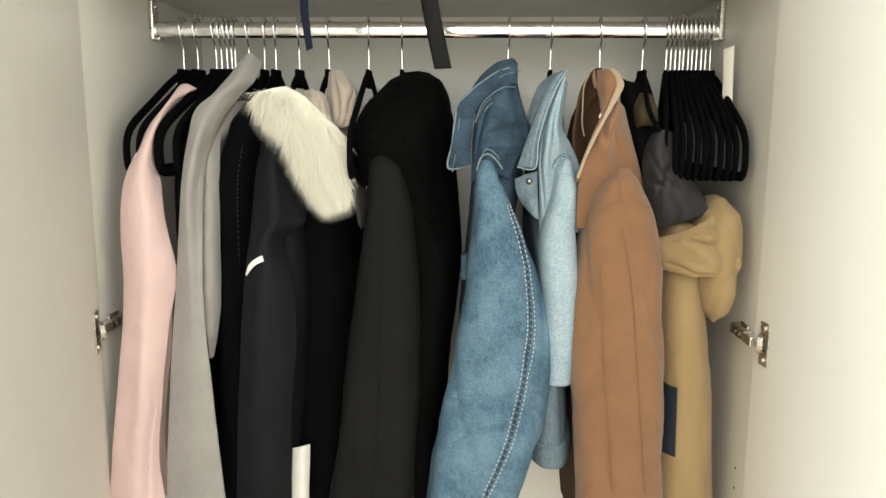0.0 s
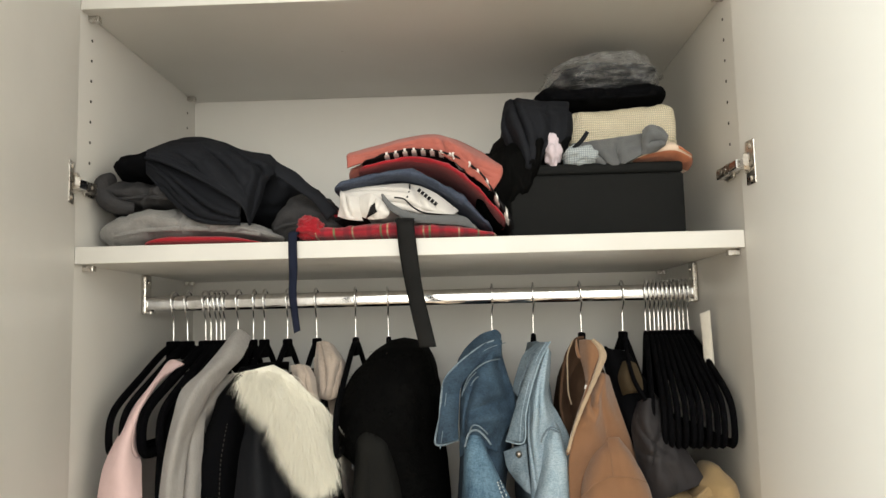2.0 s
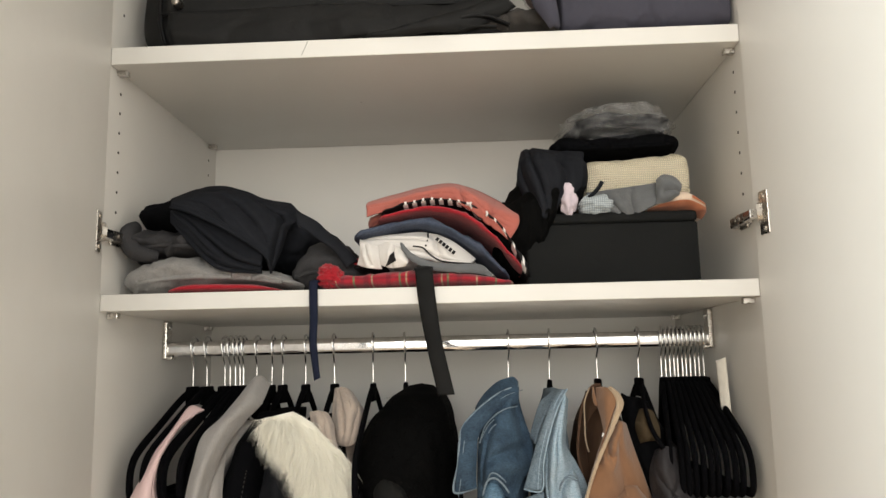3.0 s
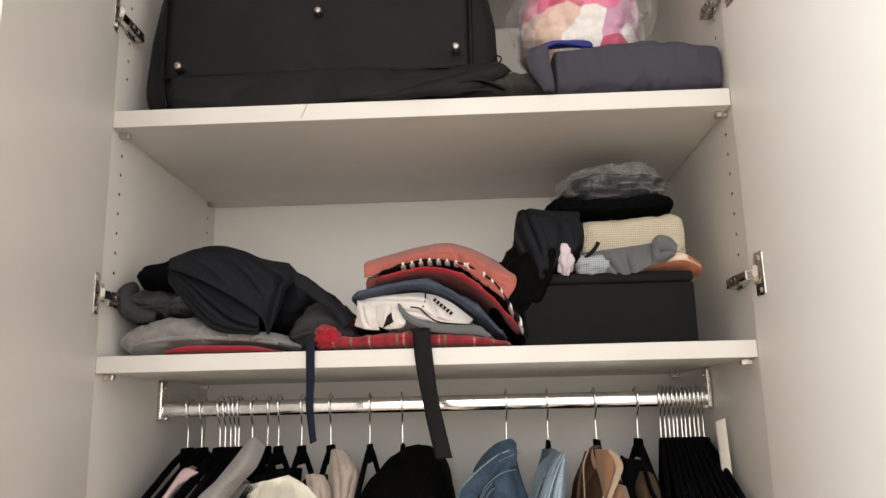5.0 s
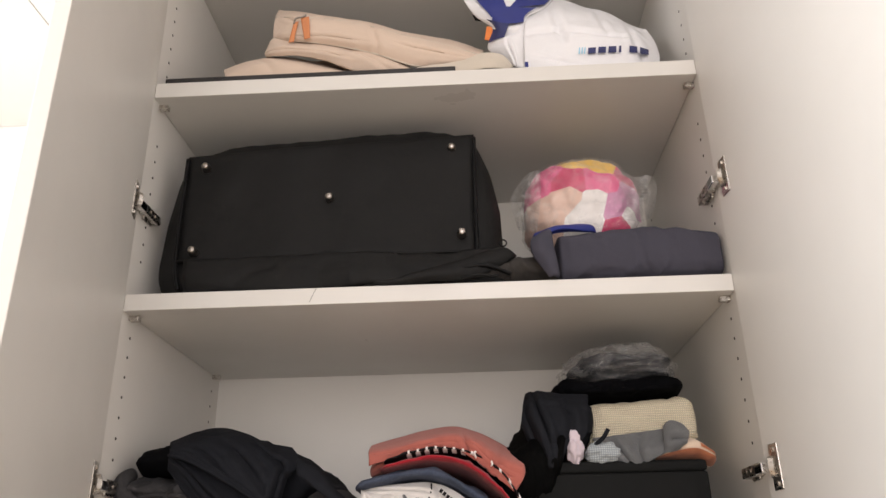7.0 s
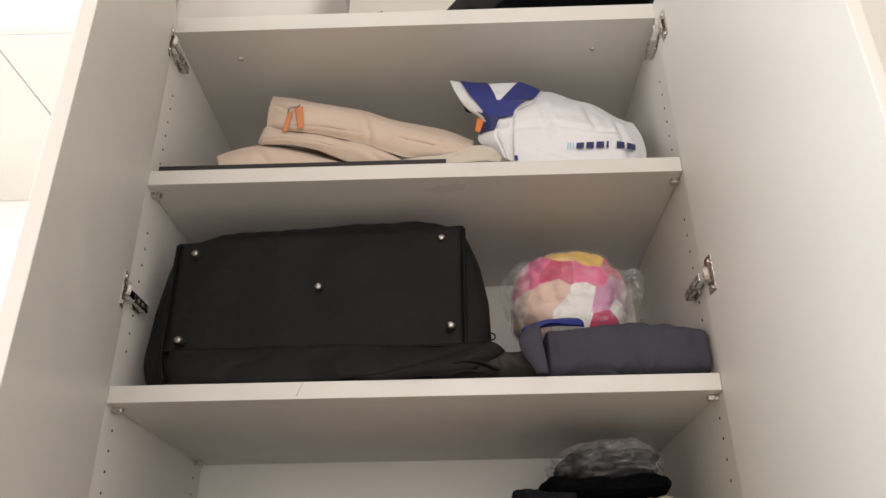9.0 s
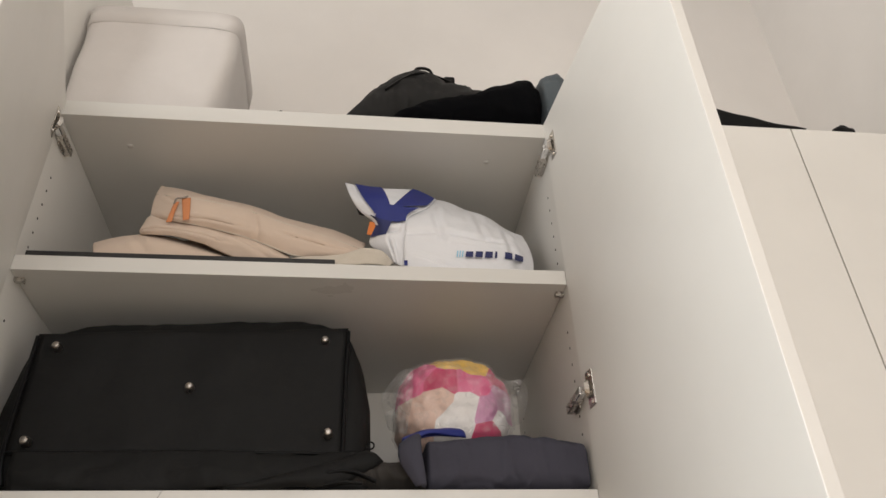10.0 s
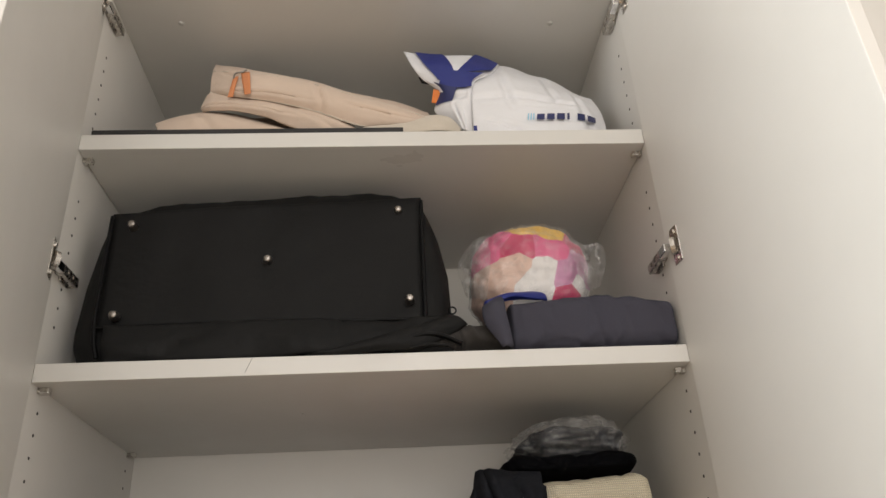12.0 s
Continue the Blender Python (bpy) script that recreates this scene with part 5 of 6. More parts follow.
part("drape", quilt([[(-0.427, 0.120, 1.667), (-0.388, 0.130, 1.685), (-0.349, 0.140, 1.692), (-0.307, 0.140, 1.681), (-0.273, 0.130, 1.665), (-0.224, 0.120, 1.654)], [(-0.407, 0.070, 1.653), (-0.370, 0.075, 1.661), (-0.328, 0.080, 1.663), (-0.285, 0.080, 1.651), (-0.248, 0.080, 1.638), (-0.204, 0.090, 1.628)], [(-0.399, 0.050, 1.645), (-0.362, 0.048, 1.643), (-0.320, 0.048, 1.635), (-0.275, 0.050, 1.619), (-0.237, 0.050, 1.604), (-0.219, 0.075, 1.602)], [(-0.395, 0.040, 1.641), (-0.363, 0.034, 1.634), (-0.326, 0.030, 1.619), (-0.282, 0.028, 1.595), (-0.242, 0.026, 1.576), (-0.226, 0.055, 1.565)], [(-0.393, 0.034, 1.637), (-0.363, 0.026, 1.628), (-0.326, 0.020, 1.610), (-0.282, 0.016, 1.586), (-0.240, 0.014, 1.556), (-0.234, 0.035, 1.531)]], 0.006, 61, 0.004, 90, 70, [(0.15, 0.75, 0.75, 0.95, 0.03, 0.006), (0.35, 0.2, 0.8, 0.75, 0.05, 0.008), (0.6, 0.1, 0.95, 0.45, 0.04, 0.008), (0.2, 0.4, 0.5, 0.8, 0.04, 0.006), (0.86, 0.3, 0.9, 0.95, 0.03, 0.010)]), M_SLATE, t)
part("drape", quilt([[(-0.399, 0.055, 1.644), (-0.369, 0.050, 1.634), (-0.332, 0.045, 1.620), (-0.288, 0.040, 1.597), (-0.245, 0.035, 1.576)], [(-0.399, 0.052, 1.630), (-0.368, 0.040, 1.611), (-0.332, 0.030, 1.587), (-0.289, 0.026, 1.563), (-0.245, 0.024, 1.550)], [(-0.400, 0.058, 1.618), (-0.370, 0.045, 1.587), (-0.333, 0.035, 1.551), (-0.303, 0.030, 1.536), (-0.248, 0.032, 1.531)]], 0.006, 62, 0.004, 70, 50, [(0.15, 0.35, 0.95, 0.75, 0.05, 0.010), (0.3, 0.8, 0.8, 0.9, 0.05, 0.006)]), M_SLATE, t)
part("hem", tube([(-0.392, 0.031, 1.636), (-0.362, 0.022, 1.627), (-0.325, 0.016, 1.610), (-0.280, 0.012, 1.585), (-0.239, 0.010, 1.556), (-0.233, 0.031, 1.530)], 0.0028, 8, 70, 0.8), M_SLATE, t)
part("hem", tube([(-0.399, 0.055, 1.618), (-0.369, 0.042, 1.587), (-0.332, 0.032, 1.551), (-0.302, 0.027, 1.535), (-0.247, 0.029, 1.531)], 0.0026, 8, 60, 0.8), M_SLATE, t)
part("sleeve", sheet([(-0.200, 0.060, Z1 + 0.1281), (-0.165, 0.045, Z1 + 0.1045), (-0.130, 0.04, Z1 + 0.0713), (-0.105, 0.045, Z1 + 0.0429)], [(-0.190, 0.030, Z1 + 0.0979), (-0.165, 0.024, Z1 + 0.0789), (-0.140, 0.026, Z1 + 0.0618), (-0.118, 0.03, Z1 + 0.0333)], 0.008, 0.008, 18, 0.006), M_SLATE, t)

plaid = Fold(-0.160, 0.135, 0.012, 0.32, [Z1, Z1, Z1, Z1], [Z1 + 0.0294, Z1 + 0.0260, Z1 + 0.0294, Z1 + 0.0260, Z1 + 0.0225, Z1 + 0.0121], 37, 0.005, 2.8, 10)
t = folded("folded_shirt", plaid, M_PLAID, "red tartan flannel shirt folded on the shelf", "shirt", 140, 68)
part("rolled_cuff", lump(-0.141, 0.026, 1.521, 0.019, 0.022, 0.0165, 83, 0.3, 2.2, 64, 44, 0.22), M_RED, t)
redb = Fold(-0.135, -0.030, 0.075, 0.34, [Z1 + 0.0260, Z1 + 0.0277, Z1 + 0.0311], [Z1 + 0.0520, Z1 + 0.0814, Z1 + 0.0866], 38, 0.005, 2.4, 3)
folded("folded_shirt", redb, M_RED, "crumpled bright red shirt in a pile", "shirt")
bkt = Fold(-0.120, -0.060, 0.05, 0.30, [Z1 + 0.0243, Z1 + 0.0260, Z1 + 0.0260], [Z1 + 0.0433, Z1 + 0.0536, Z1 + 0.0433], 47, 0.005, 2.4, 3)
folded("folded_shirt", bkt, M_INK, "small black printed top in a pile", "shirt")
tee = Fold(-0.100, 0.112, 0.060, 0.33, [Z1 + 0.0294, Z1 + 0.0294, Z1 + 0.0294, Z1 + 0.0243, Z1 + 0.0139], [Z1 + 0.0710, Z1 + 0.0849, Z1 + 0.0883, Z1 + 0.0624, Z1 + 0.0190], 39, 0.008, 2.4, 7)
t = folded("folded_t_shirt", tee, M_TEE, "white jersey t-shirt with dark printed trim folded in a pile", "t-shirt", 140, 68)
part("front_layer", quilt([[(-0.101, 0.055, 1.582), (-0.052, 0.050, 1.586), (0.002, 0.050, 1.588), (0.039, 0.050, 1.575), (0.077, 0.050, 1.545)], [(-0.097, 0.038, 1.568), (-0.051, 0.034, 1.569), (-0.002, 0.032, 1.568), (0.032, 0.032, 1.554), (0.071, 0.040, 1.538)], [(-0.095, 0.034, 1.544), (-0.050, 0.028, 1.547), (-0.008, 0.027, 1.546), (0.028, 0.027, 1.538), (0.072, 0.036, 1.535)]], 0.004, 84, 0.003, 60, 40, [(0.1, 0.2, 0.5, 0.4, 0.05, 0.006), (0.55, 0.1, 0.75, 0.9, 0.05, 0.006), (0.3, 0.7, 0.9, 0.8, 0.06, 0.005)]), M_TEE, t)
part("sleeve", quilt([[(-0.069, 0.034, 1.569), (-0.052, 0.024, 1.570), (-0.035, 0.022, 1.558), (-0.025, 0.024, 1.544)], [(-0.066, 0.018, 1.549), (-0.053, 0.008, 1.548), (-0.038, 0.008, 1.544), (-0.024, 0.014, 1.538)], [(-0.064, 0.022, 1.536), (-0.052, 0.014, 1.531), (-0.038, 0.014, 1.531), (-0.028, 0.018, 1.534)]], 0.004, 85, 0.003, 40, 30, [(0.5, 0.1, 0.45, 0.9, 0.06, 0.006)]), M_TEE, t)
part("crumpled_side", quilt([[(-0.100, 0.045, 1.580), (-0.081, 0.030, 1.569), (-0.069, 0.034, 1.565)], [(-0.097, 0.028, 1.555), (-0.082, 0.012, 1.549), (-0.067, 0.018, 1.547)], [(-0.101, 0.030, 1.538), (-0.082, 0.014, 1.531), (-0.063, 0.020, 1.530)]], 0.004, 86, 0.004, 30, 30, [(0.3, 0.2, 0.6, 0.8, 0.09, 0.006)]), M_TEE, t)
part("hem", quilt([[(-0.036, 0.026, 1.570), (-0.019, 0.020, 1.552), (0.009, 0.018, 1.539), (0.042, 0.018, 1.534), (0.084, 0.026, 1.533), (0.099, 0.032, 1.517)], [(-0.034, 0.022, 1.566), (-0.018, 0.014, 1.546), (0.009, 0.012, 1.532), (0.042, 0.012, 1.527), (0.082, 0.022, 1.526), (0.099, 0.030, 1.515)], [(-0.034, 0.024, 1.562), (-0.018, 0.016, 1.541), (0.009, 0.014, 1.527), (0.042, 0.014, 1.522), (0.081, 0.024, 1.519), (0.100, 0.032, 1.514)]], 0.005, 87, 0.0015, 60, 12), M_GREYC, t, "grey ribbed hem")
for track in ([(0.005, 0.044, 1.586), (0.005, 0.034, 1.575), (0.002, 0.026, 1.563)], [(-0.017, 0.026, 1.564), (-0.002, 0.026, 1.561), (0.010, 0.024, 1.549), (0.026, 0.023, 1.540), (0.048, 0.026, 1.537), (0.074, 0.034, 1.536)]):
    part("trim", tube(track, 0.0014, 6, 40), M_INK, t, "black neck binding")
part("print", quilt([[(-0.050, 0.004, 1.548), (-0.043, 0.004, 1.554)], [(-0.053, 0.004, 1.539), (-0.042, 0.003, 1.546)], [(-0.057, 0.008, 1.531), (-0.040, 0.004, 1.540)]], 0.002, 88, 0.001, 10, 14), M_INK, t, "black print")
for k in range(6):
    p = Vector((0.020, 0.028, 1.574)).lerp(Vector((0.044, 0.025, 1.553)), k / 5)
    part("print_bar", turned(box(-0.0022, 0.0022, -0.0008, 0.0008, -0.0028, 0.0028, 0.0002), Matrix.Translation(p) @ Matrix.Rotation(radians(38), 4, "Y")), M_INK, t)
jeans = Fold(-0.112, 0.130, 0.026, 0.33, [Z1 + 0.0736, Z1 + 0.0823, Z1 + 0.0900, Z1 + 0.0779, Z1 + 0.0450, Z1 + 0.0069], [Z1 + 0.0909, Z1 + 0.1039, Z1 + 0.1108, Z1 + 0.1021, Z1 + 0.0727, Z1 + 0.0225], 40, 0.005, 2.6, 10)
folded("folded_jeans", jeans, M_JEANS, "navy blue jeans folded over a white t-shirt", "jeans", 140, 68)
redc = Fold(-0.075, 0.150, 0.024, 0.33, [Z1 + 0.1021, Z1 + 0.1091, Z1 + 0.1125, Z1 + 0.1004, Z1 + 0.0658, Z1 + 0.0190], [Z1 + 0.1125, Z1 + 0.1246, Z1 + 0.1316, Z1 + 0.1195, Z1 + 0.0849, Z1 + 0.0346], 41, 0.004, 2.6, 10)
folded("folded_shirt", redc, M_RED, "bright red t-shirt folded in a pile", "t-shirt", 140, 68)
blw = Fold(-0.070, 0.162, 0.026, 0.33, [Z1 + 0.1143, Z1 + 0.1238, Z1 + 0.1299, Z1 + 0.1195, Z1 + 0.0831, Z1 + 0.0017], [Z1 + 0.1229, Z1 + 0.1359, Z1 + 0.1411, Z1 + 0.1316, Z1 + 0.0986, Z1 + 0.0346], 42, 0.0035, 2.6, 10)
t = folded("folded_shirt", blw, M_INK, "black shirt with a row of white printed shapes", "shirt", 140, 68)
for k in range(14):
    s = 0.17 + 0.058 * k
    if 0.62 < s < 0.70:
        continue
    part("print_shape", blw.patch(s, s + 0.030, 0.16, 0.36, 4, 3, 0.0030), M_WHITEF, t)
    part("print_shape", blw.patch(s + 0.008, s + 0.022, 0.36, 0.84, 3, 4, 0.0032), M_WHITEF, t)
ring = [blw.front(0.66 + 0.055 * math.cos(a), 0.5 + 0.42 * math.sin(a), 0.004) for a in (2 * math.pi * k / 24 for k in range(25))]
part("print_ring", tube(ring, 0.0016, 6), M_WHITEF, t)
sal = Fold(-0.094, 0.146, 0.060, 0.34, [Z1 + 0.0935, Z1 + 0.1212, Z1 + 0.1368, Z1 + 0.1368, Z1 + 0.1143, Z1 + 0.0675], [Z1 + 0.1229, Z1 + 0.1385, Z1 + 0.1575, Z1 + 0.1628, Z1 + 0.1438, Z1 + 0.1074], 43, 0.007, 3.0, 14)
t = folded("folded_sweatshirt", sal, M_SALMON, "faded salmon sweatshirt folded on top of a pile", "sweatshirt", 140, 68)
part("front_layer", quilt([[(-0.100, 0.140, 1.655), (-0.053, 0.140, 1.668), (-0.009, 0.140, 1.678), (0.035, 0.140, 1.683), (0.072, 0.140, 1.674), (0.109, 0.140, 1.656), (0.141, 0.120, 1.631)], [(-0.092, 0.060, 1.636), (-0.045, 0.045, 1.641), (-0.002, 0.042, 1.650), (0.039, 0.042, 1.655), (0.073, 0.042, 1.645), (0.106, 0.040, 1.624), (0.144, 0.040, 1.606)], [(-0.089, 0.045, 1.625), (-0.048, 0.034, 1.630), (-0.002, 0.031, 1.641), (0.039, 0.031, 1.644), (0.072, 0.031, 1.630), (0.104, 0.030, 1.606), (0.142, 0.030, 1.591)], [(-0.089, 0.046, 1.614), (-0.053, 0.036, 1.623), (-0.007, 0.034, 1.636), (0.039, 0.034, 1.636), (0.069, 0.034, 1.620), (0.101, 0.032, 1.593), (0.128, 0.034, 1.570)]], 0.007, 89, 0.002, 90, 40, [(0.55, 0.1, 0.62, 0.9, 0.025, 0.005), (0.85, 0.2, 0.8, 0.95, 0.03, 0.006), (0.1, 0.6, 0.4, 0.55, 0.04, 0.003), (0.66, 0.5, 0.9, 0.75, 0.03, 0.004)]), M_SALMON, t)

# straps that hang over the shelf's front edge
t = thing("belt", (-0.160, 0.0, Z1), "thin navy fabric belt hanging over the shelf edge", "belt")
part("belt", sheet([(-0.166, 0.04, Z1 + 0.006), (-0.167, -0.003, Z1 + 0.010), (-0.1665, -0.005, 1.46), (-0.166, -0.006, 1.42), (-0.163, -0.003, 1.39), (-0.160, 0.0, 1.368)], [(-0.154, 0.04, Z1 + 0.006), (-0.155, -0.003, Z1 + 0.010), (-0.1545, -0.005, 1.46), (-0.155, -0.006, 1.42), (-0.153, -0.003, 1.39), (-0.151, 0.0, 1.372)], 0.003, 0.002, 19, 0.002, 6, 44, freq=30), M_BELT, t)
t = thing("strap", (0.0, 0.0, Z1), "wide black webbing strap hanging over the shelf edge", "strap")
part("strap", sheet([(-0.018, 0.05, Z1 + 0.030), (-0.012, -0.008, Z1 + 0.024), (-0.008, -0.008, 1.48), (0.000, -0.006, 1.43), (0.008, -0.005, 1.39), (0.018, -0.004, 1.344)], [(0.014, 0.05, Z1 + 0.030), (0.014, -0.008, Z1 + 0.024), (0.018, -0.008, 1.48), (0.024, -0.006, 1.43), (0.032, -0.005, 1.39), (0.042, -0.004, 1.345)], 0.0028, 0.001, 20, 0.0015, 8, 50, freq=20), M_PACK, t)

# ---- middle shelf: black box and what lies on it ----
bx = thing("storage_box", (0.28, 0.20, Z1), "black fabric storage box with clothes piled on it", "storage box")
part("box", turned(box(0.155, 0.416, 0.055, 0.36, Z1, Z1 + 0.096, 0.004), Matrix()), M_BOX, bx)
part("lid", box(0.1547, 0.4163, 0.0547, 0.3603, Z1 + 0.0962, Z1 + 0.113, 0.005), M_BOX, bx)
ZB = Z1 + 0.1135
fl = Fold(0.104, 0.215, 0.046, 0.34, [Z1 + 0.030, Z1 + 0.02, Z1 + 0.04, ZB], [Z1 + 0.125, Z1 + 0.168, Z1 + 0.190, Z1 + 0.185], 44, 0.012, 2.3, 4)
t = folded("fleece", fl, M_FURB, "fluffy black fleece garment slumped beside a box", "fleece")
hd = Fold(0.150, 0.262, 0.070, 0.36, [ZB, ZB + 0.004, ZB + 0.010, ZB + 0.03], [ZB + 0.110, ZB + 0.124, ZB + 0.116, ZB + 0.110], 45, 0.008, 2.6, 4)
t = folded("hooded_jacket", hd, M_SLATE, "black hooded jacket folded on a storage box", "jacket")
part("hood", quilt([[(0.158, 0.130, 1.732), (0.176, 0.120, 1.734), (0.212, 0.120, 1.728), (0.260, 0.130, 1.728)], [(0.151, 0.100, 1.702), (0.173, 0.065, 1.703), (0.207, 0.062, 1.697), (0.250, 0.075, 1.695)], [(0.148, 0.090, 1.675), (0.177, 0.050, 1.668), (0.209, 0.052, 1.665), (0.244, 0.065, 1.659)], [(0.158, 0.085, 1.645), (0.181, 0.042, 1.635), (0.200, 0.050, 1.638), (0.232, 0.062, 1.647)], [(0.176, 0.080, 1.616), (0.183, 0.043, 1.604), (0.194, 0.048, 1.607), (0.209, 0.065, 1.647)]], 0.008, 63, 0.005, 50, 60, [(0.25, 0.05, 0.45, 0.95, 0.05, 0.014), (0.7, 0.1, 0.75, 0.6, 0.06, 0.006), (0.1, 0.3, 0.25, 0.9, 0.05, 0.008)]), M_SLATE, t)
part("drawcord", tube([(0.252, 0.060, ZB + 0.022), (0.266, 0.052, ZB + 0.034), (0.274, 0.050, ZB + 0.046)], 0.0035, 8, 12), M_SLATE, t)
cr = Fold(0.252, 0.430, 0.105, 0.36, [ZB + 0.020, ZB + 0.022, ZB + 0.024], [ZB + 0.102, ZB + 0.104, ZB + 0.108, ZB + 0.114], 46, 0.003, 4.0, 8)
t = folded("folded_sweater", cr, M_CREAM, "cream chunky knit sweater neatly folded", "sweater", 140, 68)
part("hem", tube([cr.front(0.02, 0.15, 0.003), cr.front(0.3, 0.10, 0.003), cr.front(0.6, 0.12, 0.003), cr.front(0.98, 0.14, 0.003)], 0.005, 8, 40), M_CREAM, t)
gy = Fold(0.262, 0.415, 0.070, 0.34, [ZB, ZB, ZB], [ZB + 0.026, ZB + 0.034, ZB + 0.040, ZB + 0.042, ZB + 0.03], 48, 0.006, 2.3, 3)
t = folded("folded_t_shirt", gy, M_GREYC, "crumpled mid-grey t-shirt on a storage box", "t-shirt")
part("front_layer", quilt([[(0.256, 0.100, 1.653), (0.299, 0.095, 1.657), (0.345, 0.090, 1.661), (0.371, 0.085, 1.664)], [(0.263, 0.070, 1.630), (0.296, 0.060, 1.631), (0.329, 0.058, 1.631), (0.359, 0.056, 1.638)], [(0.286, 0.066, 1.610), (0.305, 0.056, 1.607), (0.329, 0.054, 1.611), (0.356, 0.052, 1.623)]], 0.005, 64, 0.003, 50, 30, [(0.2, 0.1, 0.35, 0.9, 0.05, 0.007), (0.55, 0.15, 0.6, 0.9, 0.05, 0.006)]), M_GREYC, t)
part("rolled_sleeve", quilt([[(0.364, 0.075, 1.664), (0.375, 0.075, 1.673), (0.389, 0.075, 1.669), (0.401, 0.080, 1.656)], [(0.358, 0.052, 1.647), (0.367, 0.040, 1.651), (0.379, 0.042, 1.645), (0.393, 0.060, 1.644)], [(0.356, 0.052, 1.631), (0.366, 0.044, 1.632), (0.378, 0.046, 1.635), (0.389, 0.060, 1.640)], [(0.353, 0.056, 1.622), (0.363, 0.050, 1.625), (0.373, 0.052, 1.629), (0.383, 0.062, 1.637)]], 0.008, 65, 0.003, 30, 30, [(0.3, 0.5, 0.9, 0.4, 0.1, 0.010)]), M_GREYC, t)
lil = thing("sock", (0.224, 0.07, ZB), "pale lilac sock tucked under a jacket", "sock")
part("sock", lump(0.222, 0.066, ZB + 0.022, 0.013, 0.02, 0.026, 9, 0.3), M_LILAC, lil)
chk = thing("cloth", (0.262, 0.07, ZB), "small grey gingham cloth on a box", "cloth")
part("cloth", lump(0.264, 0.066, ZB + 0.012, 0.026, 0.022, 0.016, 10, 0.25), M_CHECK, chk)
ec = Fold(0.340, 0.442, 0.060, 0.32, [ZB, ZB, ZB - 0.004, ZB - 0.012], [ZB + 0.010, ZB + 0.030, ZB + 0.042, ZB + 0.016], 49, 0.004, 2.2, 3)
t = folded("blouse", ec, M_ECRU, "ecru top with rust orange bands drooping over a box", "blouse")
part("band", ec.patch(0.06, 0.97, 0.12, 0.42, 24, 8, 0.0030), M_RUST, t, "rust orange band")
part("edge", ec.patch(0.70, 0.985, 0.5, 0.62, 14, 5, 0.003), M_RUST, t, "rust orange band")
bk = Fold(0.205, 0.425, 0.125, 0.36, [ZB + 0.108, ZB + 0.108, ZB + 0.110, ZB + 0.114], [ZB + 0.150, ZB + 0.148, ZB + 0.146, ZB + 0.150], 50, 0.005, 2.6, 4)
t = folded("folded_sweater", bk, M_BLACK, "black sweater folded on a cream knit", "sweater")
part("hem", tube([bk.front(q, 0.34, 0.0) for q in (0.12, 0.3, 0.5, 0.7, 0.88)], 0.004, 8, 50), M_BLACK, t)
pb = thing("plastic_bag", (0.335, 0.24, ZB + 0.15), "clear crinkled plastic bag holding dark clothes", "plastic bag")
part("contents", lump(0.332, 0.25, ZB + 0.172, 0.086, 0.10, 0.030, 11, 0.2, 2.4, 56, 36, 0.08), M_SLATE, pb, "dark grey folded garment")
part("film", lump(0.332, 0.245, ZB + 0.176, 0.096, 0.115, 0.040, 12, 0.16, 2.2, 90, 60, 0.16), M_FILM, pb, "crinkled clear film")

# ---- upper shelf: travel bag, folded things ----
Z2 = 1.8865
bag = thing("travel_bag", (-0.17, 0.22, Z2), "large black canvas travel bag lying with its studded base forward", "bag")
body = bmesh.new()
rows = []
NX, NA = 60, 72
for j in range(NX + 1):
    s = j / NX
    x = -0.468 + 0.600 * s
    k = max(0.0, 1 - abs(2 * s - 1) ** 14) ** 0.5
    top = float(smooth_at([2.184, 2.210, 2.221, 2.225, 2.226, 2.212], s))
    row = []
    for i in range(NA):
        a = 2 * math.pi * i / NA
        c, sn = sgn_pow(math.cos(a), 0.24), sgn_pow(math.sin(a), 0.24)
        y = 0.222 + 0.187 * c * (0.80 + 0.20 * k)
        z = (Z2 + top) / 2 + (top - Z2) / 2 * sn * (0.80 + 0.20 * k)
        if c < 0:
            y += 0.04 * (z - Z2) / 0.3 * -c
        q = Vector((x * 9, y * 9, z * 11))
        d = 0.006 * noise.noise(q) + 0.002 * noise.noise(q * 4)
        hgt = max(0.0, (z - Z2) / 0.3)
        row.append(body.verts.new((x + (1 - 2 * s) ** 3 * 0.034 * ((hgt - 0.38) / 0.62) ** 2, y + d * c, max(Z2, z + d * sn))))
    rows.append(row)
grid_faces(body, rows, True)
for row in (rows[0], rows[-1]):
    c = body.verts.new(sum((v.co for v in row), Vector()) / NA)
    for i in range(NA):
        body.faces.new((row[i], row[(i + 1) % NA], c))
part("body", body, M_BAG, bag)
BTL, BTR, BBR, BBL = Vector((-0.432, 0.068, 2.172)), Vector((0.088, 0.072, 2.196)), Vector((0.086, 0.040, 1.953)), Vector((-0.420, 0.040, 1.953))
part("base_panel", sheet([BTL, BTL.lerp(BBL, 0.5), BBL], [BTR, BTR.lerp(BBR, 0.5), BBR], 0.006, 0.004, 21, 0.002, 40, 24), M_BAG, bag, "stiff black base panel")
off = Vector((0, -0.006, 0))
part("piping", tube([BTL + off + Vector((0, 0.004, -0.006)), BTL.lerp(BBL, 0.5) + off, BBL + off, BBL + Vector((0.01, -0.004, -0.05))], 0.0038, 8, 30), M_PIPE, bag)
part("piping", tube([BTR + off + Vector((0, 0.004, -0.006)), BTR.lerp(BBR, 0.5) + off, BBR + off], 0.0038, 8, 30), M_PIPE, bag)
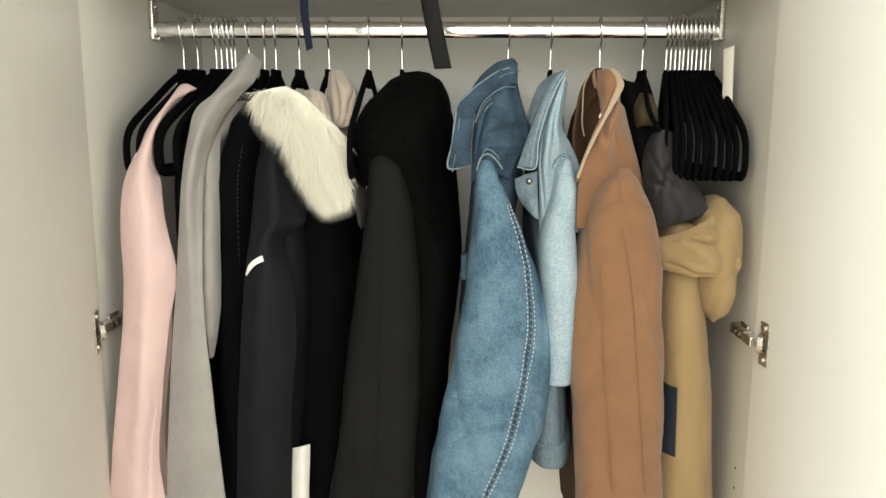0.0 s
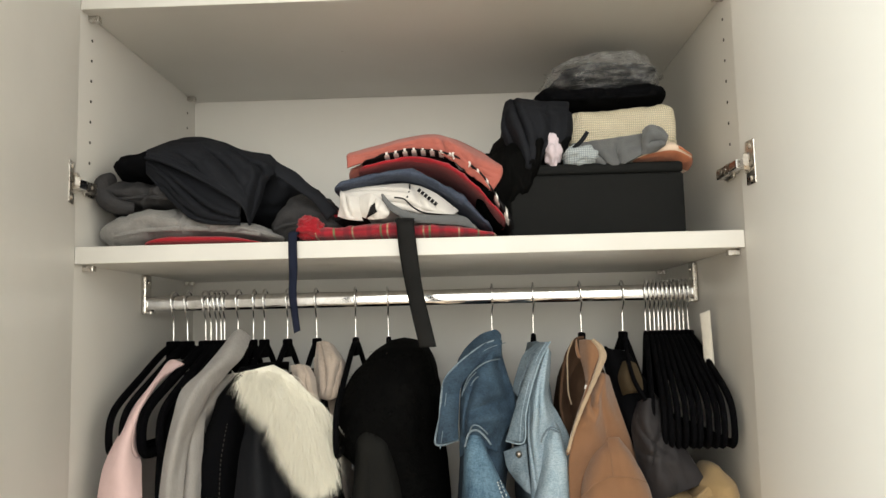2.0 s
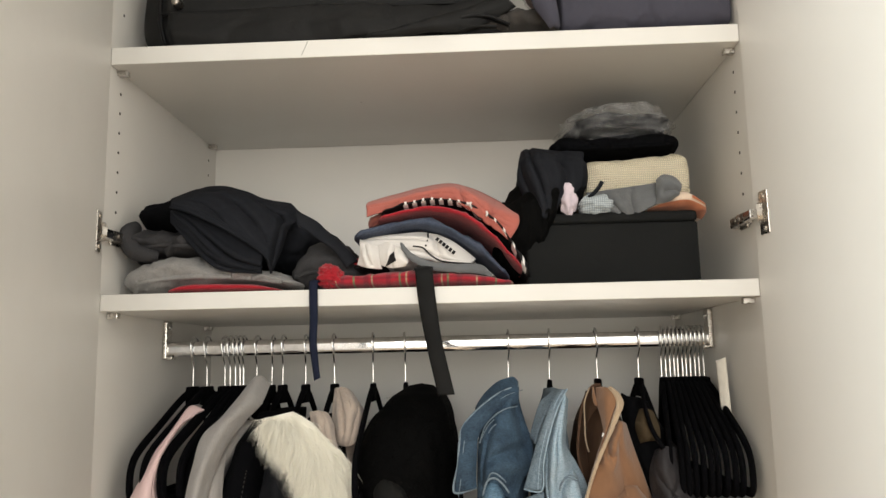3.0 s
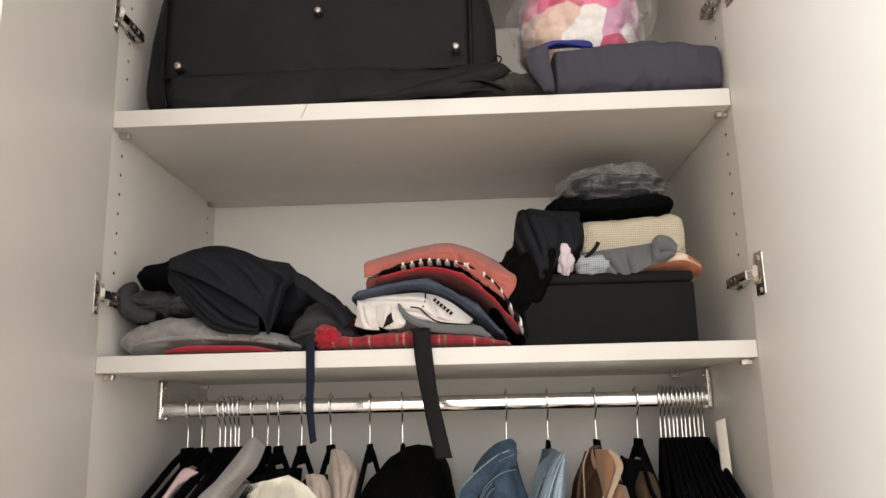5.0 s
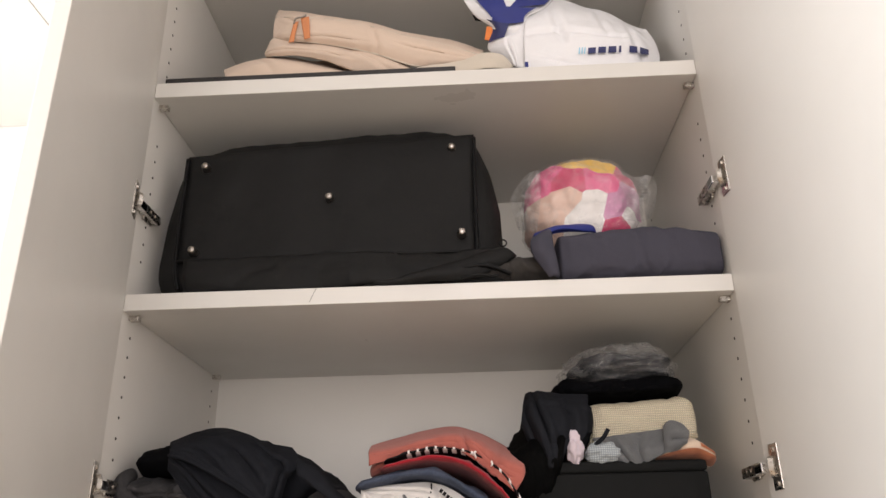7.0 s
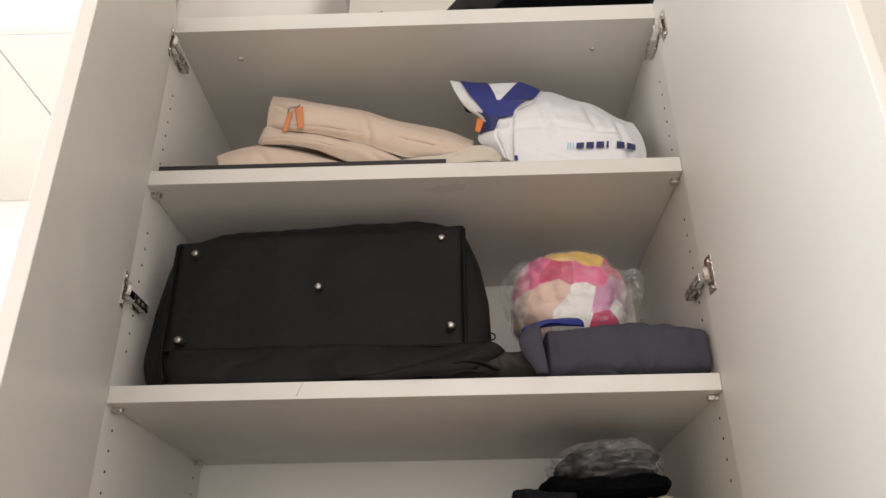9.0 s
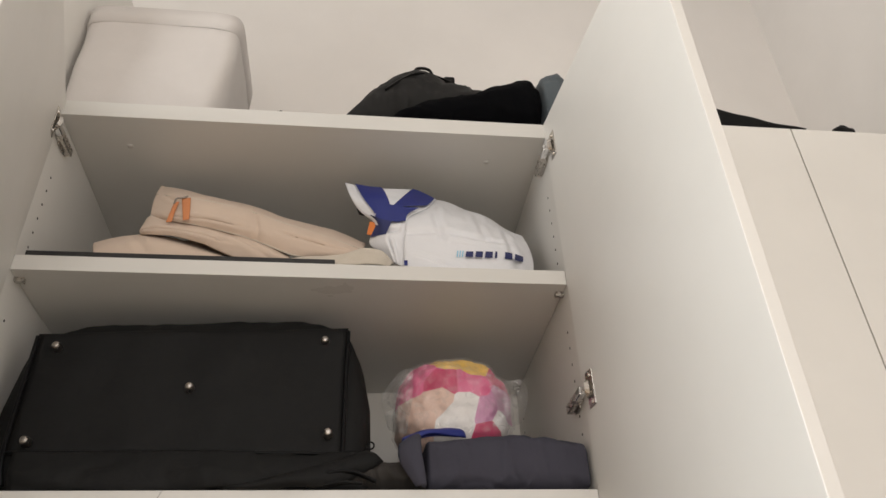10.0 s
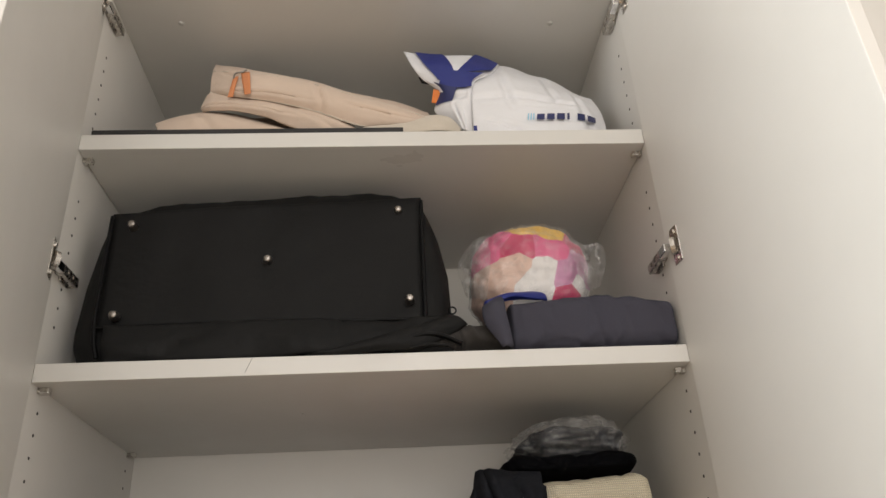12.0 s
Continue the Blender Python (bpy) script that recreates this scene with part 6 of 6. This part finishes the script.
part("piping", tube([BBL + off, BBL.lerp(BBR, 0.5) + off + Vector((0, -0.004, 0)), BBR + off], 0.0030, 8, 40), M_PIPE, bag)
for x, z, y in ((-0.393, 2.142, 0.058), (-0.166, 2.067, 0.048), (0.048, 2.166, 0.066), (0.062, 1.984, 0.032), (-0.390, 1.968, 0.030)):
    part("stud", tube([(x, y + 0.004, z), (x, y - 0.007, z), (x, y - 0.012, z), (x, y - 0.0135, z)], [0.0082, 0.0074, 0.0056, 0.0030], 14, 10), M_STUD, bag, "domed metal foot")
part("handle_ring", tube([(0.130 + 0.006 * math.cos(a), 0.05, 1.972 + 0.006 * math.sin(a)) for a in (2 * math.pi * k / 16 for k in range(17))], 0.0014, 6), M_PIPE, bag)
part("lower_pocket", sheet([(-0.405, 0.030, 1.952), (-0.400, 0.020, 1.92), (-0.395, 0.022, Z2 + 0.003)], [(0.110, 0.034, 1.955), (0.125, 0.022, 1.92), (0.130, 0.022, Z2 + 0.003)], 0.006, 0.008, 22, 0.006, 50, 14), M_BAG, bag)
part("side_wrinkle", sheet([(-0.10, 0.016, Z2 + 0.004), (0.0, 0.008, Z2 + 0.022), (0.07, 0.012, Z2 + 0.045), (0.125, 0.03, Z2 + 0.07)], [(-0.06, 0.010, Z2 + 0.003), (0.03, 0.004, Z2 + 0.004), (0.09, 0.008, Z2 + 0.010), (0.150, 0.02, Z2 + 0.05)], 0.008, 0.010, 23, 0.004), M_BAG, bag)

tp = Fold(0.010, 0.225, 0.014, 0.24, [Z2, Z2, Z2], [Z2 + 0.012, Z2 + 0.040, Z2 + 0.056, Z2 + 0.062, Z2 + 0.050], 51, 0.005, 2.2, 3)
t = folded("folded_cloth", tp, M_TAUPE, "dark taupe cloth bundled in front of a travel bag", "cloth")
part("strap", tube([(0.030, 0.008, Z2 + 0.006), (0.062, 0.000, Z2 + 0.022), (0.100, 0.000, Z2 + 0.026), (0.138, 0.004, Z2 + 0.012)], 0.006, 8, 30, 0.5), M_PIPE, t, "black strap")
part("strap", tube([(0.060, 0.002, Z2 + 0.006), (0.085, -0.001, Z2 + 0.010), (0.118, 0.0, Z2 + 0.008)], 0.005, 8, 20, 0.5), M_BAG, t, "black strap")

pad = Fold(0.216, 0.4805, 0.012, 0.40, [Z2, Z2, Z2], [Z2 + 0.094, Z2 + 0.100, Z2 + 0.104, Z2 + 0.100, Z2 + 0.090], 52, 0.004, 5.0, 45, 0.6)
t = folded("blanket", pad, M_PAD, "thick blue-grey microfibre blanket folded flat", "blanket", 140, 68)
part("corner_flap", sheet([(0.180, 0.050, Z2 + 0.082), (0.174, 0.014, Z2 + 0.068), (0.178, 0.000, Z2 + 0.036), (0.200, -0.004, Z2 + 0.003)], [(0.214, 0.040, Z2 + 0.098), (0.208, 0.010, Z2 + 0.080), (0.209, -0.001, Z2 + 0.040), (0.212, 0.0, Z2 + 0.003)], 0.010, 0.008, 24, 0.004), M_PAD, t)
part("under_fold", Fold(0.130, 0.225, 0.05, 0.34, [Z2 + 0.002, Z2 + 0.002, Z2], [Z2 + 0.060, Z2 + 0.075, Z2 + 0.088], 53, 0.005, 2.4, 3).mesh(), M_PAD, t)
ZP = Z2 + 0.100
pk = thing("plastic_bag", (0.29, 0.20, ZP), "clear plastic bag stuffed with pink and yellow fabric", "plastic bag")
SITES = (("pink_panel", M_HOTPINK, "bright pink fabric", ((0.224, 0.145), (0.319, 0.114), (0.202, 0.126), (0.294, 0.117))),
         ("yellow_panel", M_YELLOW, "yellow fabric", ((0.268, 0.16), (0.315, 0.153))),
         ("peach_panel", M_PEACH, "peach fabric", ((0.21, 0.065), (0.249, 0.085), (0.192, 0.038))),
         ("white_panel", M_WHITEF, "white fabric", ((0.299, 0.075), (0.28, 0.052), (0.362, 0.049))),
         ("mauve_panel", M_MAUVE, "mauve fabric", ((0.367, 0.093), (0.333, 0.066))),
         ("magenta_panel", M_MAGENTA, "magenta fabric", ((0.344, 0.029), (0.248, 0.121), (0.368, 0.133), (0.269, 0.117))))
for name, mat, label, own in SITES:
    cell = bmesh.new()
    for x, z in own:
        bundle = lump(0.285, 0.190, ZP + 0.090, 0.104, 0.105, 0.096, 13, 0.10, 2.5, 120, 80, 0.030)
        for other, _, _, pts in SITES:
            for x2, z2 in pts:
                if (x2, z2) != (x, z):
                    way = Vector((x2 - x, 0, z2 - z))
                    bmesh.ops.bisect_plane(bundle, geom=bundle.verts[:] + bundle.edges[:] + bundle.faces[:], plane_co=((x + x2) / 2, 0, ZP + (z + z2) / 2), plane_no=way, clear_outer=True)
        piece = bpy.data.meshes.new("piece")
        bundle.to_mesh(piece)
        bundle.free()
        cell.from_mesh(piece)
        bpy.data.meshes.remove(piece)
    part(name, cell, mat, pk, label)
part("blue_panel", sheet([(0.180, 0.040, ZP - 0.010), (0.215, 0.055, ZP + 0.006), (0.250, 0.07, ZP + 0.018), (0.285, 0.08, ZP + 0.022)], [(0.182, 0.030, ZP - 0.018), (0.220, 0.040, ZP - 0.001), (0.260, 0.06, ZP + 0.004), (0.290, 0.07, ZP + 0.008)], 0.012, 0.006, 25, 0.004), M_BLUE, pk, "royal blue fabric")
part("film", lump(0.285, 0.188, ZP + 0.089, 0.108, 0.112, 0.0970, 13, 0.10, 2.5, 140, 90, 0.055), M_FILMD, pk, "crinkled clear film")
part("film_flap", quilt([[(0.331, 0.075, 2.114), (0.370, 0.085, 2.110), (0.407, 0.110, 2.117)], [(0.342, 0.070, 2.073), (0.384, 0.090, 2.077), (0.419, 0.120, 2.103)], [(0.347, 0.070, 2.041), (0.380, 0.090, 2.044), (0.406, 0.120, 2.058)], [(0.337, 0.075, 2.016), (0.373, 0.090, 2.022), (0.398, 0.120, 2.039)]], 0.0015, 90, 0.008, 40, 40, freq=40), M_FILMD, pk, "loose clear film")
part("film_flap", quilt([[(0.206, 0.100, 2.133), (0.184, 0.120, 2.135), (0.171, 0.140, 2.131)], [(0.202, 0.070, 2.070), (0.171, 0.100, 2.087), (0.153, 0.140, 2.098)], [(0.195, 0.070, 2.029), (0.169, 0.100, 2.049), (0.154, 0.140, 2.073)], [(0.190, 0.080, 2.002), (0.171, 0.100, 2.014), (0.162, 0.140, 2.040)]], 0.0015, 91, 0.008, 40, 40, freq=40), M_FILMD, pk, "loose clear film")

# ---- top shelf ----
Z3 = 2.2895
t = thing("board", (-0.2, 0.2, Z3), "thin black board lying on the shelf", "board")
part("board", box(-0.466, 0.06, 0.003, 0.40, Z3, Z3 + 0.010, 0.001), M_BLACKP, t, "", False)
ZT = Z3 + 0.0102
bb = thing("canvas_bag", (-0.08, 0.16, ZT), "folded beige canvas bag with tan leather zip pulls", "bag")
part("stuffing", Fold(-0.350, 0.100, 0.120, 0.36, [ZT, ZT, ZT], [ZT + 0.050, ZT + 0.150, ZT + 0.130, ZT + 0.085, ZT + 0.040], 54, 0.004, 2.4, 5, 0.8).mesh(60, 40), M_BEIGE, bb)
part("lower_panel", quilt([[(-0.397, 0.100, 2.383), (-0.352, 0.090, 2.392), (-0.305, 0.080, 2.393), (-0.259, 0.080, 2.390), (-0.206, 0.080, 2.374), (-0.163, 0.080, 2.357)], [(-0.374, 0.045, 2.334), (-0.330, 0.034, 2.338), (-0.286, 0.028, 2.341), (-0.242, 0.028, 2.337), (-0.188, 0.028, 2.325), (-0.135, 0.030, 2.313)], [(-0.363, 0.030, 2.310), (-0.320, 0.020, 2.303), (-0.277, 0.018, 2.300), (-0.234, 0.018, 2.299), (-0.184, 0.020, 2.299), (-0.126, 0.025, 2.303)]], 0.005, 54, 0.0025, 70, 24, [(0.3, 0.1, 0.45, 0.9, 0.05, 0.003)], 16), M_BEIGE, bb)
part("middle_panel", quilt([[(-0.309, 0.090, 2.423), (-0.294, 0.070, 2.429), (-0.245, 0.055, 2.410), (-0.180, 0.050, 2.393), (-0.111, 0.050, 2.376), (-0.051, 0.050, 2.348), (-0.025, 0.050, 2.332)], [(-0.304, 0.060, 2.387), (-0.279, 0.034, 2.379), (-0.234, 0.024, 2.371), (-0.171, 0.020, 2.354), (-0.104, 0.020, 2.335), (-0.054, 0.020, 2.315), (-0.025, 0.030, 2.313)], [(-0.298, 0.060, 2.379), (-0.276, 0.038, 2.366), (-0.233, 0.030, 2.359), (-0.178, 0.028, 2.341), (-0.132, 0.028, 2.318), (-0.090, 0.026, 2.303), (-0.026, 0.030, 2.305)]], 0.006, 55, 0.003, 90, 24, [(0.1, 0.6, 0.55, 0.55, 0.05, 0.005), (0.55, 0.2, 0.95, 0.8, 0.05, 0.004)], 18), M_BEIGE, bb)
UPPER = [[(-0.319, 0.170, 2.584), (-0.276, 0.160, 2.570), (-0.212, 0.150, 2.546), (-0.117, 0.150, 2.521), (-0.045, 0.150, 2.494), (0.048, 0.150, 2.469), (0.116, 0.130, 2.424)], [(-0.303, 0.100, 2.505), (-0.255, 0.065, 2.473), (-0.187, 0.052, 2.455), (-0.099, 0.046, 2.427), (-0.034, 0.046, 2.402), (0.044, 0.050, 2.378), (0.109, 0.060, 2.359)], [(-0.295, 0.070, 2.443), (-0.251, 0.038, 2.416), (-0.177, 0.028, 2.401), (-0.092, 0.025, 2.376), (-0.029, 0.025, 2.357), (0.033, 0.028, 2.338), (0.087, 0.040, 2.333)], [(-0.294, 0.070, 2.429), (-0.250, 0.045, 2.403), (-0.177, 0.038, 2.384), (-0.100, 0.035, 2.360), (-0.041, 0.034, 2.334), (-0.003, 0.036, 2.324), (0.054, 0.040, 2.328)]]
part("main_panel", quilt(UPPER, 0.006, 56, 0.002, 100, 40, [(0.50, 0.25, 0.53, 0.95, 0.014, 0.004), (0.12, 0.35, 0.22, 0.45, 0.03, 0.006), (0.2, 0.75, 0.45, 0.70, 0.04, 0.004), (0.65, 0.6, 0.9, 0.55, 0.04, 0.004)], 14), M_BEIGE, bb)
part("seam", tube([Vector(p) + Vector((0, -0.004, 0)) for p in UPPER[1]], 0.0010, 6, 60), M_BEIGED, bb)
part("seam", tube([Vector(p) + Vector((0, -0.003, 0)) for p in UPPER[3]], 0.0016, 6, 60), M_BEIGED, bb)
part("webbing", quilt([[(-0.023, 0.032, 2.319), (0.026, 0.024, 2.319), (0.075, 0.018, 2.323), (0.112, 0.022, 2.340), (0.146, 0.032, 2.340), (0.167, 0.050, 2.327)], [(-0.020, 0.024, 2.308), (0.027, 0.016, 2.305), (0.075, 0.011, 2.307), (0.112, 0.012, 2.317), (0.142, 0.020, 2.319), (0.163, 0.040, 2.317)], [(-0.018, 0.024, 2.302), (0.027, 0.014, 2.295), (0.076, 0.010, 2.294), (0.112, 0.010, 2.296), (0.137, 0.017, 2.300), (0.159, 0.035, 2.308)]], 0.004, 26, 0.002, 60, 14), M_BEIGED, bb, "pale cotton webbing strap")
for rows in ([[(-0.245, 0.030, 2.435), (-0.236, 0.030, 2.437)], [(-0.248, 0.026, 2.408), (-0.239, 0.026, 2.409)], [(-0.251, 0.024, 2.384), (-0.241, 0.024, 2.385)]], [[(-0.233, 0.032, 2.446), (-0.217, 0.032, 2.449)], [(-0.227, 0.026, 2.417), (-0.213, 0.026, 2.418)], [(-0.221, 0.022, 2.388), (-0.210, 0.022, 2.391)]]):
    part("zip_pull", quilt(rows, 0.0025, 0, 0.0, 6, 12), M_TAN, bb, "tan leather zip pull")
part("zip_slider", tube([(-0.244, 0.028, 2.430), (-0.242, 0.030, 2.444), (-0.229, 0.030, 2.447), (-0.223, 0.032, 2.453)], 0.0018, 6, 20), M_BOLT, bb)

ZQ = Z3
sb = thing("shopping_bag", (0.32, 0.17, ZQ), "crumpled white plastic shopping bag with royal blue print", "shopping bag")
part("stuffing", Fold(0.190, 0.440, 0.145, 0.36, [ZQ, ZQ, ZQ], [ZQ + 0.14, ZQ + 0.190, ZQ + 0.170, ZQ + 0.140, ZQ + 0.09], 57, 0.004, 2.7, 6, 0.8).mesh(60, 40), M_POLY, sb)
FRONT = [[(0.202, 0.120, 2.514), (0.265, 0.130, 2.544), (0.325, 0.140, 2.530), (0.378, 0.140, 2.507), (0.413, 0.140, 2.479), (0.443, 0.130, 2.457)], [(0.194, 0.055, 2.437), (0.246, 0.055, 2.449), (0.302, 0.065, 2.448), (0.354, 0.075, 2.437), (0.398, 0.085, 2.425), (0.447, 0.110, 2.419)], [(0.188, 0.036, 2.376), (0.241, 0.032, 2.380), (0.294, 0.032, 2.377), (0.343, 0.037, 2.374), (0.392, 0.052, 2.377), (0.451, 0.100, 2.383)], [(0.186, 0.030, 2.332), (0.239, 0.022, 2.328), (0.290, 0.021, 2.329), (0.338, 0.024, 2.331), (0.389, 0.036, 2.336), (0.447, 0.085, 2.355)], [(0.186, 0.030, 2.304), (0.237, 0.018, 2.295), (0.287, 0.016, 2.293), (0.335, 0.020, 2.295), (0.385, 0.030, 2.302), (0.443, 0.080, 2.336)]]
TAIL = [[(0.069, 0.110, 2.565), (0.119, 0.100, 2.546), (0.168, 0.100, 2.545), (0.218, 0.110, 2.551), (0.263, 0.120, 2.538)], [(0.084, 0.085, 2.505), (0.119, 0.068, 2.490), (0.158, 0.062, 2.485), (0.197, 0.060, 2.475), (0.237, 0.070, 2.477)], [(0.104, 0.080, 2.469), (0.131, 0.058, 2.446), (0.153, 0.052, 2.438), (0.176, 0.050, 2.435), (0.199, 0.052, 2.440)], [(0.132, 0.075, 2.435), (0.142, 0.055, 2.411), (0.157, 0.048, 2.402), (0.176, 0.046, 2.402), (0.193, 0.046, 2.407)], [(0.123, 0.075, 2.386), (0.142, 0.055, 2.375), (0.160, 0.044, 2.365), (0.175, 0.042, 2.362), (0.189, 0.040, 2.361)], [(0.158, 0.065, 2.346), (0.164, 0.055, 2.335), (0.171, 0.048, 2.326), (0.178, 0.042, 2.318), (0.187, 0.034, 2.309)]]
part("body", quilt(FRONT, 0.004, 57, 0.003, 80, 60, [(0.05, 0.45, 0.75, 0.50, 0.03, 0.006), (0.2, 0.15, 0.28, 0.6, 0.03, 0.005), (0.5, 0.1, 0.62, 0.5, 0.03, 0.004), (0.78, 0.2, 0.85, 0.9, 0.03, 0.006), (0.1, 0.75, 0.4, 0.95, 0.03, 0.003)], 18), M_POLY, sb)
part("tail", quilt(TAIL, 0.004, 27, 0.003, 40, 60, [(0.1, 0.65, 0.8, 0.6, 0.04, 0.008), (0.5, 0.75, 0.6, 1.0, 0.05, 0.006)], 18), M_POLY, sb)


def print_on(rows, quad, mat, label, lift=0.0065, n=8):
    """A printed area on a piece of cloth, between four (u, v) corners."""
    q = [Vector((*p, 0)) for p in quad]
    bm = bmesh.new()
    made = []
    for j in range(n + 1):
        line = []
        for i in range(n + 1):
            w = q[0].lerp(q[1], i / n).lerp(q[3].lerp(q[2], i / n), j / n)
            p = Vector(smooth_at([smooth_at([row[c] for row in rows], w.y) for c in range(len(rows[0]))], w.x))
            line.append(bm.verts.new(p + Vector((0, -lift, 0))))
        made.append(line)
    grid_faces(bm, made, False)
    part("print", bm, mat, sb, label)


BLUE = "royal blue printed area"
print_on(TAIL, [(0.12, 0.01), (0.38, 0.01), (0.58, 0.34), (0.24, 0.42)], M_BLUE, BLUE)
print_on(TAIL, [(0.72, 0.01), (0.98, 0.04), (0.98, 0.20), (0.58, 0.30)], M_BLUE, BLUE)
print_on(TAIL, [(0.40, 0.28), (0.94, 0.26), (0.95, 0.52), (0.20, 0.48)], M_BLUE, BLUE, 0.0070)
print_on(TAIL, [(0.10, 0.47), (0.62, 0.50), (0.42, 0.70), (0.02, 0.76)], M_NAVYP, "navy printed area", 0.0072)
part("print", quilt([[(0.122, 0.074, 2.440), (0.137, 0.066, 2.431)], [(0.119, 0.074, 2.422), (0.134, 0.066, 2.415)], [(0.117, 0.074, 2.408), (0.128, 0.066, 2.399)]], 0.002, 0, 0.0, 8, 8), M_ORANGE, sb, "orange printed area")
part("print", quilt([[(0.095, 0.088, 2.482), (0.106, 0.082, 2.474)], [(0.101, 0.088, 2.466), (0.121, 0.076, 2.451)]], 0.002, 0, 0.0, 8, 8), M_INK, sb, "black printed area")
print_on(FRONT, [(0.0, 0.87), (0.035, 0.87), (0.035, 0.985), (0.0, 0.985)], M_BLUE, BLUE)
for k in range(3):
    u = 0.372 + 0.020 * k
    print_on(FRONT, [(u + 0.006, 0.705), (u + 0.014, 0.705), (u + 0.008, 0.80), (u, 0.80)], M_LBLUE, "light blue bar", n=3)
for k in range(6):
    u = 0.440 + 0.078 * k
    print_on(FRONT, [(u + 0.006, 0.715 - 0.008 * k), (u + (0.064 if k != 3 else 0.022), 0.712 - 0.008 * k), (u + (0.060 if k != 3 else 0.018), 0.80), (u, 0.80)], M_NAVYP, "navy bar", n=4)

# ---- on top of the wardrobes ----
ZR = TOP + 0.0005
bs = thing("storage_basket", (-0.34, 0.17, ZR), "white fabric storage basket with a folded rim", "basket")
shell = bmesh.new()
rows = []
for j in range(25):
    v = j / 24
    z = ZR + 0.352 * v
    x0, x1, y0, y1 = -0.520 - 0.006 * v, -0.206 + 0.018 * v + 0.010 * math.sin(math.pi * v), 0.028 + 0.03 * v, 0.34
    row = []
    for i in range(64):
        a = 2 * math.pi * i / 64
        c, s = sgn_pow(math.cos(a), 0.22), sgn_pow(math.sin(a), 0.22)
        d = 0.004 * noise.noise(Vector((c * 3, s * 3, z * 9)))
        row.append(shell.verts.new(((x0 + x1) / 2 + ((x1 - x0) / 2 + d) * c, (y0 + y1) / 2 + ((y1 - y0) / 2 + d) * s, z + (0.006 * noise.noise(Vector((c * 4, s * 4, 1))) if j == 24 else 0))))
    rows.append(row)
grid_faces(shell, rows, True)
shell.faces.new(rows[0])
part("body", shell, M_BASKET, bs)
rimb = bmesh.new()
rows = []
for z, o in ((ZR + 0.300, 0.001), (ZR + 0.301, 0.005), (ZR + 0.357, 0.005), (ZR + 0.360, 0.001), (ZR + 0.352, -0.004), (ZR + 0.305, -0.004)):
    v = (z - ZR) / 0.352
    x0, x1, y0, y1 = -0.520 - 0.006 * v - o, -0.206 + 0.018 * v + o, 0.028 + 0.03 * v - o, 0.34 + o
    row = []
    for i in range(64):
        a = 2 * math.pi * i / 64
        c, s = sgn_pow(math.cos(a), 0.22), sgn_pow(math.sin(a), 0.22)
        row.append(rimb.verts.new(((x0 + x1) / 2 + (x1 - x0) / 2 * c, (y0 + y1) / 2 + (y1 - y0) / 2 * s, z + 0.003 * noise.noise(Vector((c * 3, s * 3, 5))))))
    rows.append(row)
grid_faces(rimb, rows, True)
part("folded_rim", rimb, M_BASKET, bs)

rk = thing("backpack", (0.30, 0.20, ZR), "black nylon backpack lying flat with a slate strap", "backpack")
bpk = Fold(0.040, 0.480, 0.040, 0.38, [ZR, ZR, ZR], [ZR + 0.090, ZR + 0.185, ZR + 0.268, ZR + 0.225, ZR + 0.195, ZR + 0.22], 58, 0.005, 2.2, 2.2, 0.5)
part("body", bpk.mesh(140, 68), M_PACKB, rk)
fp = Fold(0.150, 0.510, 0.020, 0.34, [ZR, ZR, ZR], [ZR + 0.06, ZR + 0.115, ZR + 0.150, ZR + 0.200, ZR + 0.240], 59, 0.004, 2.3, 4, 0.5)
part("front_pocket", fp.mesh(140, 68), M_BLACK, rk)
part("seam", tube([bpk.front(s, h, 0.003) for s, h in ((0.25, 0.55), (0.4, 0.68), (0.55, 0.85), (0.7, 0.9))], 0.003, 6, 40), M_PIPE, rk)
part("grab_loop", tube([(0.218, 0.10, ZR + 0.238), (0.224, 0.10, ZR + 0.255), (0.240, 0.10, ZR + 0.260), (0.256, 0.10, ZR + 0.255), (0.264, 0.10, ZR + 0.238)], 0.0045, 8, 30, 0.6), M_PACK, rk)
part("buckle", box(0.288, 0.314, 0.085, 0.10, ZR + 0.205, ZR + 0.222, 0.004), M_PACK, rk)
part("strap", Fold(0.500, 0.575, 0.030, 0.34, [ZR + 0.002, ZR + 0.004, ZR + 0.02], [ZR + 0.225, ZR + 0.245, ZR + 0.230], 60, 0.006, 2.6, 3).mesh(), M_PACKG, rk, "slate grey padded strap")

t = thing("pouch", (-0.07, 0.12, ZR), "small black pouch on top of the wardrobe", "pouch")
part("pouch", lump(-0.078, 0.10, ZR + 0.044, 0.022, 0.03, 0.045, 21, 0.2), M_PACK, t)
t = thing("folded_cloth", (1.0, 0.05, 2.666), "black cloth corner lying on top of a closed wardrobe", "cloth")
part("cloth", sheet([(0.895, 0.040, 2.668), (0.96, 0.040, 2.668), (1.02, 0.04, 2.668), (1.09, 0.04, 2.668)], [(0.890, 0.008, 2.742), (0.96, 0.008, 2.720), (1.02, 0.008, 2.706), (1.09, 0.008, 2.694)], 0.010, 0.004, 28, 0.003), M_PACK, t)
t = thing("pouch", (1.20, 0.06, 2.666), "small black pouch on a closed wardrobe", "pouch")
part("pouch", lump(1.195, 0.04, 2.692, 0.030, 0.03, 0.036, 22, 0.15), M_PACK, t)
